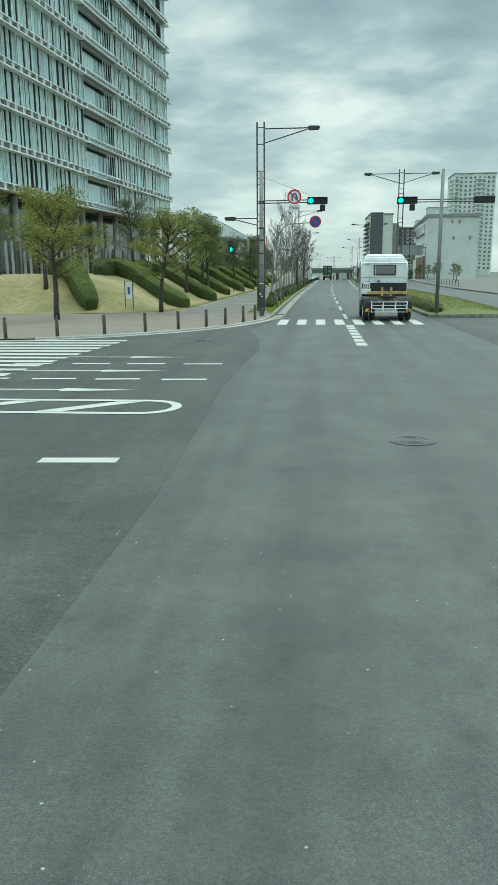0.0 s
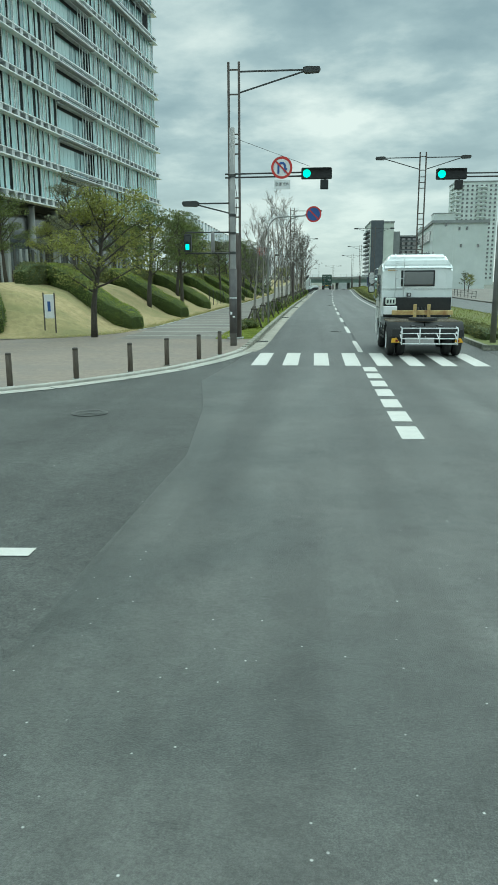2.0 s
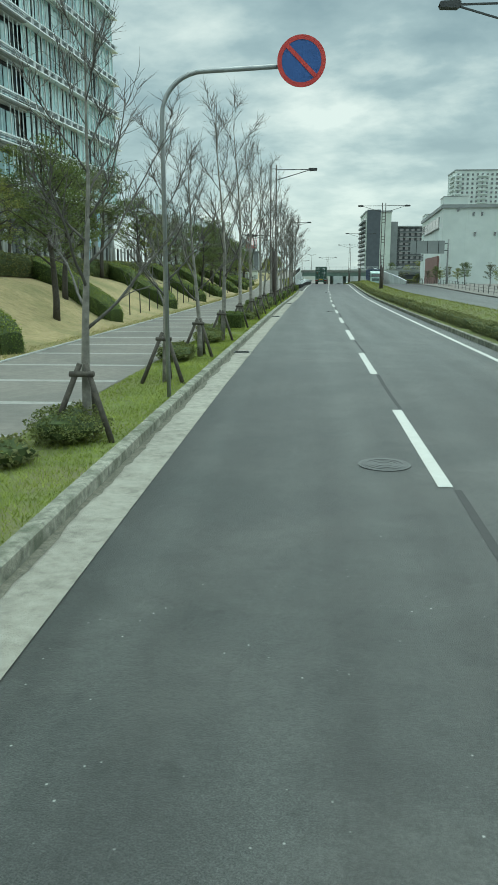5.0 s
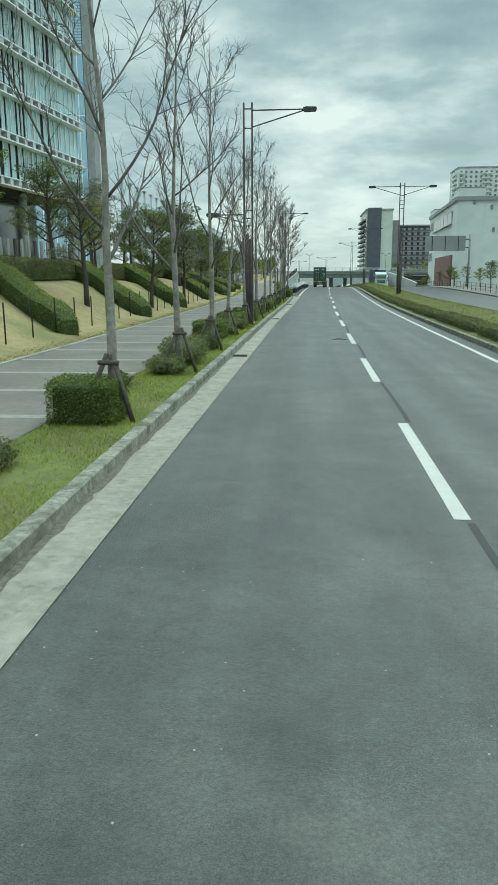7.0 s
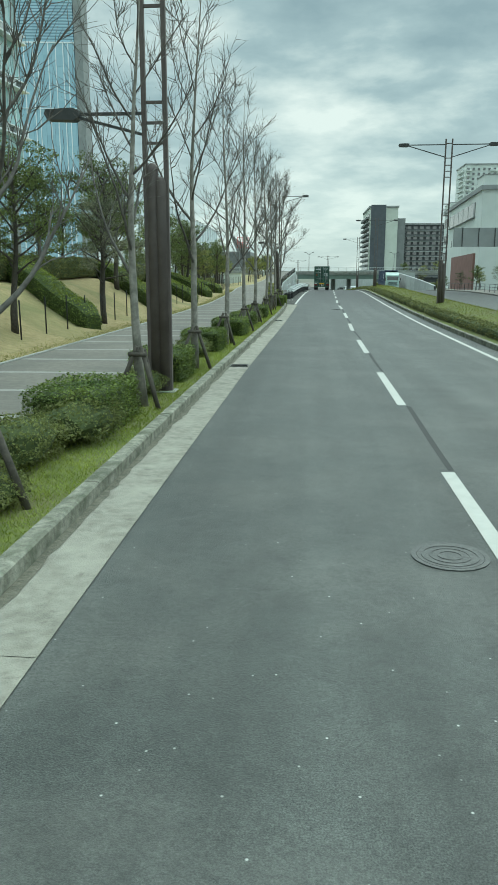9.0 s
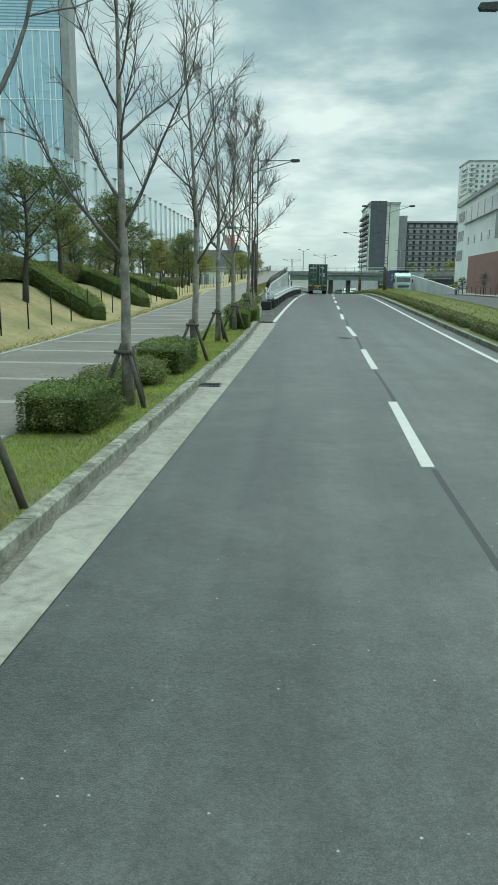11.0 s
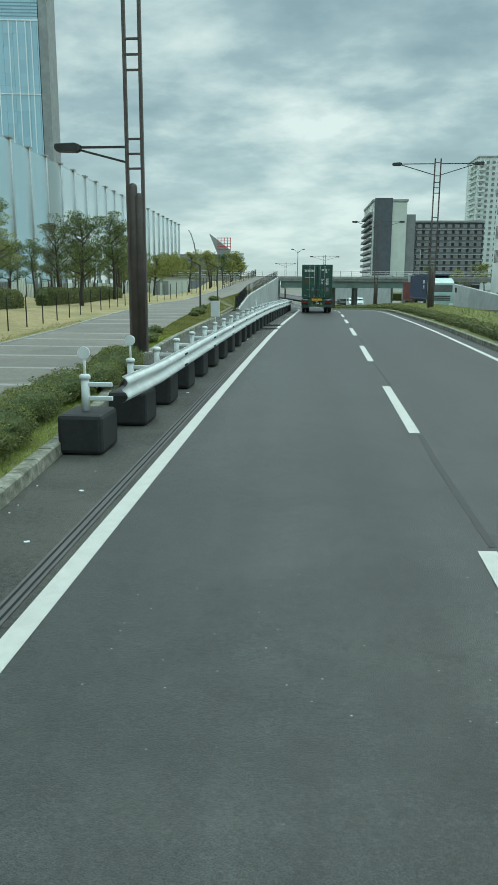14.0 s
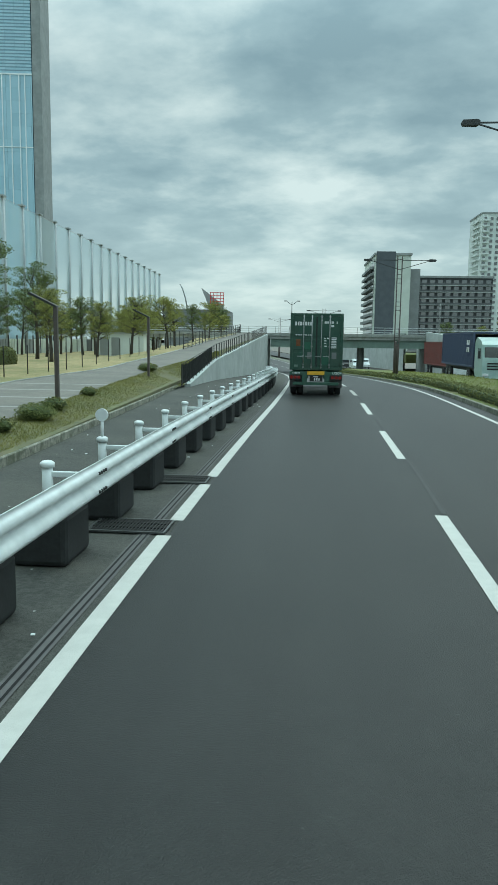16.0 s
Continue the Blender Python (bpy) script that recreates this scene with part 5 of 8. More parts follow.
ev = [clump_tree(3, 6.3, 2.9, LEAF_B, "spreading olive-green pine on the lawn", open_=0.30), clump_tree(8, 5.9, 2.5, LEAF_A, "dark evergreen tree with layered clumps"),
      clump_tree(14, 7.0, 2.7, LEAF_A, "tall dark evergreen tree on the lawn"), clump_tree(29, 6.4, 2.2, LEAF_C, "grey-green thinly leaved tree on the lawn", open_=0.35),
      clump_tree(41, 5.2, 2.0, LEAF_B, "small yellowish evergreen tree on the lawn", open_=0.15)]
spots = [(-14.9, 52.6, 0), (-18.4, 60.8, 4), (-10.9, 59.5, 0), (-12.4, 76.6, 1), (-15.2, 70.5, 3), (-12.1, 86.4, 2), (-13.4, 91.5, 1), (-14.6, 99.0, 3), (-17.0, 93.0, 4),
         (-16.0, 107.0, 2), (-12.9, 114.5, 3), (-16.5, 120.0, 1), (-12.0, 125.4, 2), (-17.5, 131.0, 4), (-11.5, 134.6, 3), (-13.1, 140.0, 2), (-17.8, 144.0, 1), (-14.2, 147.0, 3),
         (-13.6, 156.0, 1), (-18.0, 158.0, 2), (-15.0, 164.5, 2), (-14.4, 173.0, 1), (-18.2, 176.0, 4), (-16.4, 181.0, 2), (-19.0, 190.0, 1), (-16.6, 197.0, 4), (-20.0, 204.0, 2), (-17.6, 213.0, 1),
         (-21.2, 219.0, 3), (-19.5, 228.0, 2), (-24.0, 233.0, 1), (-21.0, 243.0, 4), (-24.5, 250.0, 2), (-22.5, 262.0, 4), (-26.0, 270.0, 1), (-23.0, 281.0, 4), (-25.5, 292.0, 0),
         (-23.0, 305.0, 4), (-26.5, 318.0, 0), (-25.0, 334.0, 4), (-28.0, 350.0, 0), (-26.0, 368.0, 4), (-30.0, 385.0, 0), (-27.0, 402.0, 4),
         (-24.0, 64.0, 3), (-27.0, 72.0, 2), (-25.0, 84.0, 1), (-28.0, 100.0, 0), (-24.5, 112.0, 2), (-27.0, 126.0, 3), (-23.0, 150.0, 2), (-25.0, 168.0, 1), (-27.0, 186.0, 3), (-28.0, 206.0, 2), (-30.0, 226.0, 1)]
used = set()
random.seed(77)
for i, (s, y, v) in enumerate(spots):
    sc = random.uniform(0.88, 1.08)
    z = lawn_z(s, y) if y > 57.5 else 0.128
    m = Matrix.Translation((cx(y) + s, y, z - 0.05)) @ Matrix.Rotation(i * 2.1, 4, "Z") @ Matrix.Scale(sc, 4)
    if v not in used:
        used.add(v)
        ev[v].matrix_world = m
    else:
        copy_thing(ev[v], m).matrix_world = m


def hedge_run(name, p0, p1, width, height, mat, label, category, group, density=300, leaf=0.075, ground=None, round_=0.12):
    """A clipped hedge along a line: dark core painted as inner shade and a leafy skin, uneven on top."""
    h = thing(name, label, category, group)
    p0, p1 = Vector(p0), Vector(p1)
    n_ = max(2, int((p1 - p0).length / 0.5))
    d_ = (p1 - p0).normalized()
    side_ = Vector((d_.y, -d_.x, 0)).normalized()
    bm_ = bmesh.new()
    prof_ = [(-0.42, 0.0), (-0.46, 0.5), (-0.40, 0.86), (-0.2, 0.94), (0.2, 0.94), (0.40, 0.86), (0.46, 0.5), (0.42, 0.0)]
    rings = []
    zf = ground or (lambda p_: p_.z)
    for i in range(n_ + 1):
        c_ = p0.lerp(p1, i / n_)
        e_ = 0.62 if i in (0, n_) else (0.9 if i in (1, n_ - 1) else 1.0)
        hh = height * (1 + 0.10 * noise.noise((c_.x * 0.9, c_.y * 0.9, 2.0)))
        rings.append([bm_.verts.new(Vector((c_.x, c_.y, zf(c_) - 0.05)) + side_ * (a * width * e_) + Vector((0, 0, b * hh * e_))) for a, b in prof_])
    for a, b in zip(rings, rings[1:]):
        for k in range(len(prof_) - 1):
            bm_.faces.new((a[k], a[k + 1], b[k + 1], b[k]))
    bm_.faces.new(rings[0][::-1])
    bm_.faces.new(rings[-1])
    bm_.faces.ensure_lookup_table()
    tri = []
    for f_ in bm_.faces:
        v_ = [x.co.copy() for x in f_.verts]
        for k in range(1, len(v_) - 1):
            tri.append((v_[0], v_[k], v_[k + 1]))
    ar = np.array([((b - a).cross(c - a)).length / 2 for a, b, c in tri])
    T_ = np.array([[list(a), list(b), list(c)] for a, b, c in tri])
    n_leaf = int(ar.sum() * density)
    pick = rng.choice(len(tri), n_leaf, p=ar / ar.sum())
    r1, r2 = np.sqrt(rng.uniform(size=n_leaf)), rng.uniform(size=n_leaf)
    P_ = (1 - r1)[:, None] * T_[pick, 0] + (r1 * (1 - r2))[:, None] * T_[pick, 1] + (r1 * r2)[:, None] * T_[pick, 2]
    nrm = np.cross(T_[pick, 1] - T_[pick, 0], T_[pick, 2] - T_[pick, 0])
    nrm /= np.linalg.norm(nrm, axis=1)[:, None] + 1e-9
    P_ += nrm * np.abs(rng.normal(0, 0.035, n_leaf))[:, None] + rng.normal(0, 0.02, (n_leaf, 3))
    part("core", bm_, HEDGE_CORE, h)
    # upward faces take the paler leaves, painting the light from above
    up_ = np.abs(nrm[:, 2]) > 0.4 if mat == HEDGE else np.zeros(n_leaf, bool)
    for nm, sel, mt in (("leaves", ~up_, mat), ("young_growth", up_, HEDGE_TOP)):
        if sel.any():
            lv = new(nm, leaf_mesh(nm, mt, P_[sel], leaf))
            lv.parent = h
    return h


# diagonal hedges on the lawn mounds
for i, y in enumerate((64.9, 77.0, 91.0, 105.5, 119.2, 131.4, 146.2, 158.6, 170.3, 184.0)):
    e_ = lawn_edge(y)
    a = (cx(y) + e_ - (0.4 if y < 80 else 1.0), y, 0)
    b = (cx(y) + e_ - 7.0, y + 5.0, 0)
    hedge_run("lawn_hedge", a, b, 1.3, 1.15, HEDGE, "clipped bright green hedge climbing the lawn mound", "hedge", "lawn hedges",
              620 if y < 120 else 420, 0.055 if y < 120 else 0.07, ground=lambda p_: lawn_z(p_.x - cx(p_.y), p_.y))
hedge_run("lawn_hedge", (-14.9, 58.9, 0), (-19.4, 65.5, 0), 1.35, 1.1, HEDGE, "clipped bright green hedge climbing the lawn mound", "hedge", "lawn hedges", 620, 0.055,
          ground=lambda p_: lawn_z(p_.x - cx(p_.y), p_.y))
for y0, y1 in ((66, 82), (84, 104), (106, 128), (131, 152), (155, 178), (182, 206), (210, 236)):
    s = -16.6 if y0 < 150 else lawn_edge(y0) - 5.5
    hedge_run("back_hedge", (cx(y0) + s, y0, 0), (cx(y1) + s - (2 if y0 > 150 else 0), y1, 0), 1.1, 1.15, HEDGE_DULL, "dark clipped hedge along the top of the lawn", "hedge", "back hedges", 210, 0.10,
              ground=lambda p_: lawn_z(p_.x - cx(p_.y), p_.y))


# shrubs in the planted strip
def bush(seed, rx, ry, h, mat, label, box_=False, n=1500, leaf=0.065):
    b = thing("shrub", label, "shrub", "verge shrubs")
    random.seed(seed)
    bm_ = bmesh.new()
    if box_:
        box(bm_, (0, 0, h * 0.46), (rx * 1.8, ry * 1.8, h * 0.9), bevel=0.08)
    else:
        bmesh.ops.create_icosphere(bm_, subdivisions=2, radius=1.0)
        for v_ in bm_.verts:
            k_ = 0.86 + 0.22 * noise.noise(v_.co * 1.7 + Vector((seed, 0, 0)))
            v_.co = Vector((v_.co.x * rx * 0.85 * k_, v_.co.y * ry * 0.85 * k_, max(-0.05, h * 0.42 + v_.co.z * h * 0.42 * k_)))
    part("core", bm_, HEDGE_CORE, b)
    if box_:
        f_ = rng.integers(0, 5, n)
        u, v_ = rng.uniform(-1, 1, n), rng.uniform(-1, 1, n)
        P_ = np.zeros((n, 3))
        for q in range(5):
            k_ = f_ == q
            if q < 2:
                P_[k_] = np.stack([np.full(k_.sum(), (1, -1)[q] * rx), u[k_] * ry, (v_[k_] + 1) / 2 * h], 1)
            elif q < 4:
                P_[k_] = np.stack([u[k_] * rx, np.full(k_.sum(), (1, -1)[q - 2] * ry), (v_[k_] + 1) / 2 * h], 1)
            else:
                P_[k_] = np.stack([u[k_] * rx, v_[k_] * ry, np.full(k_.sum(), h)], 1)
        P_ += rng.normal(0, 0.025, (n, 3))
    else:
        g_ = rng.normal(0, 1, (n, 3))
        g_ /= np.linalg.norm(g_, axis=1)[:, None]
        lump = np.array([0.84 + 0.30 * noise.noise(Vector(v_) * 2.1 + Vector((seed, 1, 0))) for v_ in g_])
        g_ *= (lump * rng.uniform(0.8, 1.08, n))[:, None]
        P_ = g_ * np.array([rx, ry, h * 0.5]) + np.array([0, 0, h * 0.45])
        P_[:, 2] = np.maximum(P_[:, 2], 0.02)
    lv = new("leaves", leaf_mesh("leaves", mat, P_, leaf))
    lv.parent = b
    return b


bushes = [bush(1, 0.62, 0.95, 0.68, HEDGE_OLIVE, "rounded olive-green shrub in the grass strip", n=6200, leaf=0.036), bush(2, 0.55, 0.8, 0.55, HEDGE_OLIVE, "low olive-green shrub in the grass strip", n=5000, leaf=0.036),
          bush(3, 0.66, 1.15, 0.74, HEDGE_OLIVE, "dense olive shrub in the grass strip", n=8000, leaf=0.036), bush(4, 0.36, 0.42, 0.42, HEDGE_DULL, "small sparse shrub in the grass strip", n=520)]
cube = bush(9, 0.52, 0.46, 0.70, HEDGE, "box-clipped dark green shrub in the grass strip", box_=True, n=11000, leaf=0.034)
cube.matrix_world = at(-5.08, 88.75, verge_z(-5.08, 88.75) - 0.02)
random.seed(99)
for y, s in [(v_ - 1.75, u_ - 0.3) for v_, u_ in tree_y if 104 < v_ < 148]:
    m = at(s - 0.15 + random.uniform(-0.1, 0.1), y, verge_z(s, y) - 0.03, random.uniform(-0.06, 0.06)) @ Matrix.Diagonal((random.uniform(1.0, 1.2), random.uniform(1.6, 2.6) if y < 150 else 1.1, random.uniform(0.85, 1.0), 1))
    copy_thing(cube, m).matrix_world = m
for y, s, ky in ((155.75, -4.55, 0.8), (160.6, -4.85, 1.5)):
    m = at(s, y, verge_z(s, y) - 0.03) @ Matrix.Diagonal((0.75 if ky < 1 else 1.25, ky, 1.05 if ky < 1 else 0.9, 1))
    copy_thing(cube, m).matrix_world = m
plan_b = [(64.6, -5.2, 3), (66.0, -4.9, 1), (76.0, -5.2, 1), (78.0, -5.4, 3), (81.5, -5.1, 1), (85.5, -5.5, 1), (86.4, -5.95, 3), (92.5, -5.6, 3), (94.8, -5.0, 1)]
y = 97.0
while y < 147:
    plan_b.append((y, -5.15 + random.uniform(-0.25, 0.2), random.choice((0, 1, 2, 0, 2, 1, 3))))
    y += random.uniform(1.5, 2.4) + (2.2 if random.random() < 0.14 else 0)
y = 163.4
while y < 182:
    plan_b.append((y, -5.5 - max(0, y - 168) * 0.06 + random.uniform(-0.2, 0.2), random.choice((0, 2, 2, 0))))
    y += random.uniform(1.3, 1.9)
plan_b += [(207.4, -8.7, 1), (209.5, -9.0, 3), (214.0, -9.5, 3), (229.0, -10.9, 1), (205.0, -8.6, 3), (188.5, -7.4, 1), (192.5, -8.0, 3)]
used = set()
for i, (y, s, v) in enumerate(plan_b):
    m = at(s, y, verge_z(s, y) - 0.03, random.uniform(-0.3, 0.3) + (math.pi if i % 2 else 0))
    sc = random.uniform(0.85, 1.12)
    m = m @ Matrix.Diagonal((sc, random.uniform(0.9, 1.15), sc, 1))
    if v not in used:
        used.add(v)
        bushes[v].matrix_world = m
    else:
        copy_thing(bushes[v], m).matrix_world = m

# median hedge in lengths, with turf behind
y = 57.5
i = 0
while y < 330:
    y1 = y + 9.8
    h_ = 0.40 if y > 110 else 0.46
    hedge_run("median_hedge", (cx(y) + 5.12, y, gz(y) + 0.22), (cx(y1) + 5.12, y1, gz(y1) + 0.22), 0.85, h_, HEDGE_DULL, "dull green clipped hedge along the median", "hedge", "median hedges",
              420 if y < 120 else (240 if y < 230 else 80), 0.06 if y < 120 else (0.08 if y < 230 else 0.14))
    y = y1 + 0.05


def blades(name, n, place, mat, hmin, hmax, w_, label):
    """Grass as thousands of bent blades in one mesh."""
    P_ = np.array([place() for _ in range(n)])
    a = rng.uniform(0, 2 * math.pi, n)
    h_ = rng.uniform(hmin, hmax, n)
    lean = rng.normal(0, 0.75, (n, 2)) * h_[:, None]
    v = np.empty((n, 3, 3))
    off = np.stack([np.cos(a), np.sin(a), np.zeros(n)], 1) * w_
    v[:, 0], v[:, 1], v[:, 2] = P_ - off, P_ + off, P_
    v[:, 2, 0] += lean[:, 0]
    v[:, 2, 1] += lean[:, 1]
    v[:, 2, 2] += h_
    me = bpy.data.meshes.new(name)
    me.from_pydata(v.reshape(-1, 3).tolist(), [], np.arange(3 * n).reshape(n, 3).tolist())
    me.materials.append(mat)
    return tagged(new(name, me), label, "grass", kind="stuff")


def verge_place():
    while True:
        y_ = random.uniform(58.8, 194)
        a_, b_ = pave_r(y_) + 0.05, kerb_s(y_) - 0.2
        s_ = random.uniform(a_, b_)
        if noise.noise((s_ * 0.9, y_ * 0.45, 0)) + 0.25 * noise.noise((s_ * 4, y_ * 4, 1)) > random.uniform(-0.9, -0.1):
            return (cx(y_) + s_, y_, gz(y_) + verge_z(s_, y_) - 0.01)


random.seed(123)
blades("verge_grass", 260000, verge_place, GRASS, 0.015, 0.075, 0.006, "bright spring grass in the planted strip")


def lawn_place():
    y_ = random.uniform(58.5, 200)
    s_ = lawn_edge(y_) - abs(random.gauss(0, 0.55)) - 0.02
    return (cx(y_) + s_, y_, lawn_z(s_, y_) - 0.01)


blades("lawn_fringe", 16000, lawn_place, GRASS_DRY, 0.04, 0.12, 0.012, "dry straw grass fringe along the lawn edge")


def median_place():
    y_ = random.uniform(58, 260)
    s_ = random.uniform(5.3, 9.2)
    return (cx(y_) + s_, y_, gz(y_) + 0.13 + 0.62 * (1 - abs(s_ - 7.0) / 2.4) * smooth01((y_ - 56) / 6))


blades("median_grass", 90000, median_place, GRASS_MEDIAN, 0.04, 0.14, 0.016, "rough yellow-green turf on the median")

# ---------------------------------------------------------------- buildings and the overpass
def panes(bm, u0, u1, z0, z1, y, widths, gap=0.05, depth=0.04):
    """A row of separate glass panes between u0 and u1."""
    u = u0
    i = 0
    while u < u1 - 0.2:
        w_ = min(widths[i % len(widths)], u1 - u)
        box(bm, (u + w_ / 2, y, (z0 + z1) / 2), (w_ - gap, depth, z1 - z0))
        u += w_
        i += 1


def pieces(name, boxes, mat, parent, single):
    """Boxes as separate parts, or joined as one rest."""
    if single:
        for c_, s_ in boxes:
            b_ = bmesh.new()
            box(b_, c_, s_)
            part(name, b_, mat, parent)
    elif boxes:
        b_ = bmesh.new()
        for c_, s_ in boxes:
            box(b_, c_, s_)
        part(name + "_rest", b_, mat, parent)["kind"] = "stuff"


random.seed(31)
office = thing("office_tower", "glass office tower with pale ledges and fins", "office building")
FLOOR_H, BASE_Z, U0 = 5.35, 13.5, -116.0
bm = bmesh.new()
box(bm, ((U0 + 0) / 2, 17.2, (13.5 + 84) / 2), (-U0 - 0.6, 32.0, 84 - 13.5))
# core coloured as the shade behind brackets, panes and balconies
part("core", bm, RECESS_SHADE, office)
bm = bmesh.new()
box(bm, (U0 / 2, 16, 6.8), (-U0 - 8, 20, 13.6))
part("lobby", bm, GLASS_DARK, office, "dark set-back glazed lobby")
for k in range(15):
    bm = bmesh.new()
    tube(bm, [(U0 + 3 + 8 * k, 1.6, 0), (U0 + 3 + 8 * k, 1.6, 13.4)], 0.55, 14)
    part("column", bm, PANEL_GREY, office)
for k in range(13):
    z = BASE_Z + FLOOR_H * k
    high = k >= 7
    rec = (-48.6, -2.5) if high else (-48.6, -34.6)
    bm = bmesh.new()
    box(bm, (U0 / 2, 0.05, z + 0.09), (-U0 + 1.2, 1.3, 0.16))
    box(bm, (U0 / 2, 0.1, z + 1.03), (-U0 + 1.0, 1.1, 0.13))
    storey = part("storey", bm, FIN, office, "pale double ledge of one storey")
    # short brackets in the ledge band
    spots_ = [U0 + 0.5 + 2.3 * i for i in range(51)]
    pieces("bracket", [((u, 0.05, z + 0.57), (0.75, 0.9, 0.78)) for u in spots_ if u < 0 and not rec[0] < u < rec[1]], BRACKET, storey, k < 4)
    zt = z + FLOOR_H
    for a, b in ((U0, rec[0]), (rec[1], 0.0)):
        if b - a < 0.5:
            continue
        slots, glazed, dark_ = [], [], []
        u = a + 0.1
        while u < b - 0.5:
            w_ = min(random.choice((0.6, 0.8, 1.0, 1.25)) if u < -6.5 else 1.6, b - u)
            glazed.append(((u + w_ / 2, 0.5, (z + 1.12 + zt) / 2), (w_ - 0.04, 0.04, FLOOR_H - 1.14)))
            u += w_
            slots.append(u)
            if random.random() < 0.88 and u < -6.5:
                g_ = random.choice((0.35, 0.45, 0.6, 0.8))
                dark_.append(((u + g_ / 2, 0.5, (z + 1.12 + zt) / 2), (g_ - 0.04, 0.05, FLOOR_H - 1.14)))
                u += g_
                slots.append(u)
        pieces("pane", glazed, GLASS_A, storey, k < 3)
        pieces("dark_pane", dark_, SLOT, storey, k < 3)
        fins_ = [((u, 0.42, (z + 1.12 + zt) / 2), (random.choice((0.05, 0.07, 0.10)), 0.14, FLOOR_H - 1.14)) for u in slots if random.random() < 0.7]
        pieces("fin", fins_, FIN, storey, k < 2)
    # set-back balcony
    bm = bmesh.new()
    box(bm, ((rec[0] + rec[1]) / 2, 1.2, z + 0.02), (rec[1] - rec[0], 3.4, 0.34))
    part("balcony_slab", bm, PANEL_GREY, storey)
    bm = bmesh.new()
    for dz in (1.15, 0.8, 0.45):
        box(bm, ((rec[0] + rec[1]) / 2, -0.4, z + dz), (rec[1] - rec[0], 0.05, 0.05))
    u = rec[0]
    while u < rec[1]:
        box(bm, (u, -0.4, z + 0.65), (0.05, 0.05, 1.1))
        u += 1.5
    part("railing", bm, FIN, storey)
    bm = bmesh.new()
    panes(bm, rec[0] + 0.1, rec[0] + (rec[1] - rec[0]) * 0.62, z + 0.3, zt - 0.9, 1.05, [1.5, 1.2])
    panes(bm, rec[0] + (rec[1] - rec[0]) * 0.62, rec[1] - 1.6, z + 0.3, zt - 0.9, 1.12, [0.9, 1.4], 0.3)
    gl = part("glazing", bm, GLASS_A, storey)
    bm = bmesh.new()
    for q in range(5):
        box(bm, ((rec[0] + rec[1]) / 2, 0.3 + 0.16 * q, zt - 0.28), (rec[1] - rec[0], 0.07, 0.22))
    part("soffit_louvre", bm, BRACKET, storey, "grey louvres under the ledge")
    bm = bmesh.new()
    for q in range(4):
        u = rec[0] + (rec[1] - rec[0]) * (0.66 + 0.08 * q)
        box(bm, (u, 0.2, (z + zt) / 2 + 0.2), (0.1, 0.1, FLOOR_H - 1.2))
    part("balcony_frame", bm, FIN, storey)
    gl["kind"] = "stuff"
bm = bmesh.new()
box(bm, (U0 / 2, 16.5, 84.3), (-U0 + 1, 33, 0.8))
part("roof", bm, PANEL_GREY, office)
ang = radians(90 - 5.9)
office.matrix_world = Matrix.Translation((-35.5, 194.7, 0.0)) @ Matrix.Rotation(ang, 4, "Z")

# screen wall in front of the lobby
wall = thing("louvre_screen", "tall screen of vertical grey louvres before the lobby", "screen wall")
for k in range(70):
    bm = bmesh.new()
    box(bm, (k * 1.15, 0, 1.6), (0.34, 0.12, 3.2))
    part("slat", bm, PANEL_GREY if k % 3 else STEEL_DARK, wall)
wall.matrix_world = Matrix.Translation((-30.5, 70.0, 2.2)) @ Matrix.Rotation(ang, 4, "Z")

# --- blue glass tower behind the nets
tower = thing("glass_tower", "tall blue glass tower with grey corner shaft", "office building")
bm = bmesh.new()
box(bm, (-52, 30, 117), (88, 50, 234))
part("core", bm, GLASS_BLUE_DEEP, tower)
bm = bmesh.new()
for k in range(21):
    panes(bm, -95, -7.6, 4 + 8.05 * k, 4 + 8.05 * k + 8.0, 4.8, [6.4, 3.2, 6.4], 0.1, 0.3)
gl = part("glazing", bm, GLASS_BLUE, tower, "pale blue reflective glass panes")
gl["kind"] = "stuff"
bm = bmesh.new()
for k in range(28):
    panes(bm, -95, -7.6, 174.0 + 2.05 * k, 174.0 + 2.05 * k + 1.25, 5.0, [6.4], 0.1, 0.3)
gl = part("upper_glazing", bm, GLASS_BLUE, tower, "blue glass bands between dark louvres")
gl["kind"] = "stuff"
bm = bmesh.new()
box(bm, (-51.5, 4.5, 173.3), (88, 0.7, 0.9))
box(bm, (-51.5, 4.5, 127.6), (88, 0.6, 0.5))
part("ledge", bm, FIN, tower)
for x in (-93, -86, -80.5, -71, -64, -60.5, -52, -45, -38.5, -35, -27, -21.5, -16, -12.2):
    bm = bmesh.new()
    box(bm, (x, 4.4, 86.5), (0.6, 0.5, 173))
    part("mullion", bm, FIN, tower)
bm = bmesh.new()
box(bm, (-4.4, 18, 119), (5.8, 26, 238))
part("corner_shaft", bm, PANEL_GREY, tower, "grey clad corner shaft")
tower.matrix_world = Matrix.Translation((-166.5, 687.0, 0)) @ Matrix.Rotation(radians(6), 4, "Z")

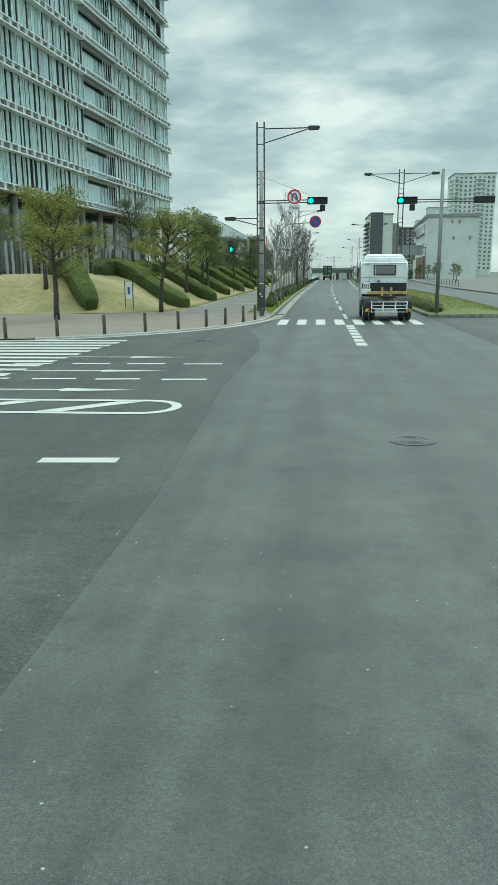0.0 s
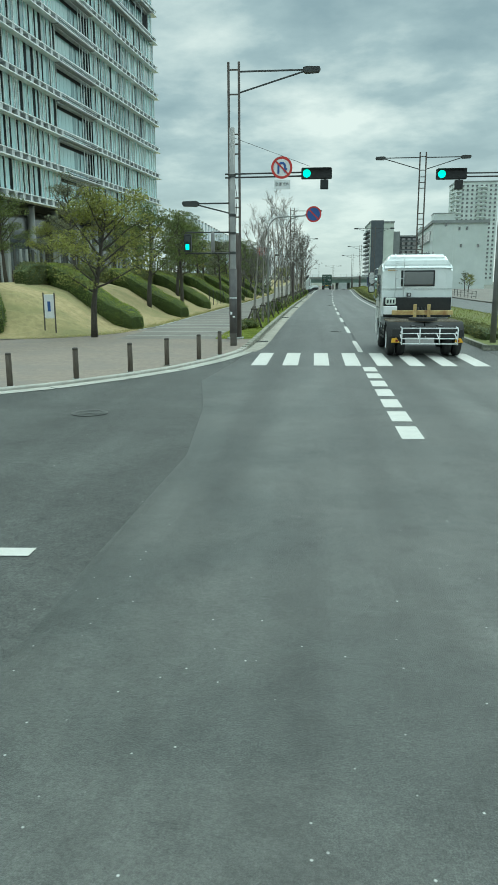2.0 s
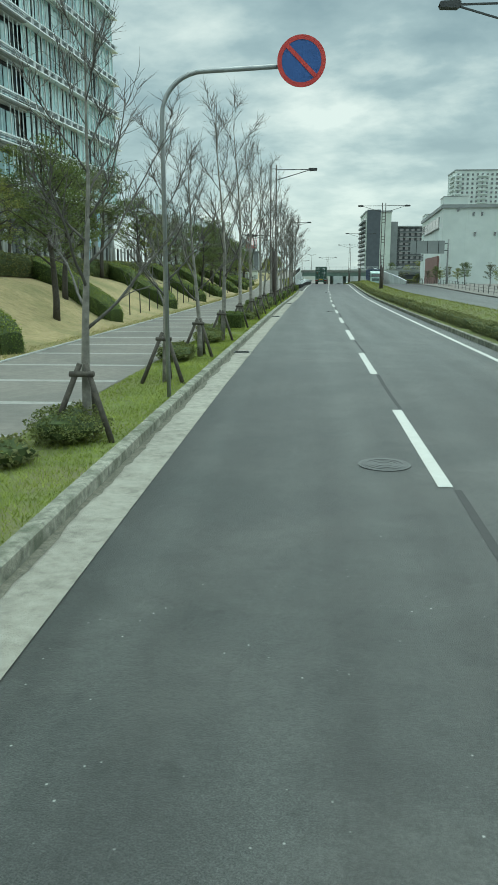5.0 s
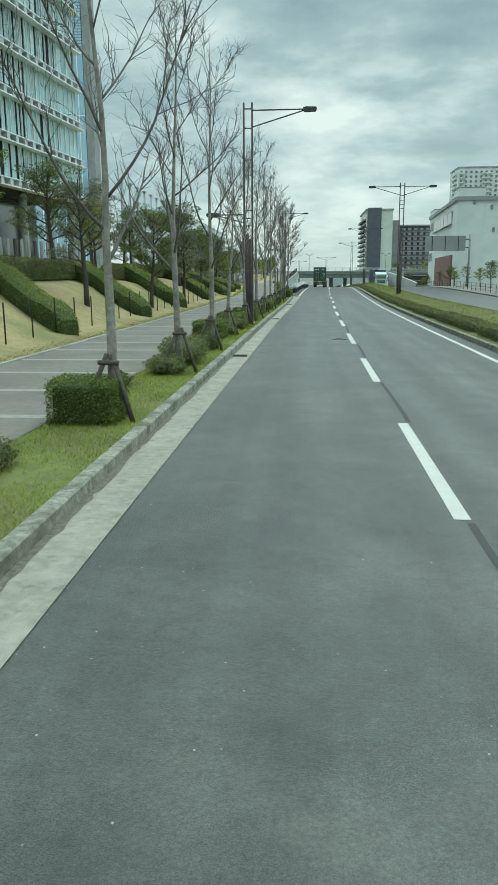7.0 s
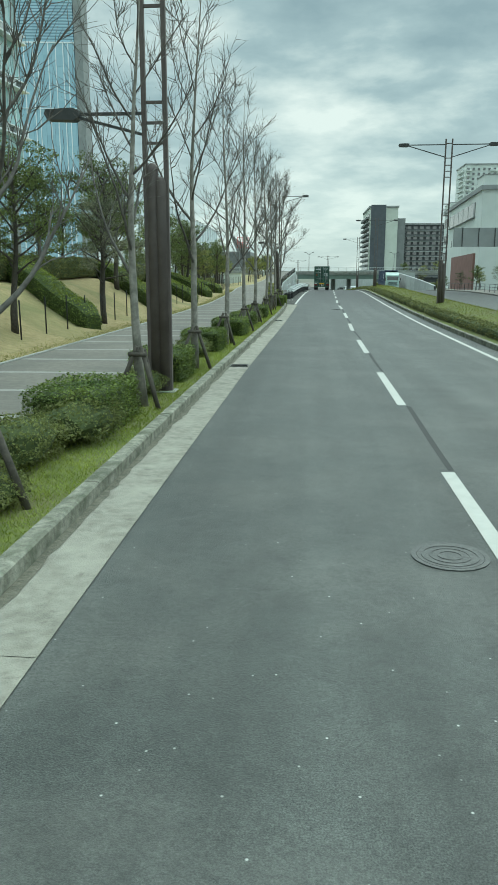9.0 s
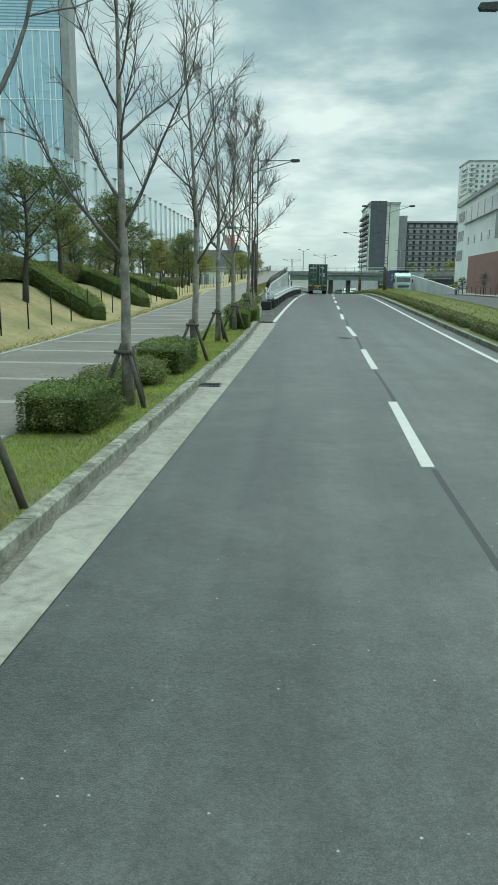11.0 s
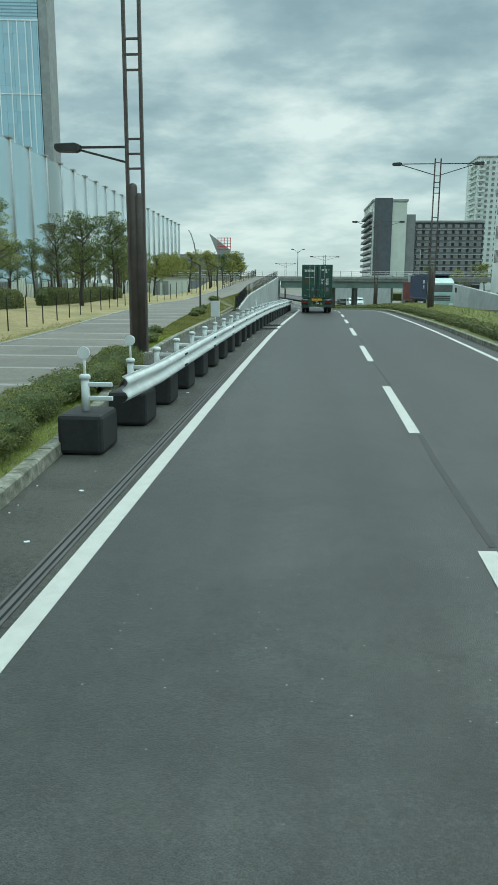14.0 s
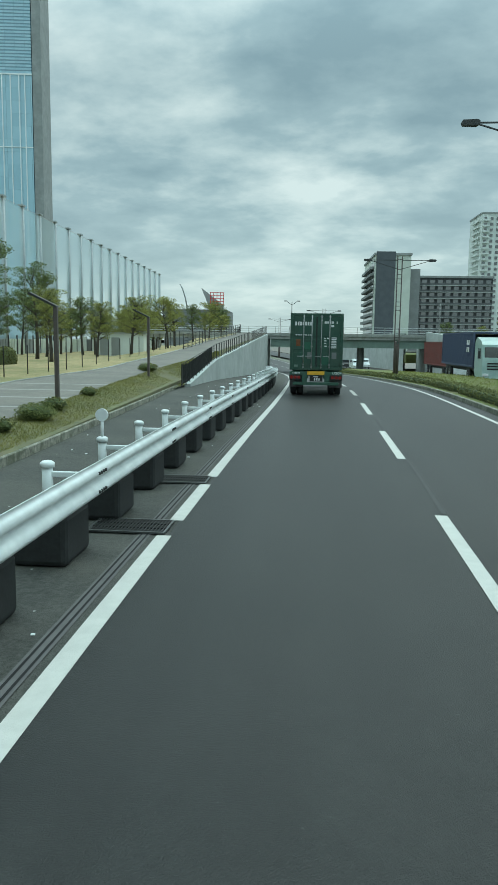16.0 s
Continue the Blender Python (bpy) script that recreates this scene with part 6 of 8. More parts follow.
# --- ball-stop nets of a practice ground
nets = thing("safety_net_fence", "tall pale poles carrying a thin blue-grey net", "net fence")
for k in range(28):
    y = 206 + 6.05 * k
    z0 = lawn_z(-34, y) - 0.3
    bm = bmesh.new()
    tube(bm, [(-32.0, y, z0), (-32.0, y, 18.5)], [0.34, 0.27], 8)
    box(bm, (-32.0, y, 18.5), (0.6, 1.1, 0.18))
    part("net_pole", bm, POLE_PALE, nets)
    if k < 27:
        bm = bmesh.new()
        q = [(-31.9, y, z0 + 1.5), (-31.9, y + 6.05, z0 + 1.5), (-31.9, y + 6.05, 18.2), (-31.9, y, 18.2)]
        bm.faces.new([bm.verts.new(v_) for v_ in q])
        part("net", bm, NET, nets, "fine blue-grey netting")
for z in (18.3, 13.6, 9.0):
    bm = bmesh.new()
    tube(bm, [(-31.95, 206, z), (-31.95, 206 + 6.05 * 27, z)], 0.03, 4)
    part("cable", bm, STEEL_GREY, nets)


# --- pale panel fence closing the practice ground
site = thing("site_fence", "pale ribbed panel fence behind the lawn trees", "fence")
random.seed(17)
for k in range(64):
    y = 197.0 + 2.5 * k
    h_ = random.choice((2.2, 2.4, 2.4, 2.8))
    bm = bmesh.new()
    box(bm, (-29.6, y + 1.2, 0.4 + h_ / 2), (0.06, 2.3, h_))
    for q in range(5):
        box(bm, (-29.55, y + 0.25 + 0.47 * q, 0.4 + h_ / 2), (0.07, 0.08, h_ - 0.1))
    part("panel", bm, random.choice((WALL_WHITE, PANEL_GREY, WALL_CREAM, WALL_GREY, WALL_WHITE)), site)
    bm = bmesh.new()
    box(bm, (-29.58, y, 1.7), (0.12, 0.1, 3.0))
    part("post", bm, STEEL_DARK, site)


# --- far buildings on the right
def block(name, label, x0, x1, y0, y1, h, mat, category="building"):
    t = thing(name, label, category)
    bm_ = bmesh.new()
    box(bm_, ((x0 + x1) / 2, (y0 + y1) / 2, h / 2), (x1 - x0, y1 - y0, h))
    part("wall", bm_, mat, t)
    bm_ = bmesh.new()
    box(bm_, ((x0 + x1) / 2, (y0 + y1) / 2, h + 0.4), (x1 - x0 + 0.8, y1 - y0 + 0.8, 0.8))
    part("roof", bm_, PANEL_GREY, t)
    return t


def balcony_front(t, x0, x1, y, h, floors, z0=3.0):
    """Storeys of recessed balconies on a face towards -y: dark parapets under pale slab edges."""
    fh = (h - z0) / floors
    for k in range(floors):
        z = z0 + fh * k
        bm_ = bmesh.new()
        box(bm_, ((x0 + x1) / 2, y - 0.72, z + 0.52), (x1 - x0, 0.12, 0.82))
        bal = part("balcony", bm_, PARAPET, t)
        bm_ = bmesh.new()
        box(bm_, ((x0 + x1) / 2, y - 0.5, z + 0.02), (x1 - x0 + 0.3, 0.9, 0.24))
        part("slab_edge", bm_, BALCONY, bal, "pale concrete slab edge")
        n_ = max(2, int((x1 - x0) / 3.1))
        w_ = (x1 - x0) / n_
        for i in range(n_):
            bm_ = bmesh.new()
            box(bm_, (x0 + w_ * (i + 0.5), y - 0.02, z + fh * 0.6), (w_ * 0.62, 0.08, fh * 0.6))
            part("window", bm_, GLASS_DARK, bal)
        for i in range(0, n_ + 1, 3):
            bm_ = bmesh.new()
            box(bm_, (x0 + w_ * i, y - 0.3, z + fh / 2), (0.16, 0.55, fh))
            part("divider", bm_, PARAPET, bal)


apt = block("apartment_tower", "cream and slate apartment block with side balconies", 31.0, 44.5, 480, 523, 36.0, WALL_CREAM, "apartment building")
bm = bmesh.new()
box(bm, (35.0, 479.8, 18.6), (7.2, 0.6, 37.4))
part("slate_panel", bm, WALL_SLATE, apt, "dark slate tile panel on the gable")
for k in range(12):
    z = 3 + 2.55 * k
    bm = bmesh.new()
    box(bm, (30.3, 502, z + 0.5), (1.4, 38, 0.95))
    bal = part("balcony", bm, WALL_GREY, apt)
    bm = bmesh.new()
    box(bm, (30.94, 502, z + 1.7), (0.2, 37, 1.35))
    part("window_band", bm, GLASS_DARK, bal)
bm = bmesh.new()
box(bm, (46.4, 486, 15.5), (3.8, 10, 31))
part("stair_tower", bm, WALL_GREY, apt)
slab_b = block("apartment_slab", "long grey apartment slab with continuous balconies", 48.3, 78, 490, 505, 28.5, WALL_DARK, "apartment building")
balcony_front(slab_b, 50.0, 78, 490, 28.0, 10)
bm = bmesh.new()
for k in range(10):
    disc(bm, (49.1, 489.6, 4.2 + 2.5 * k), 1.1, 0.5, "Y", 12, r_in=0.8)
part("spiral_stair", bm, WALL_GREY, slab_b, "grey spiral escape stair")
hi = block("white_tower_block", "tall white apartment tower with many small windows", 104, 135, 621, 650, 75, WALL_WHITE, "apartment building")
for k in range(23):
    z = 4 + 3.05 * k
    bm = bmesh.new()
    for i in range(9):
        wb = bmesh.new()
        box(wb, (105.8 + 3.4 * i, 620.9, z + 1.2), (1.5, 0.3, 1.5))
        part("window", wb, GLASS_DARK, hi)
    box(bm, (103.4, 632, z + 0.5), (1.3, 15, 1.0))
    part("balcony", bm, WALL_WHITE, hi)
    for x, w_ in ((106.2, 3.8), (123.0, 7.0)):
        bm = bmesh.new()
        box(bm, (x, 620.3, z + 0.3), (w_, 1.3, 0.9))
        part("balcony", bm, WALL_WHITE, hi)
# built square to its own axes from the far street corner, then turned to the bending road
mid = block("white_works_building", "white works building with a dark window strip", 0.0, 14.5, -55.6, -0.3, 18.0, WALL_WHITE, "building")
for nm, c_, sz in (("stair_tower", (2.8, -52.0, 10.3), (5.64, 7.3, 20.6)), ("far_wing", (4.0, -5.4, 10.0), (8.06, 10.9, 20.0))):
    bm = bmesh.new()
    box(bm, c_, sz, bevel=0.05)
    wing = part(nm, bm, WALL_WHITE, mid)
    bm = bmesh.new()
    box(bm, (c_[0], c_[1], sz[2] + 0.06), (sz[0] + 0.2, sz[1] + 0.2, 0.14))
    part("coping", bm, PANEL_GREY, wing)
bm = bmesh.new()
box(bm, (-0.06, -29.6, 15.2), (0.2, 36.8, 2.7))
strip = part("window_strip", bm, GLASS_DARK, mid, "dark ribbon window")
for i in range(6):
    bm = bmesh.new()
    box(bm, (-0.08, -47.0 + 7.0 * i, 15.2), (0.2, 0.5, 2.7))
    part("mullion", bm, PANEL_GREY, strip)
bm = bmesh.new()
box(bm, (-0.2, -29.6, 13.78), (0.5, 37.0, 0.14))
part("sill", bm, PANEL_GREY, strip)
for z in (15.6, 11.6, 7.6):
    for i in range(8):
        bm = bmesh.new()
        box(bm, (-0.06, -1.6 - 1.05 * i, z), (0.16, 0.5, 2.1))
        part("window", bm, GLASS_DARK, wing)
for i in range(5):
    bm = bmesh.new()
    box(bm, (-0.03, -16.0 - 7.4 * i, 10.2), (0.16, 1.4, 1.5))
    part("window", bm, GLASS_DARK, mid)
for x, z in ((3.4, 17.6), (7.0, 16.6), (9.0, 16.6), (12.2, 12.0), (7.6, 12.0)):
    bm = bmesh.new()
    box(bm, (x, -55.68, z), (0.5, 0.16, 0.9))
    part("window", bm, GLASS_DARK, mid)
bm = bmesh.new()
box(bm, (-0.2, -36.0, 3.5), (0.5, 31, 7.0))
part("brick_base", bm, BRICK, mid, "brown tiled base")
mid.matrix_world = pose(34.4, 298.6, 0.0, rz=-3.5)

# direction board seen from behind
brd = thing("direction_board", "grey back of a large overhead direction board", "road sign")
bm = bmesh.new()
box(bm, (20.6, 198.0, 7.4), (6.2, 0.12, 2.3), bevel=0.02)
part("board", bm, PANEL_GREY, brd)
for z in (6.8, 8.0):
    bm = bmesh.new()
    box(bm, (21.2, 198.15, z), (6.6, 0.12, 0.14))
    part("beam", bm, STEEL_DARK, brd)
for x in (18.6, 20.6, 22.6):
    bm = bmesh.new()
    box(bm, (x, 197.9, 7.4), (0.1, 0.1, 2.3))
    part("stiffener", bm, STEEL_DARK, brd)
bm = bmesh.new()
tube(bm, [(24.4, 198.2, -0.2), (24.4, 198.2, 8.8)], 0.16, 10)
part("pole", bm, POLE_GREY, brd)

# --- overpass
br = thing("overpass", "pale green girder bridge with white parapet rails", "bridge")
YB = 300.0
bm = bmesh.new()
box(bm, (10.5, YB + 5, 3.55), (66, 10, 0.5))
part("deck", bm, CONCRETE, br)
for dy in (0.3, 3.4, 6.6, 9.7):
    bm = bmesh.new()
    box(bm, (9.0, YB + dy, 2.8), (23.4, 0.12, 1.3))
    box(bm, (9.0, YB + dy, 2.16), (23.4, 0.4, 0.07))
    for k in range(10):
        box(bm, (-2.2 + 2.5 * k, YB + dy, 2.8), (0.05, 0.3, 1.2))
    part("girder", bm, BRIDGE_GREEN, br)
bm = bmesh.new()
box(bm, (10.5, YB + 0.0, 3.95), (66, 0.3, 0.4))
part("kerb_beam", bm, CONCRETE, br)
for k in range(34):
    bm = bmesh.new()
    box(bm, (-22 + 2.0 * k, YB + 0.05, 4.6), (0.08, 0.08, 1.0))
    part("rail_post", bm, STEEL_GREY, br)
for z in (4.4, 4.75, 5.08):
    bm = bmesh.new()
    box(bm, (10.5, YB + 0.05, z), (66, 0.06, 0.06))
    part("rail", bm, RAIL_WHITE, br)
for x in (6.9, 11.0):
    bm = bmesh.new()
    tube(bm, [(x, YB + 5, gz(305) - 0.3), (x, YB + 5, 2.6)], 0.55, 16)
    part("pier", bm, RETAIN, br)
bm = bmesh.new()
box(bm, (24.2, YB + 5.5, 0.6), (7.0, 13, 6.4))
part("abutment", bm, RETAIN, br, "pale stained concrete abutment")
bm = bmesh.new()
box(bm, (-7.6, YB + 6, 0.6), (9.0, 13, 6.2))
part("abutment", bm, RETAIN, br, "pale stained concrete abutment")
# lamp post on the bridge
bl = thing("bridge_lamp", "slim twin-headed lamp post on the bridge", "street lamp", "bridge lamps")
bm = bmesh.new()
tube(bm, [(0, 0, 0), (0, 0, 5.2)], [0.09, 0.06], 8)
part("pole", bm, POLE_GREY, bl)
for w_ in (-1, 1):
    bm = bmesh.new()
    tube(bm, [(0, 0, 4.7), (w_ * 0.8, 0, 5.3)], 0.04, 6)
    box(bm, (w_ * 1.0, 0, 5.34), (0.55, 0.22, 0.12), bevel=0.02)
    part("lamp_arm", bm, STEEL_DARK, bl)
bl.matrix_world = Matrix.Translation((0.3, YB + 6, 3.8))
copy_thing(bl, Matrix.Translation((23.0, YB + 6, 3.8)))

# --- retaining wall with railing on the left of the underpass
rw = thing("retaining_wall", "pale stained concrete retaining wall", "retaining wall", kind="structure")
WX = [(230, -4.9), (245, -5.0), (300, -3.1), (345, -7.7), (390, -14.5)]
WT = [(230, 0.55), (245, 1.5), (300, 4.0), (390, 3.8)]
for k in range(14 + 15):
    y0, y1 = 230 + 5.0 * k, 230 + 5.0 * k + 4.97
    if 298 < y0 < 313:
        continue
    bm = bmesh.new()
    v_ = []
    for y in (y0, y1):
        x = lerp(y, WX)
        v_.append([bm.verts.new((x + dx, y, z)) for dx, z in ((0, gz(y) - 0.5), (0, lerp(y, WT)), (-0.35, lerp(y, WT)), (-0.35, gz(y) - 0.5))])
    a, b = v_
    for i in range(4):
        bm.faces.new((a[i], a[(i + 1) % 4], b[(i + 1) % 4], b[i]))
    bm.faces.new(a[::-1])
    bm.faces.new(b)
    part("wall_panel", bm, RETAIN, rw)
rail = thing("path_railing", "dark steel railing above the retaining wall", "railing")
y = 228.0
while y < 300:
    x, z = lerp(y, WX) - 0.18, lerp(y, WT)
    bm = bmesh.new()
    box(bm, (x, y, z + 0.55), (0.06, 0.06, 1.2))
    part("post", bm, BLACK, rail)
    y += 1.5
bm = bmesh.new()
for v in np.arange(228.2, 243.0, 0.16):
    box(bm, (lerp(v, WX) - 0.18, v, lerp(v, WT) + 0.6), (0.022, 0.022, 1.0))
part("baluster_rest", bm, BLACK, rail)["kind"] = "stuff"
for dz in (0.15, 1.12):
    bm = bmesh.new()
    pts_ = [(lerp(v, WX) - 0.18, v, lerp(v, WT) + dz) for v in (228, 245, 270, 299)]
    tube(bm, pts_, 0.022, 5)
    part("rail", bm, BLACK, rail)
bm = bmesh.new()
for y0 in list(range(236, 300, 8)) + list(range(314, 385, 8)):
    y1 = y0 + 7.95
    for f_ in (0,):
        x0, x1 = cx(y0) + 18.0, cx(y1) + 18.0
        z0, z1 = lerp(y0, [(232, 0.9), (300, 4.6)]), lerp(y1, [(232, 0.9), (300, 4.6)])
        q0 = [bm.verts.new(v) for v in ((x0, y0, gz(y0) - 0.3), (x0, y0, z0), (x0 + 0.35, y0, z0), (x0 + 0.35, y0, gz(y0) - 0.3))]
        q1 = [bm.verts.new(v) for v in ((x1, y1, gz(y1) - 0.3), (x1, y1, z1), (x1 + 0.35, y1, z1), (x1 + 0.35, y1, gz(y1) - 0.3))]
        for i in range(4):
            bm.faces.new((q0[i], q0[(i + 1) % 4], q1[(i + 1) % 4], q1[i]))
solo("retaining_wall_opposite", bm, RETAIN, "pale retaining wall across the road", "retaining wall", kind="structure")

# --- shed by the footpath, far hall and red lattice sign
shed = thing("site_cabin", "small white site cabin beside the footpath", "shed")
bm = bmesh.new()
box(bm, (0, 0, 1.2), (5.0, 2.4, 2.4), bevel=0.03)
part("body", bm, WALL_WHITE, shed)
bm = bmesh.new()
box(bm, (0, 0, 2.46), (5.3, 2.7, 0.12))
part("roof", bm, PANEL_GREY, shed)
for x in (-1.7, -0.5):
    bm = bmesh.new()
    box(bm, (x, -1.22, 1.05), (0.85, 0.06, 1.9))
    part("door", bm, PANEL_GREY, shed)
shed.matrix_world = Matrix.Translation((-17.5, 268.0, lawn_z(-17.5 - cx(268), 268)))
hall = thing("sports_hall", "distant low hall with green roof and slanted mast", "building")
bm = bmesh.new()
box(bm, (-50, 590, 9.2), (32, 40, 18.4))
part("body", bm, WALL_GREY, hall)
bm = bmesh.new()
prism(bm, [(-46.4, 28.9), (-35.4, 20.6), (-35.6, 18.2), (-42.0, 18.2)], 5, Matrix.Translation((0, 568, 0)))
part("canopy", bm, PANEL_GREY, hall)
bm = bmesh.new()
tube(bm, [(-54.3, 572, 18), (-55.4, 572, 24), (-57.0, 572, 29), (-58.2, 572, 31.2)], 0.35, 8)
part("mast", bm, STEEL_GREY, hall)
lat = thing("lattice_sign", "open red steel lattice sign frame", "sign")
for i in range(5):
    bm = bmesh.new()
    box(bm, (-41.2 + 1.65 * i, 560, 23.4), (0.26, 0.5, 6.2))
    part("upright", bm, SIGN_RED, lat)
for k in range(5):
    bm = bmesh.new()
    box(bm, (-37.9, 560, 20.5 + 1.44 * k), (7.0, 0.54, 0.26))
    part("rail", bm, SIGN_RED, lat)
for x in (-40, -36.5):
    bm = bmesh.new()
    box(bm, (x, 562.5, 10.5), (0.4, 0.4, 21))
    part("leg", bm, STEEL_GREY, lat)

# banked ground between the footpath and the wall head
bm = bmesh.new()
rows_ = []
y = 226.0
while y <= 300:
    a, b = cx(y) + pave_r(y), lerp(y, WX) - 0.3
    za, zb = gz(y) + pave_dz(y), max(lerp(y, WT) - 0.06, gz(y) + 0.1)
    rows_.append([bm.verts.new((a + (b - a) * u, y, za + (zb - za) * u + (0.01 if 0 < u < 1 else 0))) for u in (0, 0.33, 0.66, 1)])
    y += 3.7
for a, b in zip(rows_, rows_[1:]):
    for k in range(3):
        bm.faces.new((a[k], a[k + 1], b[k + 1], b[k]))
solo("embankment", bm, BANK, "grassy bank above the retaining wall", "embankment", kind="structure")
for i, (x, y, z, v) in enumerate(((33, 322, 2.5, 4), (38, 318, 2.5, 0), (44, 326, 2.5, 4), (29, 330, 2.5, 1), (52, 322, 2.5, 3))):
    m = Matrix.Translation((x, y, z - 1.5)) @ Matrix.Rotation(i * 1.3, 4, "Z") @ Matrix.Scale(0.95, 4)
    copy_thing(ev[v], m).matrix_world = m
for i in range(19):
    y = 296 + 6.3 * i
    s = -24 - 10 * ((i * 0.618) % 1)
    m = Matrix.Translation((cx(y) + s, y, lawn_z(s, y) - 0.06)) @ Matrix.Rotation(i * 1.7, 4, "Z") @ Matrix.Scale(1.0 + 0.25 * ((i * 0.37) % 1), 4)
    copy_thing(ev[(0, 4, 0, 4, 1)[i % 5]], m).matrix_world = m
bm = bmesh.new()
box(bm, (36, 322, 0.4), (34, 20, 1.4))
solo("raised_bed", bm, SOIL, "raised planted ground beside the bridge", "planting bed", kind="structure")


def bank_place():
    y_ = random.uniform(190, 250)
    a_, b_ = cx(y_) + pave_r(y_), (lerp(y_, WX) - 0.3) if y_ > 228 else cx(y_) + kerb_s(y_) - 0.2
    u_ = random.random()
    if y_ < 228:
        s_ = a_ + (b_ - a_) * u_ - cx(y_)
        return (cx(y_) + s_, y_, gz(y_) + verge_z(s_, y_) - 0.01)
    za, zb = gz(y_) + pave_dz(y_), max(lerp(y_, WT) - 0.06, gz(y_) + 0.1)
    return (a_ + (b_ - a_) * u_, y_, za + (zb - za) * u_)


random.seed(5)
blades("bank_grass", 70000, bank_place, GRASS_BANK, 0.02, 0.09, 0.009, "rough olive grass on the bank")

# scraps blown along the closed strip
bm = bmesh.new()
for k in range(70):
    y_ = random.uniform(164, 232)
    s_ = random.uniform(kerb_s(y_) + 0.15, -4.7) if random.random() < 0.8 else random.uniform(-4.3, -3.9)
    w_ = random.uniform(0.012, 0.045)
    box(bm, (0, 0, 0.004), (w_, w_ * random.uniform(0.5, 1.6), 0.008), m=at(s_, y_, -0.004, random.uniform(0, 3)))
solo("litter", bm, SIGN_WHITE, "small pale scraps lying along the strip", "litter", kind="stuff")

# small trees and a dark mesh fence beside the far footpath
random.seed(44)
for i in range(24):
    y = 208 + 5.3 * i
    s = -26 - 7 * ((i * 0.618) % 1)
    m = Matrix.Translation((cx(y) + s, y, lawn_z(s, y) - 0.06)) @ Matrix.Rotation(i * 1.7, 4, "Z") @ Matrix.Scale(random.uniform(0.8, 1.0), 4)
    copy_thing(ev[(1, 2, 4, 3, 1)[i % 5]], m).matrix_world = m
for i in range(16):
    y = 246 + 8.6 * i
    s = pave_l(y) - random.uniform(1.6, 3.6)
    m = Matrix.Translation((cx(y) + s, y, lawn_z(s, y) - 0.06)) @ Matrix.Rotation(i * 1.1, 4, "Z") @ Matrix.Scale(random.uniform(0.62, 0.85), 4)
    copy_thing(ev[(4, 0, 4, 1)[i % 4]], m).matrix_world = m
pf = thing("path_fence", "dark mesh fence along the rising footpath", "fence")
for i in range(40):
    y = 252 + 2.4 * i
    bm = bmesh.new()
    p0 = Vector((cx(y) + pave_l(y) + 0.15, y, gz(y) + pave_dz(y)))
    tube(bm, [p0, p0 + Vector((0, 0, 1.3))], 0.03, 6)
    part("post", bm, BLACK, pf)
for dz in (0.2, 0.45, 0.7, 0.95, 1.25):
    bm = bmesh.new()
    tube(bm, [(cx(y) + pave_l(y) + 0.15, y, gz(y) + pave_dz(y) + dz) for y in np.arange(252, 347, 4.8)], 0.025, 5)
    part("rail", bm, BLACK, pf)

# far side of the opposite carriageway: fence and small trees
of = thing("roadside_fence", "dark post and rail fence beyond the opposite carriageway", "fence")
for i in range(56):
    bm = bmesh.new()
    m = at(18.8, 130 + 2.9 * i, 0.12)
    box(bm, (0, 0, 0.5), (0.06, 0.06, 1.0), m=m)
    part("post", bm, STEEL_DARK, of)
for dz in (0.25, 0.6, 0.95):
    bm = bmesh.new()
    tube(bm, [at(18.8, 130 + 2.9 * i, 0.12 + dz).translation for i in range(56)], 0.022, 5)
    part("rail", bm, STEEL_DARK, of)
random.seed(61)
for i in range(11):
    y = 168 + 11.5 * i
    m = at(22.5 + random.uniform(0, 4), y, 0.08, i * 1.3) @ Matrix.Scale(random.uniform(0.5, 0.7), 4)
    copy_thing(ev[(4, 3, 1)[i % 3]], m).matrix_world = m

# ---------------------------------------------------------------- vehicles
def wheel(parent, x, y, r, w_, side_, chrome=True):
    """A truck wheel with its axle along x; side_ tells which way the rim faces."""
    bm_ = bmesh.new()
    prof_ = [(0.0, r * 0.56), (w_ * 0.06, r * 0.9), (w_ * 0.2, r), (w_ * 0.8, r), (w_ * 0.94, r * 0.9), (w_, r * 0.56)]
    seg = 30
    rings = []
    for a, rr in prof_:
        rings.append([bm_.verts.new((x + side_ * (a - w_), y + rr * math.cos(2 * math.pi * k / seg), r + rr * math.sin(2 * math.pi * k / seg))) for k in range(seg)])
    for p_, q in zip(rings, rings[1:]):
        for k in range(seg):
            f_ = bm_.faces.new((p_[k], p_[(k + 1) % seg], q[(k + 1) % seg], q[k]))
            f_.smooth = True
    wh = part("wheel", bm_, RUBBER, parent, "black road tyre")
    bm_ = bmesh.new()
    disc(bm_, (x - side_ * 0.03, y, r), r * 0.57, 0.05, "X", 26, r_in=r * 0.46)
    disc(bm_, (x - side_ * w_ * 0.45, y, r), r * 0.47, 0.04, "X", 26)
    disc(bm_, (x - side_ * w_ * 0.3, y, r), r * 0.2, w_ * 0.34, "X", 16)
    part("rim", bm_, ALLOY if chrome else STEEL_GREY, wh)
    bm_ = bmesh.new()
    for k in range(8):
        a = 2 * math.pi * k / 8
        disc(bm_, (x - side_ * (w_ * 0.40), y + r * 0.3 * math.cos(a), r + r * 0.3 * math.sin(a)), 0.02, 0.05, "X", 6)
    part("wheel_nuts", bm_, IRON, wh)["kind"] = "stuff"
    return wh


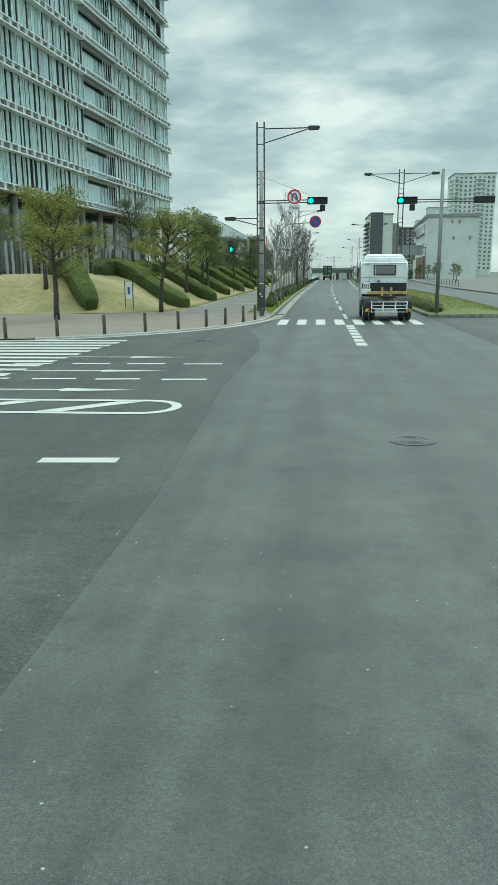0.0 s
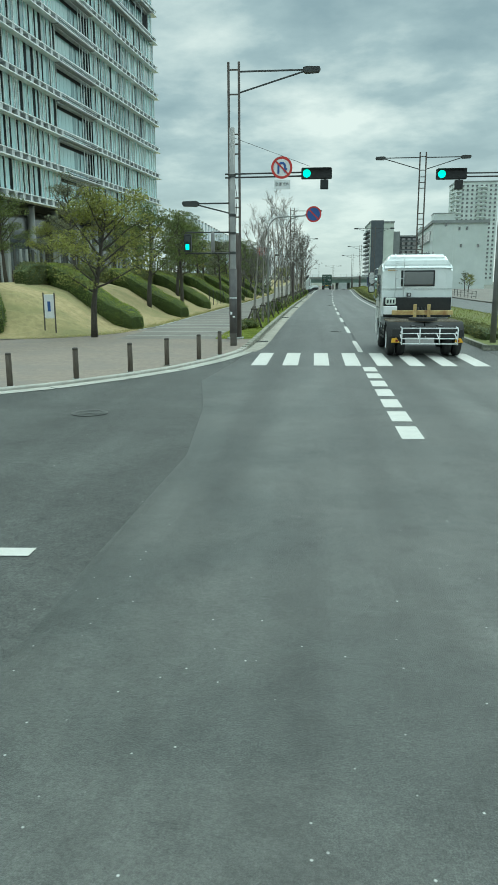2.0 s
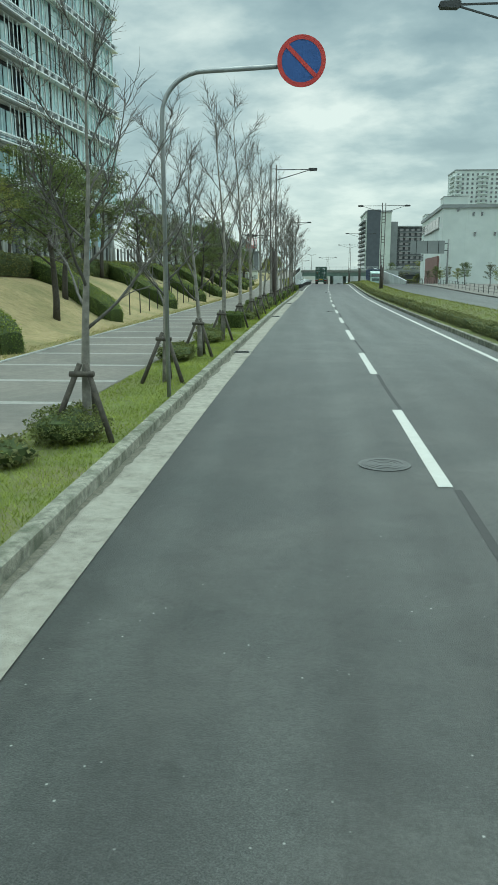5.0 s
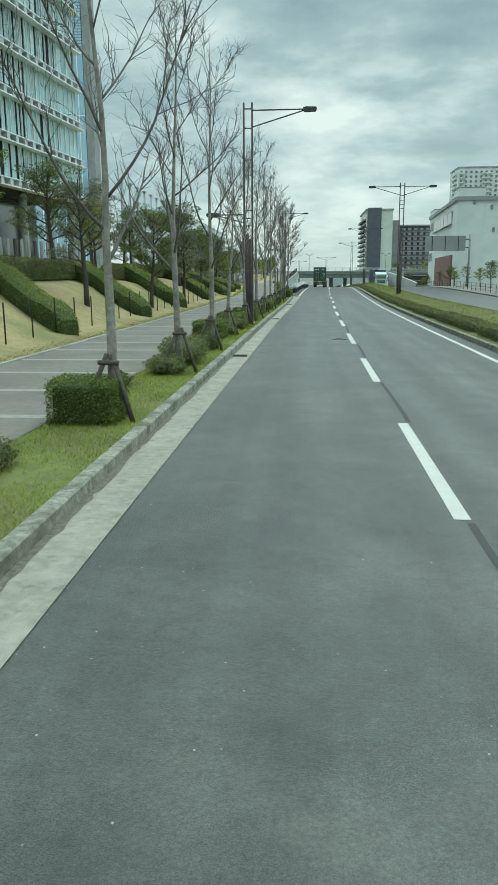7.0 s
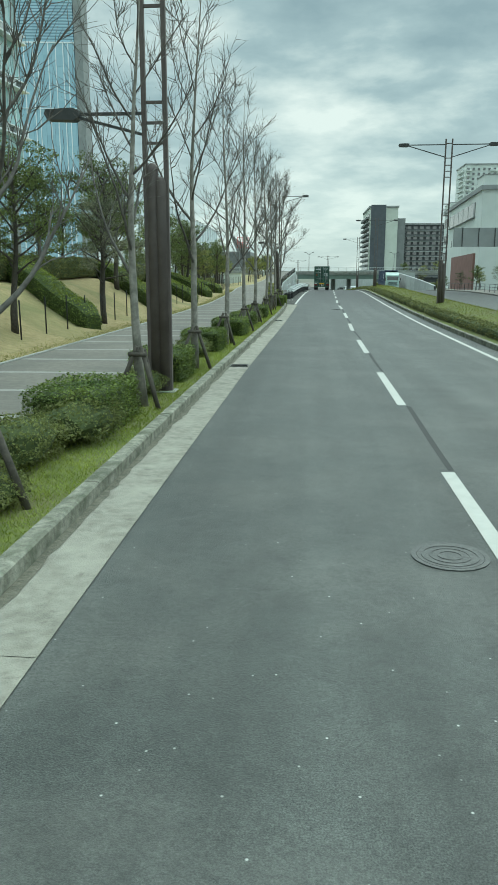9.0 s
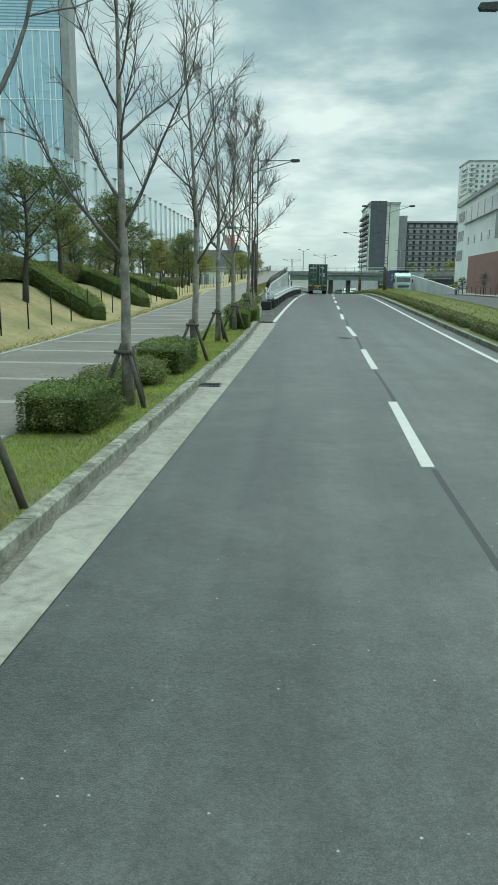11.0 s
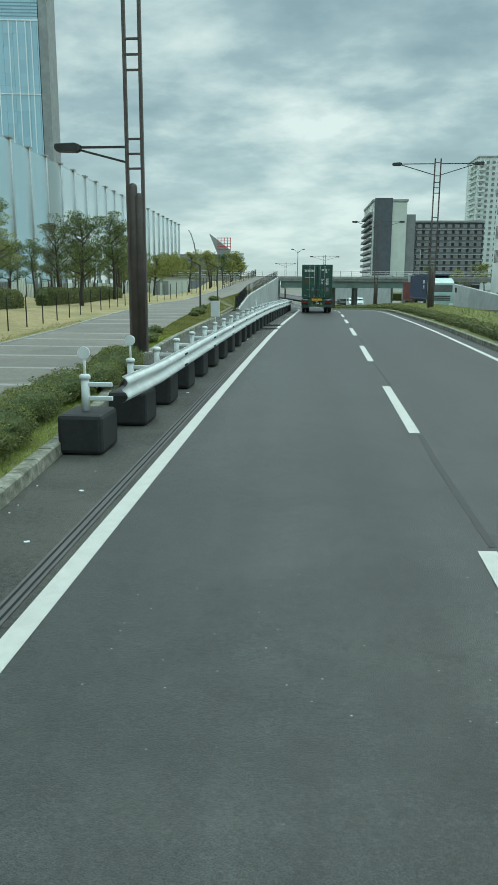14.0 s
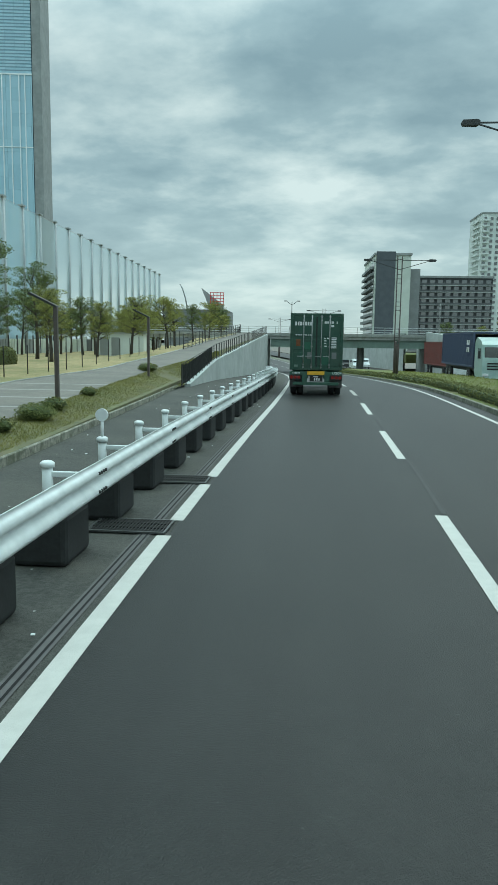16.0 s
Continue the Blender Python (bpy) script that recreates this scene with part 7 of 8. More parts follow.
def corrugated(bm_, x, y0, y1, z0, z1, out, pitch=0.28, depth=0.036):
    """A corrugated side sheet in the plane x, ribs along z."""
    y = y0
    prev_ = None
    ys_ = []
    while y < y1 - 0.01:
        for f_, d_ in ((0.0, 0), (0.25, 0), (0.35, 1), (0.85, 1), (0.95, 0)):
            ys_.append((min(y + f_ * pitch, y1), d_))
        y += pitch
    ys_.append((y1, 0))
    for y, d_ in ys_:
        c_ = [bm_.verts.new((x + out * (-d_ * depth), y, z)) for z in (z0, z1)]
        if prev_:
            bm_.faces.new((prev_[0], c_[0], c_[1], prev_[1]))
        prev_ = c_


def container(label, y0, length, z0, h, mat, w_=2.44):
    """A shipping container as a thing of its own, in its truck's frame."""
    c_ = thing("shipping_container", label, "container", "shipping containers")

    def piece(name, *boxes):
        b_ = bmesh.new()
        for centre, size, bev in boxes:
            box(b_, centre, size, bevel=bev)
        return part(name, b_, mat, c_)

    for sx in (-1, 1):
        b_ = bmesh.new()
        corrugated(b_, sx * (w_ / 2 - 0.01), y0 + 0.16, y0 + length - 0.16, z0 + 0.16, z0 + h - 0.11, sx)
        part("side_panel", b_, mat, c_, "corrugated steel side")
        for yy in (y0 + 0.08, y0 + length - 0.08):
            piece("corner_post", ((sx * (w_ / 2 - 0.06), yy, z0 + h / 2), (0.12, 0.16, h), 0.01))
        piece("bottom_rail", ((sx * (w_ / 2 - 0.05), y0 + length / 2, z0 + 0.08), (0.10, length - 0.33, 0.16), 0))
        piece("top_rail", ((sx * (w_ / 2 - 0.04), y0 + length / 2, z0 + h - 0.05), (0.08, length - 0.33, 0.10), 0))
    piece("roof", ((0, y0 + length / 2, z0 + h - 0.03), (w_ - 0.18, length - 0.33, 0.04), 0))
    piece("floor_panel", ((0, y0 + length / 2, z0 + 0.1), (w_ - 0.22, length - 0.33, 0.08), 0))
    piece("end_panel", ((0, y0 + length - 0.06, z0 + h / 2), (w_ - 0.25, 0.05, h - 0.1), 0))
    piece("sill", ((0, y0 + 0.08, z0 + 0.07), (w_ - 0.25, 0.14, 0.14), 0))
    piece("header", ((0, y0 + 0.08, z0 + h - 0.06), (w_ - 0.25, 0.14, 0.12), 0))
    return c_


truck = thing("container_truck", "white tractor pulling a green skeletal trailer under a container", "truck")
cont = container("weathered green steel shipping container on a trailer", 0.0, 6.06, 1.17, 2.60, CONT_GREEN)
for sx in (-1, 1):
    bm = bmesh.new()
    box(bm, (sx * 0.555, 0.045, 2.47), (1.09, 0.05, 2.34), bevel=0.012)
    for z, h_ in ((1.66, 0.62), (2.34, 0.5), (3.02, 0.62)):
        box(bm, (sx * 0.555, 0.026, z), (0.98, 0.03, h_), bevel=0.018)
    door = part("door", bm, CONT_GREEN, cont)
    for xx in (0.22, 0.60):
        bm = bmesh.new()
        tube(bm, [(sx * xx, -0.03, 1.24), (sx * xx, -0.03, 3.70)], 0.021, 8)
        for z in (1.30, 1.42, 2.25, 3.45, 3.62):
            box(bm, (sx * xx, -0.02, z), (0.085, 0.05, 0.07), bevel=0.008)
        part("locking_bar", bm, STEEL_GREY, door, "pale steel locking bar")
        bm = bmesh.new()
        box(bm, (sx * xx - 0.14, -0.045, 1.80), (0.30, 0.02, 0.035), bevel=0.005)
        box(bm, (sx * xx - 0.02, -0.045, 1.80), (0.07, 0.04, 0.09), bevel=0.006)
        part("handle", bm, STEEL_GREY, door)
    for z in (1.45, 2.15, 2.85, 3.5):
        bm = bmesh.new()
        box(bm, (sx * 1.13, 0.0, z), (0.10, 0.05, 0.13), bevel=0.01)
        part("hinge", bm, CONT_GREEN, door)
    bm = bmesh.new()
    box(bm, (sx * 0.016, 0.012, 2.47), (0.03, 0.03, 2.3))
    part("seal", bm, BLACK, door)
for x, z, w_, h_, mt, nm in ((-0.42, 2.28, 0.36, 0.34, CONT_FADED, "repair_patch"), (0.40, 1.62, 0.36, 0.40, CONT_FADED, "repair_patch"), (-0.84, 2.42, 0.20, 0.30, RUST, "rust_placard"),
                             (-0.33, 1.84, 0.18, 0.30, WALL_GREY, "label_plate"), (0.82, 1.84, 0.22, 0.30, WALL_GREY, "label_plate"), (-0.93, 1.36, 0.16, 0.10, BRIDGE_GREEN, "label_plate")):
    bm = bmesh.new()
    box(bm, (x, 0.006, z), (w_, 0.008, h_), bevel=0.002)
    part(nm, bm, mt, cont)
# painted lettering as plain bars
for x, z, w_, h_ in ((-0.62, 3.30, 0.80, 0.17), (-0.60, 2.78, 0.78, 0.045), (0.62, 3.36, 0.34, 0.10), (0.40, 3.36, 0.16, 0.10), (0.92, 3.36, 0.06, 0.10), (0.72, 3.20, 0.20, 0.10),
                     (0.45, 2.64, 0.26, 0.05), (0.40, 2.52, 0.14, 0.05), (0.40, 2.40, 0.14, 0.05), (0.42, 2.28, 0.18, 0.05)):
    n_ = max(1, int(w_ / 0.105))
    bm = bmesh.new()
    for k in range(n_):
        box(bm, (x - w_ / 2 + (k + 0.5) * w_ / n_, 0.004, z), (w_ / n_ * 0.68, 0.006, h_))
    part("painted_marking", bm, SIGN_WHITE, cont, "white painted marking reduced to bars")
bm = bmesh.new()
for k in range(7):
    box(bm, (0.80, 0.004, 2.66 - 0.075 * k), (0.23, 0.006, 0.045))
part("painted_marking", bm, SIGN_WHITE, cont, "white painted data block reduced to bars")
# chassis
bm = bmesh.new()
for sx in (-1, 1):
    box(bm, (sx * 0.42, 5.2, 0.95), (0.16, 10.4, 0.34))
for y in (0.3, 2.0, 4.0, 6.0, 8.5):
    box(bm, (0, y, 1.0), (2.3 if y < 7 else 1.0, 0.16, 0.2))
part("chassis", bm, CHASSIS_GREEN, truck)
bm = bmesh.new()
box(bm, (0, 0.0, 1.02), (2.44, 0.10, 0.14), bevel=0.01)
box(bm, (-0.52, 0.0, 0.78), (0.24, 0.10, 0.36))
box(bm, (0.52, 0.0, 0.78), (0.24, 0.10, 0.36))
part("rear_beam", bm, CHASSIS_GREEN, truck)
bm = bmesh.new()
box(bm, (0, -0.03, 0.54), (2.12, 0.10, 0.14), bevel=0.015)
part("bumper", bm, CHASSIS_GREEN, truck, "green underrun bumper bar")
bm = bmesh.new()
box(bm, (0.0, -0.06, 1.035), (0.80, 0.02, 0.17), bevel=0.004)
part("marker_board", bm, YELLOW, truck, "yellow marker board")
bm = bmesh.new()
box(bm, (0.02, -0.06, 0.78), (0.60, 0.02, 0.27), bevel=0.004)
plate = part("number_plate", bm, BLACK, truck, "dark plate with plain pale bars")
bm = bmesh.new()
for x in (-0.1, 0.0, 0.1):
    box(bm, (x + 0.06, -0.074, 0.74), (0.055, 0.006, 0.11))
box(bm, (0.0, -0.074, 0.86), (0.24, 0.006, 0.035))
part("bars", bm, SIGN_WHITE, plate)
letters("U204", 0.15, SIGN_WHITE, truck, Matrix.Translation((0.97, -0.056, 1.03)), name="fleet_code", width=0.44)
bm = bmesh.new()
for k in range(6):
    box(bm, (-1.06 + 0.06 * k, -0.054, 1.03), (0.035, 0.006, 0.07))
part("painted_marking", bm, SIGN_WHITE, truck)
for sx in (-1, 1):
    bm = bmesh.new()
    box(bm, (sx * 0.95, -0.02, 0.83), (0.56, 0.09, 0.24), bevel=0.01)
    lc = part("light_cluster", bm, BLACK, truck)
    for k in range(3):
        bm = bmesh.new()
        disc(bm, (sx * 0.95 + 0.17 * (k - 1), -0.07, 0.83), 0.075, 0.02, "Y", 18)
        part("light", bm, RED, lc, "red lens")
    bm = bmesh.new()
    box(bm, (sx * 0.92, 0.18, 0.62), (0.60, 0.03, 0.52), bevel=0.005)
    part("mudflap", bm, POLE_BAND, truck)
for sx in (-1, 1):
    for y in (0.75, 2.0):
        wheel(truck, sx * 1.19, y, 0.5, 0.29, sx, False)
        wheel(truck, sx * 0.88, y, 0.5, 0.29, sx, False)
# tractor ahead of the trailer
bm = bmesh.new()
o = [(9.2, 1.0), (9.2, 3.3), (9.6, 3.7), (10.9, 3.6), (11.4, 2.9), (11.5, 1.9), (11.55, 0.6), (10.9, 0.5), (10.8, 0.9)]
prism(bm, o, 2.4, Matrix.Rotation(radians(90), 4, "Z"))
part("cab", bm, CAB_WHITE, truck, "white tractor cab")
for sx in (-1, 1):
    bm = bmesh.new()
    box(bm, (sx * 1.21, 10.7, 2.4), (0.02, 1.0, 0.8), bevel=0.005)
    part("side_window", bm, GLASS_DARK, truck)
    for y in (7.6, 10.6):
        wheel(truck, sx * 1.19, y, 0.5, 0.3, sx)
truck.matrix_world = at(-1.9, 224.0, 0.005)
cont.matrix_world = truck.matrix_world.copy()

# --- white tractor unit
tr = thing("tractor_truck", "white tractor unit with bare fifth-wheel deck", "truck")
bm = bmesh.new()
for sx in (-1, 1):
    box(bm, (sx * 0.42, 1.9, 0.86), (0.12, 5.8, 0.28))
for y in (-0.8, 0.6, 1.6):
    box(bm, (0, y, 0.88), (0.84, 0.12, 0.2))
part("chassis", bm, BLACK, tr)
# cab: side outline in y, z swept across the width
side_o = [(1.98, 1.16), (1.98, 2.82), (2.1, 2.95), (2.5, 2.98), (4.0, 2.92), (4.32, 2.55), (4.52, 1.75), (4.56, 0.62), (4.42, 0.42), (3.78, 0.42), (3.74, 0.72), (3.55, 1.02), (3.2, 1.12), (2.85, 1.02), (2.66, 0.74), (2.60, 0.9), (2.55, 1.16)]
bm = bmesh.new()
prism(bm, side_o, 2.42, Matrix.Rotation(radians(90), 4, "Z"))
bmesh.ops.bevel(bm, geom=[e_ for e_ in bm.edges if abs(e_.verts[0].co.x - e_.verts[1].co.x) < 0.01 and min(e_.verts[0].co.z, e_.verts[1].co.z) > 1.2], offset=0.07, segments=3, affect="EDGES")
cab = part("cab", bm, CAB_WHITE, tr, "white cab with pale grey lower panels")
bm = bmesh.new()
prism(bm, [(2.06, 2.94), (2.12, 3.16), (2.3, 3.3), (2.75, 3.3), (3.9, 3.0), (4.0, 2.9)], 2.3, Matrix.Rotation(radians(90), 4, "Z"))
for v_ in bm.verts:
    if v_.co.z > 3.05:
        v_.co.x *= 0.86
bmesh.ops.bevel(bm, geom=[e_ for e_ in bm.edges if e_.calc_length() > 0.05 and min(e_.verts[0].co.z, e_.verts[1].co.z) > 2.95], offset=0.07, segments=3, affect="EDGES")
part("roof_fairing", bm, CAB_WHITE, tr, "white roof wind deflector")
bm = bmesh.new()
box(bm, (-0.88, 1.965, 2.76), (0.30, 0.03, 0.035))
part("back_trim", bm, FRAME_YELLOW, cab)
bm = bmesh.new()
box(bm, (0.02, 1.965, 2.48), (1.16, 0.03, 0.54), bevel=0.012)
rw = part("rear_window_seal", bm, RUBBER, cab)
bm = bmesh.new()
box(bm, (0.02, 1.945, 2.48), (1.06, 0.02, 0.44), bevel=0.008)
part("rear_window", bm, GLASS_DARK, rw)
bm = bmesh.new()
tube(bm, [(-1.18, 1.96, 2.80), (-0.9, 1.96, 2.83), (0.9, 1.96, 2.83), (1.18, 1.96, 2.80)], 0.012, 6)
tube(bm, [(-1.2, 1.965, 2.12), (1.2, 1.965, 2.12)], 0.008, 6)
part("panel_seam", bm, PANEL_GREY, cab)
bm = bmesh.new()
box(bm, (-0.28, 1.9, 1.92), (0.15, 0.1, 0.13), bevel=0.02)
box(bm, (-0.28, 1.845, 1.92), (0.11, 0.02, 0.09), bevel=0.01, mi=1)
part("work_lamp", bm, [BLACK, CHROME], cab, "small black work lamp")
bm = bmesh.new()
for x in (-0.76, -0.48):
    tube(bm, [(x, 1.88, 1.78), (x, 1.88, 3.0), (x, 2.06, 3.3), (x, 2.3, 3.32)], 0.014, 6)
for z in (1.84, 2.16, 2.48, 2.80, 3.0):
    tube(bm, [(-0.76, 1.88, z), (-0.48, 1.88, z)], 0.012, 6)
part("ladder", bm, SIGN_WHITE, cab, "pale steel ladder on the cab back")
for sx in (-1, 1):
    bm = bmesh.new()
    prism(bm, [(2.92, 1.85), (2.98, 2.62), (3.9, 2.6), (4.22, 1.95), (4.22, 1.75)], 0.02, Matrix.Translation((sx * 1.215, 0, 0)) @ Matrix.Rotation(radians(90), 4, "Z"))
    part("door_window", bm, GLASS_DARK, cab)
    bm = bmesh.new()
    prism(bm, [(2.5, 1.95), (2.55, 2.6), (2.78, 2.6), (2.74, 1.95)], 0.02, Matrix.Translation((sx * 1.215, 0, 0)) @ Matrix.Rotation(radians(90), 4, "Z"))
    part("quarter_window", bm, GLASS_DARK, cab)
    bm = bmesh.new()
    box(bm, (sx * 1.218, 3.5, 1.45), (0.012, 1.35, 0.02))
    box(bm, (sx * 1.218, 2.86, 1.9), (0.012, 0.018, 1.5))
    part("door_gap", bm, BLACK, cab)
    bm = bmesh.new()
    tube(bm, [(sx * 1.2, 4.1, 1.65), (sx * 1.30, 4.3, 1.8), (sx * 1.32, 4.35, 2.3), (sx * 1.32, 4.3, 2.80), (sx * 1.2, 4.1, 2.86)], 0.02, 8)
    arm_ = part("mirror_arm", bm, CHROME, tr)
    for z, h_ in ((2.50, 0.46), (2.10, 0.28)):
        bm = bmesh.new()
        box(bm, (sx * 1.41, 4.32, z), (0.26, 0.14, h_), bevel=0.065)
        ring_ = [(math.cos(2 * math.pi * k / 20), math.sin(2 * math.pi * k / 20)) for k in range(20)]
        glass_o = [(0.105 * math.copysign(abs(p_) ** 0.6, p_), (h_ / 2 - 0.025) * math.copysign(abs(q_) ** 0.6, q_)) for p_, q_ in ring_]
        prism(bm, glass_o, 0.012, Matrix.Translation((sx * 1.41, 4.248, z)), mi=1)
        part("mirror", bm, [BLACK, CHROME], arm_, "black mirror with silver glass")
    # front wheel and arch
    wheel(tr, sx * 1.2, 3.2, 0.5, 0.3, sx)
    wheel(tr, sx * 1.2, 0.0, 0.5, 0.28, sx)
    wheel(tr, sx * 0.88, 0.0, 0.5, 0.28, sx)
    bm = bmesh.new()
    seg = 14
    for r0_, r1_ in ((0.58, 0.60),):
        ring = [[bm.verts.new((sx * x, -rr * math.cos(a), 0.5 + rr * math.sin(a))) for x in (0.02, 1.22)] for rr in (r0_, r1_) for a in [math.pi * (0.06 + 0.9 * k / seg) for k in range(seg + 1)]]
        n_ = seg + 1
        for k in range(seg):
            bm.faces.new((ring[k][0], ring[k][1], ring[k + 1][1], ring[k + 1][0]))
            bm.faces.new((ring[n_ + k][1], ring[n_ + k][0], ring[n_ + k + 1][0], ring[n_ + k + 1][1])).smooth = True
            bm.faces.new((ring[k][1], ring[n_ + k][1], ring[n_ + k + 1][1], ring[k + 1][1]))
    part("mudguard", bm, RUBBER, tr, "black rear mudguard")
    bm = bmesh.new()
    tube(bm, [(sx * 0.92, 0.85, 0.72), (sx * 0.92, 2.1, 0.72)], 0.26, 18)
    part("tank", bm, CHROME if sx < 0 else STEEL_GREY, tr, "round metal tank")
    bm = bmesh.new()
    for z in (0.52, 0.72, 0.92):
        box(bm, (sx * 1.2, 1.5, z), (0.03, 1.5, 0.05))
    for y in (0.8, 1.5, 2.2):
        box(bm, (sx * 1.19, y, 0.72), (0.03, 0.05, 0.45))
    part("side_guard", bm, STEEL_DARK, tr)
bm = bmesh.new()
box(bm, (0, 0.7, 1.09), (2.3, 1.7, 0.04))
for k in range(12):
    box(bm, (0, -0.1 + 0.14 * k, 1.115), (2.3, 0.03, 0.012))
part("deck_plate", bm, DECK_DIRTY, tr, "dirty grey-brown checker deck plate")
bm = bmesh.new()
disc(bm, (0, 0.2, 1.16), 0.48, 0.08, "Z", 26)
part("fifth_wheel", bm, BLACK, tr)
bm = bmesh.new()
box(bm, (0, 1.82, 1.49), (2.3, 0.22, 0.68), bevel=0.02)
part("equipment_box", bm, BLACK, tr)
bm = bmesh.new()
box(bm, (-0.93, 1.62, 1.70), (0.36, 0.12, 0.25), bevel=0.05)
wc = part("wheel_chock", bm, WALL_CREAM, tr, "cream plastic chock block")
bm = bmesh.new()
for k in range(3):
    box(bm, (-1.03 + 0.10 * k, 1.553, 1.70), (0.045, 0.01, 0.12), bevel=0.002)
part("chock_slot", bm, BLACK, wc)
bm = bmesh.new()
box(bm, (-0.96, 1.42, 1.40), (0.46, 0.26, 0.28), bevel=0.015)
part("battery_box", bm, SIGN_WHITE, tr, "white battery box")
bm = bmesh.new()
box(bm, (0.1, 1.15, 1.33), (2.04, 0.12, 0.15), bevel=0.01)
part("cross_beam", bm, FRAME_YELLOW, tr, "rusty yellow cross beam")
for x in (-0.16, 0.3):
    bm = bmesh.new()
    box(bm, (x, 1.03, 1.36), (0.1, 0.12, 0.5), bevel=0.01)
    part("bracket", bm, FRAME_YELLOW, tr)
bm = bmesh.new()
for k in range(4):
    tube(bm, [(0.0 + 0.12 * k, 1.5, 1.5), (0.05 + 0.12 * k, 1.25, 1.15), (0.0 + 0.1 * k, 0.9, 1.18)], 0.022, 6)
part("air_hoses", bm, BLACK, tr)
bm = bmesh.new()
box(bm, (0, -0.95, 0.8), (2.2, 0.08, 0.2))
part("tail_beam", bm, BLACK, tr)
for sx in (-1, 1):
    bm = bmesh.new()
    prism(bm, [(-0.13, -0.07), (0.13, -0.07), (0.05, 0.07), (-0.11, 0.07)], 0.05, Matrix.Translation((sx * 0.99, -1.0, 0.55)))
    light = part("tail_light", bm, YELLOW, tr, "amber tail light with a red middle")
    bm = bmesh.new()
    box(bm, (sx * 0.95, -1.03, 0.54), (0.08, 0.02, 0.07), bevel=0.004)
    part("red_lens", bm, RED, light, "red lens")
bm = bmesh.new()
for z in (0.5, 0.66, 0.82, 0.98):
    tube(bm, [(-0.85, -1.15, z), (-0.85, -1.5, z - 0.02), (0.85, -1.5, z - 0.02), (0.85, -1.15, z)], 0.018, 6)
for x in (-0.85, -0.3, 0.3, 0.85):
    tube(bm, [(x, -1.5, 0.45), (x, -1.5, 0.98)], 0.018, 6)
    tube(bm, [(x, -1.5, 0.6), (x, -0.95, 0.75)], 0.016, 6)
part("tail_rack", bm, SIGN_WHITE, tr, "white tubular rack at the tail")
tr.matrix_world = at(1.95, 53.5, 0.005)


# --- oncoming trucks and cars
def oncoming_truck(label, cont_label, cont_mat, cab_mat, length=12.0):
    t = thing("oncoming_truck", label, "truck", "oncoming vehicles")
    load = container(cont_label, 3.0, length, 1.15, 2.7, cont_mat)
    bm_ = bmesh.new()
    prism(bm_, [(2.4, 0.9), (2.4, 3.1), (1.9, 3.45), (0.7, 3.2), (0.25, 2.9), (0.06, 1.8), (0.0, 0.45), (2.0, 0.45)][::-1], 2.42, Matrix.Rotation(radians(90), 4, "Z"))
    cab_ = part("cab", bm_, cab_mat, t)
    bm_ = bmesh.new()
    box(bm_, (0, 0.12, 2.32), (2.1, 0.06, 0.85), bevel=0.02, m=Matrix.Rotation(radians(0), 4, "X"))
    part("windscreen", bm_, GLASS_DARK, cab_)
    for z, w_ in ((1.55, 1.7), (1.35, 1.7), (1.15, 1.7)):
        bm_ = bmesh.new()
        box(bm_, (0, 0.02, z), (w_, 0.05, 0.10))
        part("grille_bar", bm_, BLACK, cab_)
    for sx in (-1, 1):
        bm_ = bmesh.new()
        box(bm_, (sx * 0.95, -0.01, 0.72), (0.42, 0.06, 0.2), bevel=0.02)
        part("headlight", bm_, SIGN_WHITE, cab_)
        bm_ = bmesh.new()
        box(bm_, (sx * 1.42, 0.2, 2.2), (0.16, 0.12, 0.5), bevel=0.03)
        part("mirror", bm_, BLACK, cab_)
        bm_ = bmesh.new()
        box(bm_, (sx * 1.215, 1.0, 2.25), (0.02, 0.9, 0.75))
        part("side_window", bm_, GLASS_DARK, cab_)
        for y in (1.2, 4.6, 11.5, 12.8):
            if y < length + 2:
                wheel(t, sx * 1.19, y, 0.5, 0.3, sx, False)
    bm_ = bmesh.new()
    for sx in (-1, 1):
        box(bm_, (sx * 0.42, 3 + length / 2, 0.95), (0.16, length + 3, 0.34))
    part("chassis", bm_, BLACK, t)
    return t, load


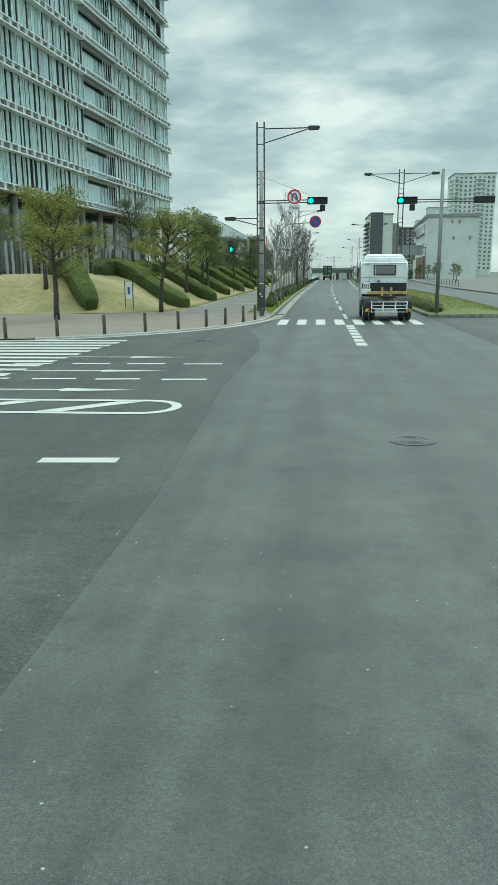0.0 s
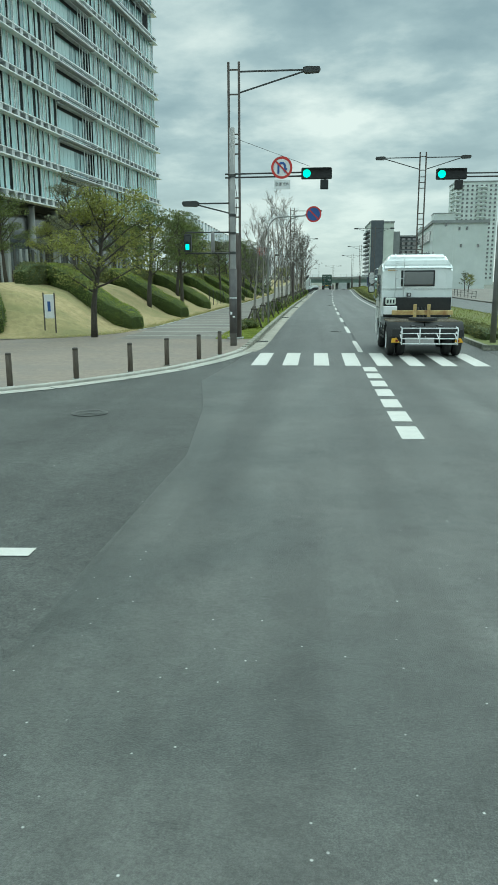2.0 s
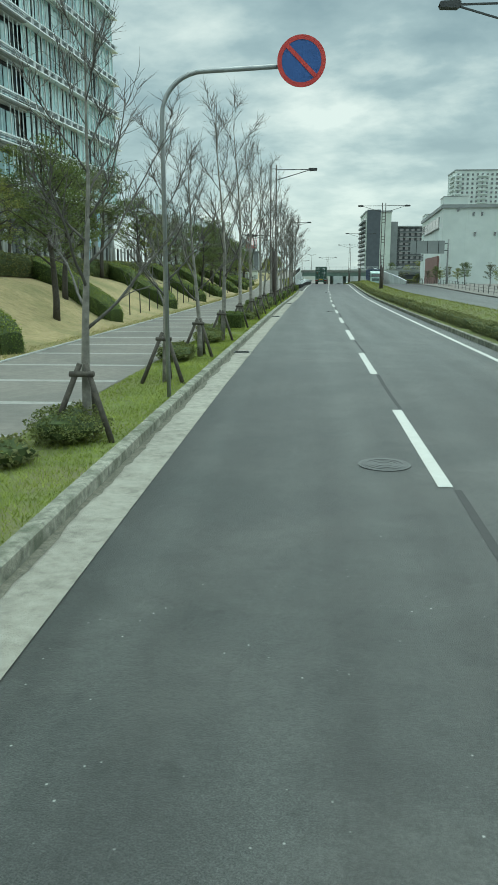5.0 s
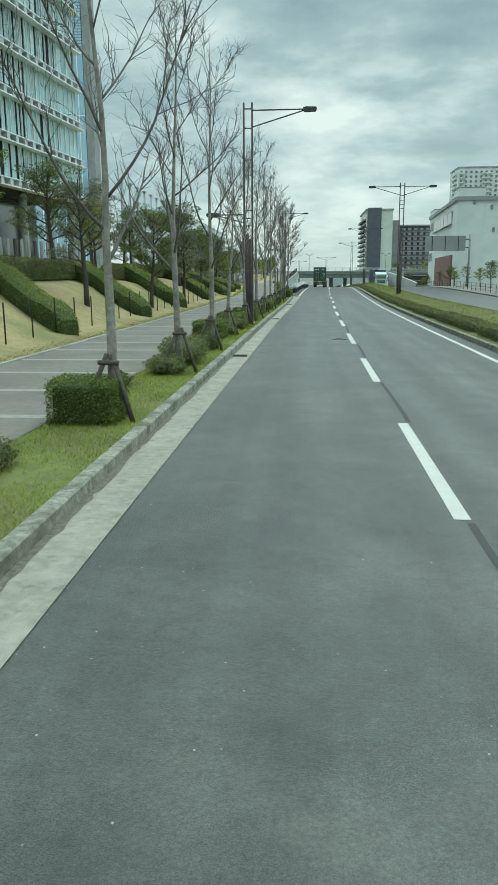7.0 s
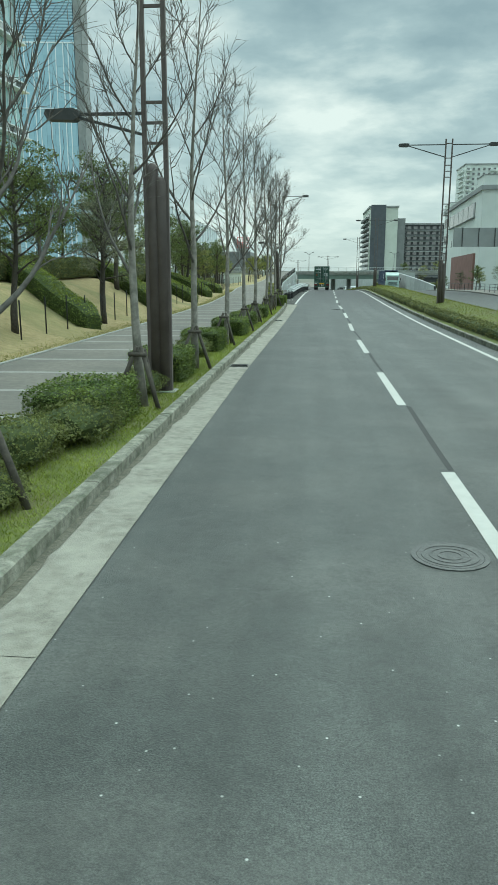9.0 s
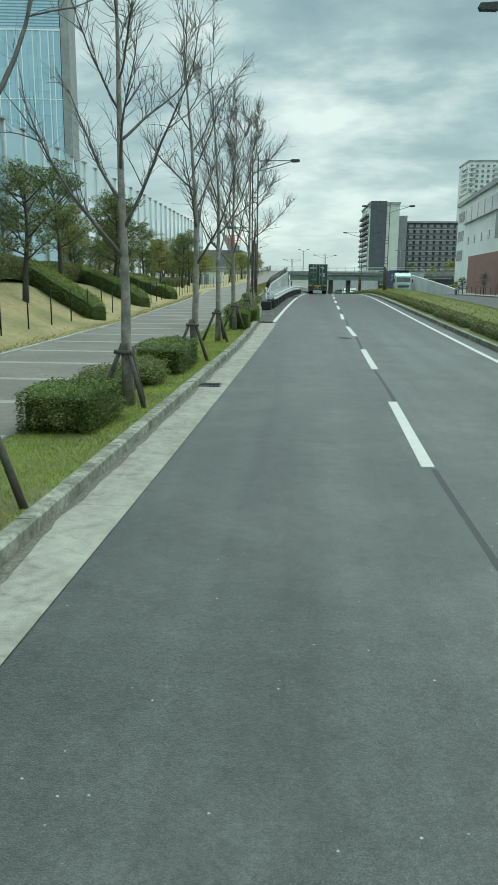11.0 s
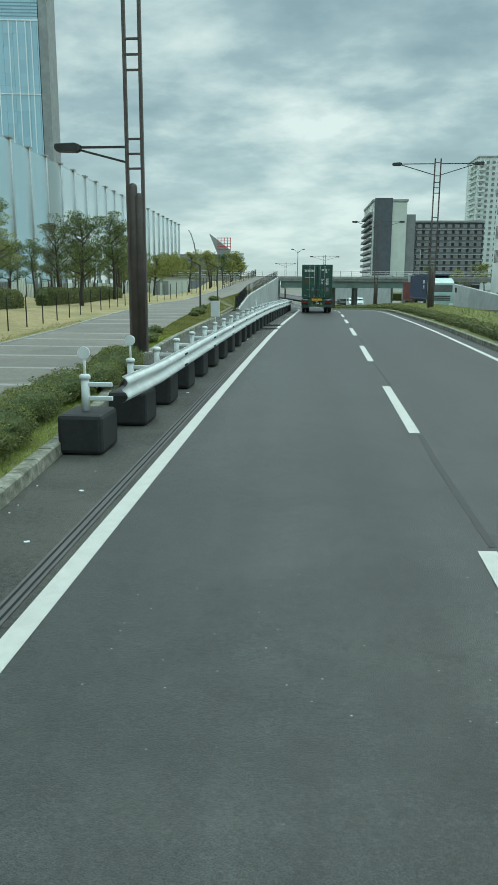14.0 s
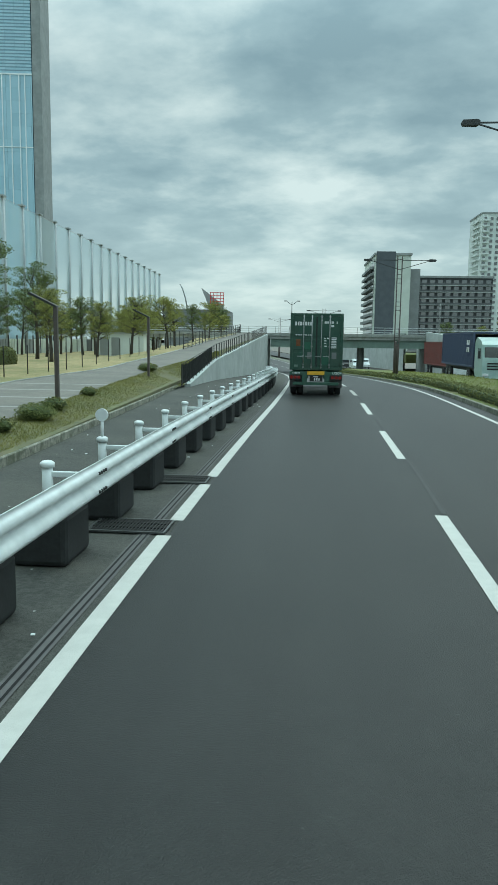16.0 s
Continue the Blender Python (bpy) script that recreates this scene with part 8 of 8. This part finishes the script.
blue, blue_load = oncoming_truck("oncoming truck with a pale green cab", "navy blue shipping container on an oncoming truck", CONT_BLUE, CAB_TEAL)
bm = bmesh.new()
for dz in (0, 0.55):
    for k in range(2):
        box(bm, (-1.235, 4.4 + 0.55 * k, 2.5 + dz), (0.006, 0.34, 0.38))
part("painted_marking", bm, SIGN_WHITE, blue_load, "white emblem reduced to plain blocks")
blue.matrix_world = at(11.6, 244.0, -0.01)
blue_load.matrix_world = blue.matrix_world.copy()
red, red_load = oncoming_truck("oncoming truck with a white cab", "maroon shipping container on an oncoming truck", CONT_RED, CAB_WHITE)
red.matrix_world = at(14.9, 268.0, -0.01)
red_load.matrix_world = red.matrix_world.copy()


def car(label, mat, h=1.85, l=4.4):
    c_ = thing("oncoming_car", label, "car", "oncoming vehicles")
    bm_ = bmesh.new()
    prism(bm_, [(0, 0.35), (0.02, 0.85), (0.75, 1.02), (1.45, h), (l - 0.35, h - 0.03), (l - 0.05, 1.0), (l, 0.4)][::-1], 1.68, Matrix.Rotation(radians(90), 4, "Z"))
    bmesh.ops.bevel(bm_, geom=bm_.edges[:], offset=0.05, segments=2, affect="EDGES")
    b_ = part("body", bm_, mat, c_)
    bm_ = bmesh.new()
    box(bm_, (0, 1.02, 1.38), (1.45, 0.05, 0.5), bevel=0.01)
    part("windscreen", bm_, GLASS_DARK, b_)
    for sx in (-1, 1):
        bm_ = bmesh.new()
        box(bm_, (sx * 0.845, 2.5, h - 0.42), (0.02, 2.2, 0.42))
        part("side_window", bm_, GLASS_DARK, b_)
        bm_ = bmesh.new()
        box(bm_, (sx * 0.62, -0.01, 0.72), (0.3, 0.06, 0.14), bevel=0.01)
        part("headlight", bm_, CHROME, b_)
        for y in (0.8, l - 0.8):
            wheel(c_, sx * 0.84, y, 0.31, 0.2, sx, False)
    return c_


v1 = car("white van coming out of the underpass", CAB_WHITE, 1.95, 4.6)
v1.matrix_world = at(11.4, 318.0, -0.01)
copy_thing(v1, at(14.6, 328.0, -0.01))
v2 = car("dark grey car coming out of the underpass", STEEL_DARK, 1.5, 4.3)
v2.matrix_world = at(11.4, 330.0, -0.01)
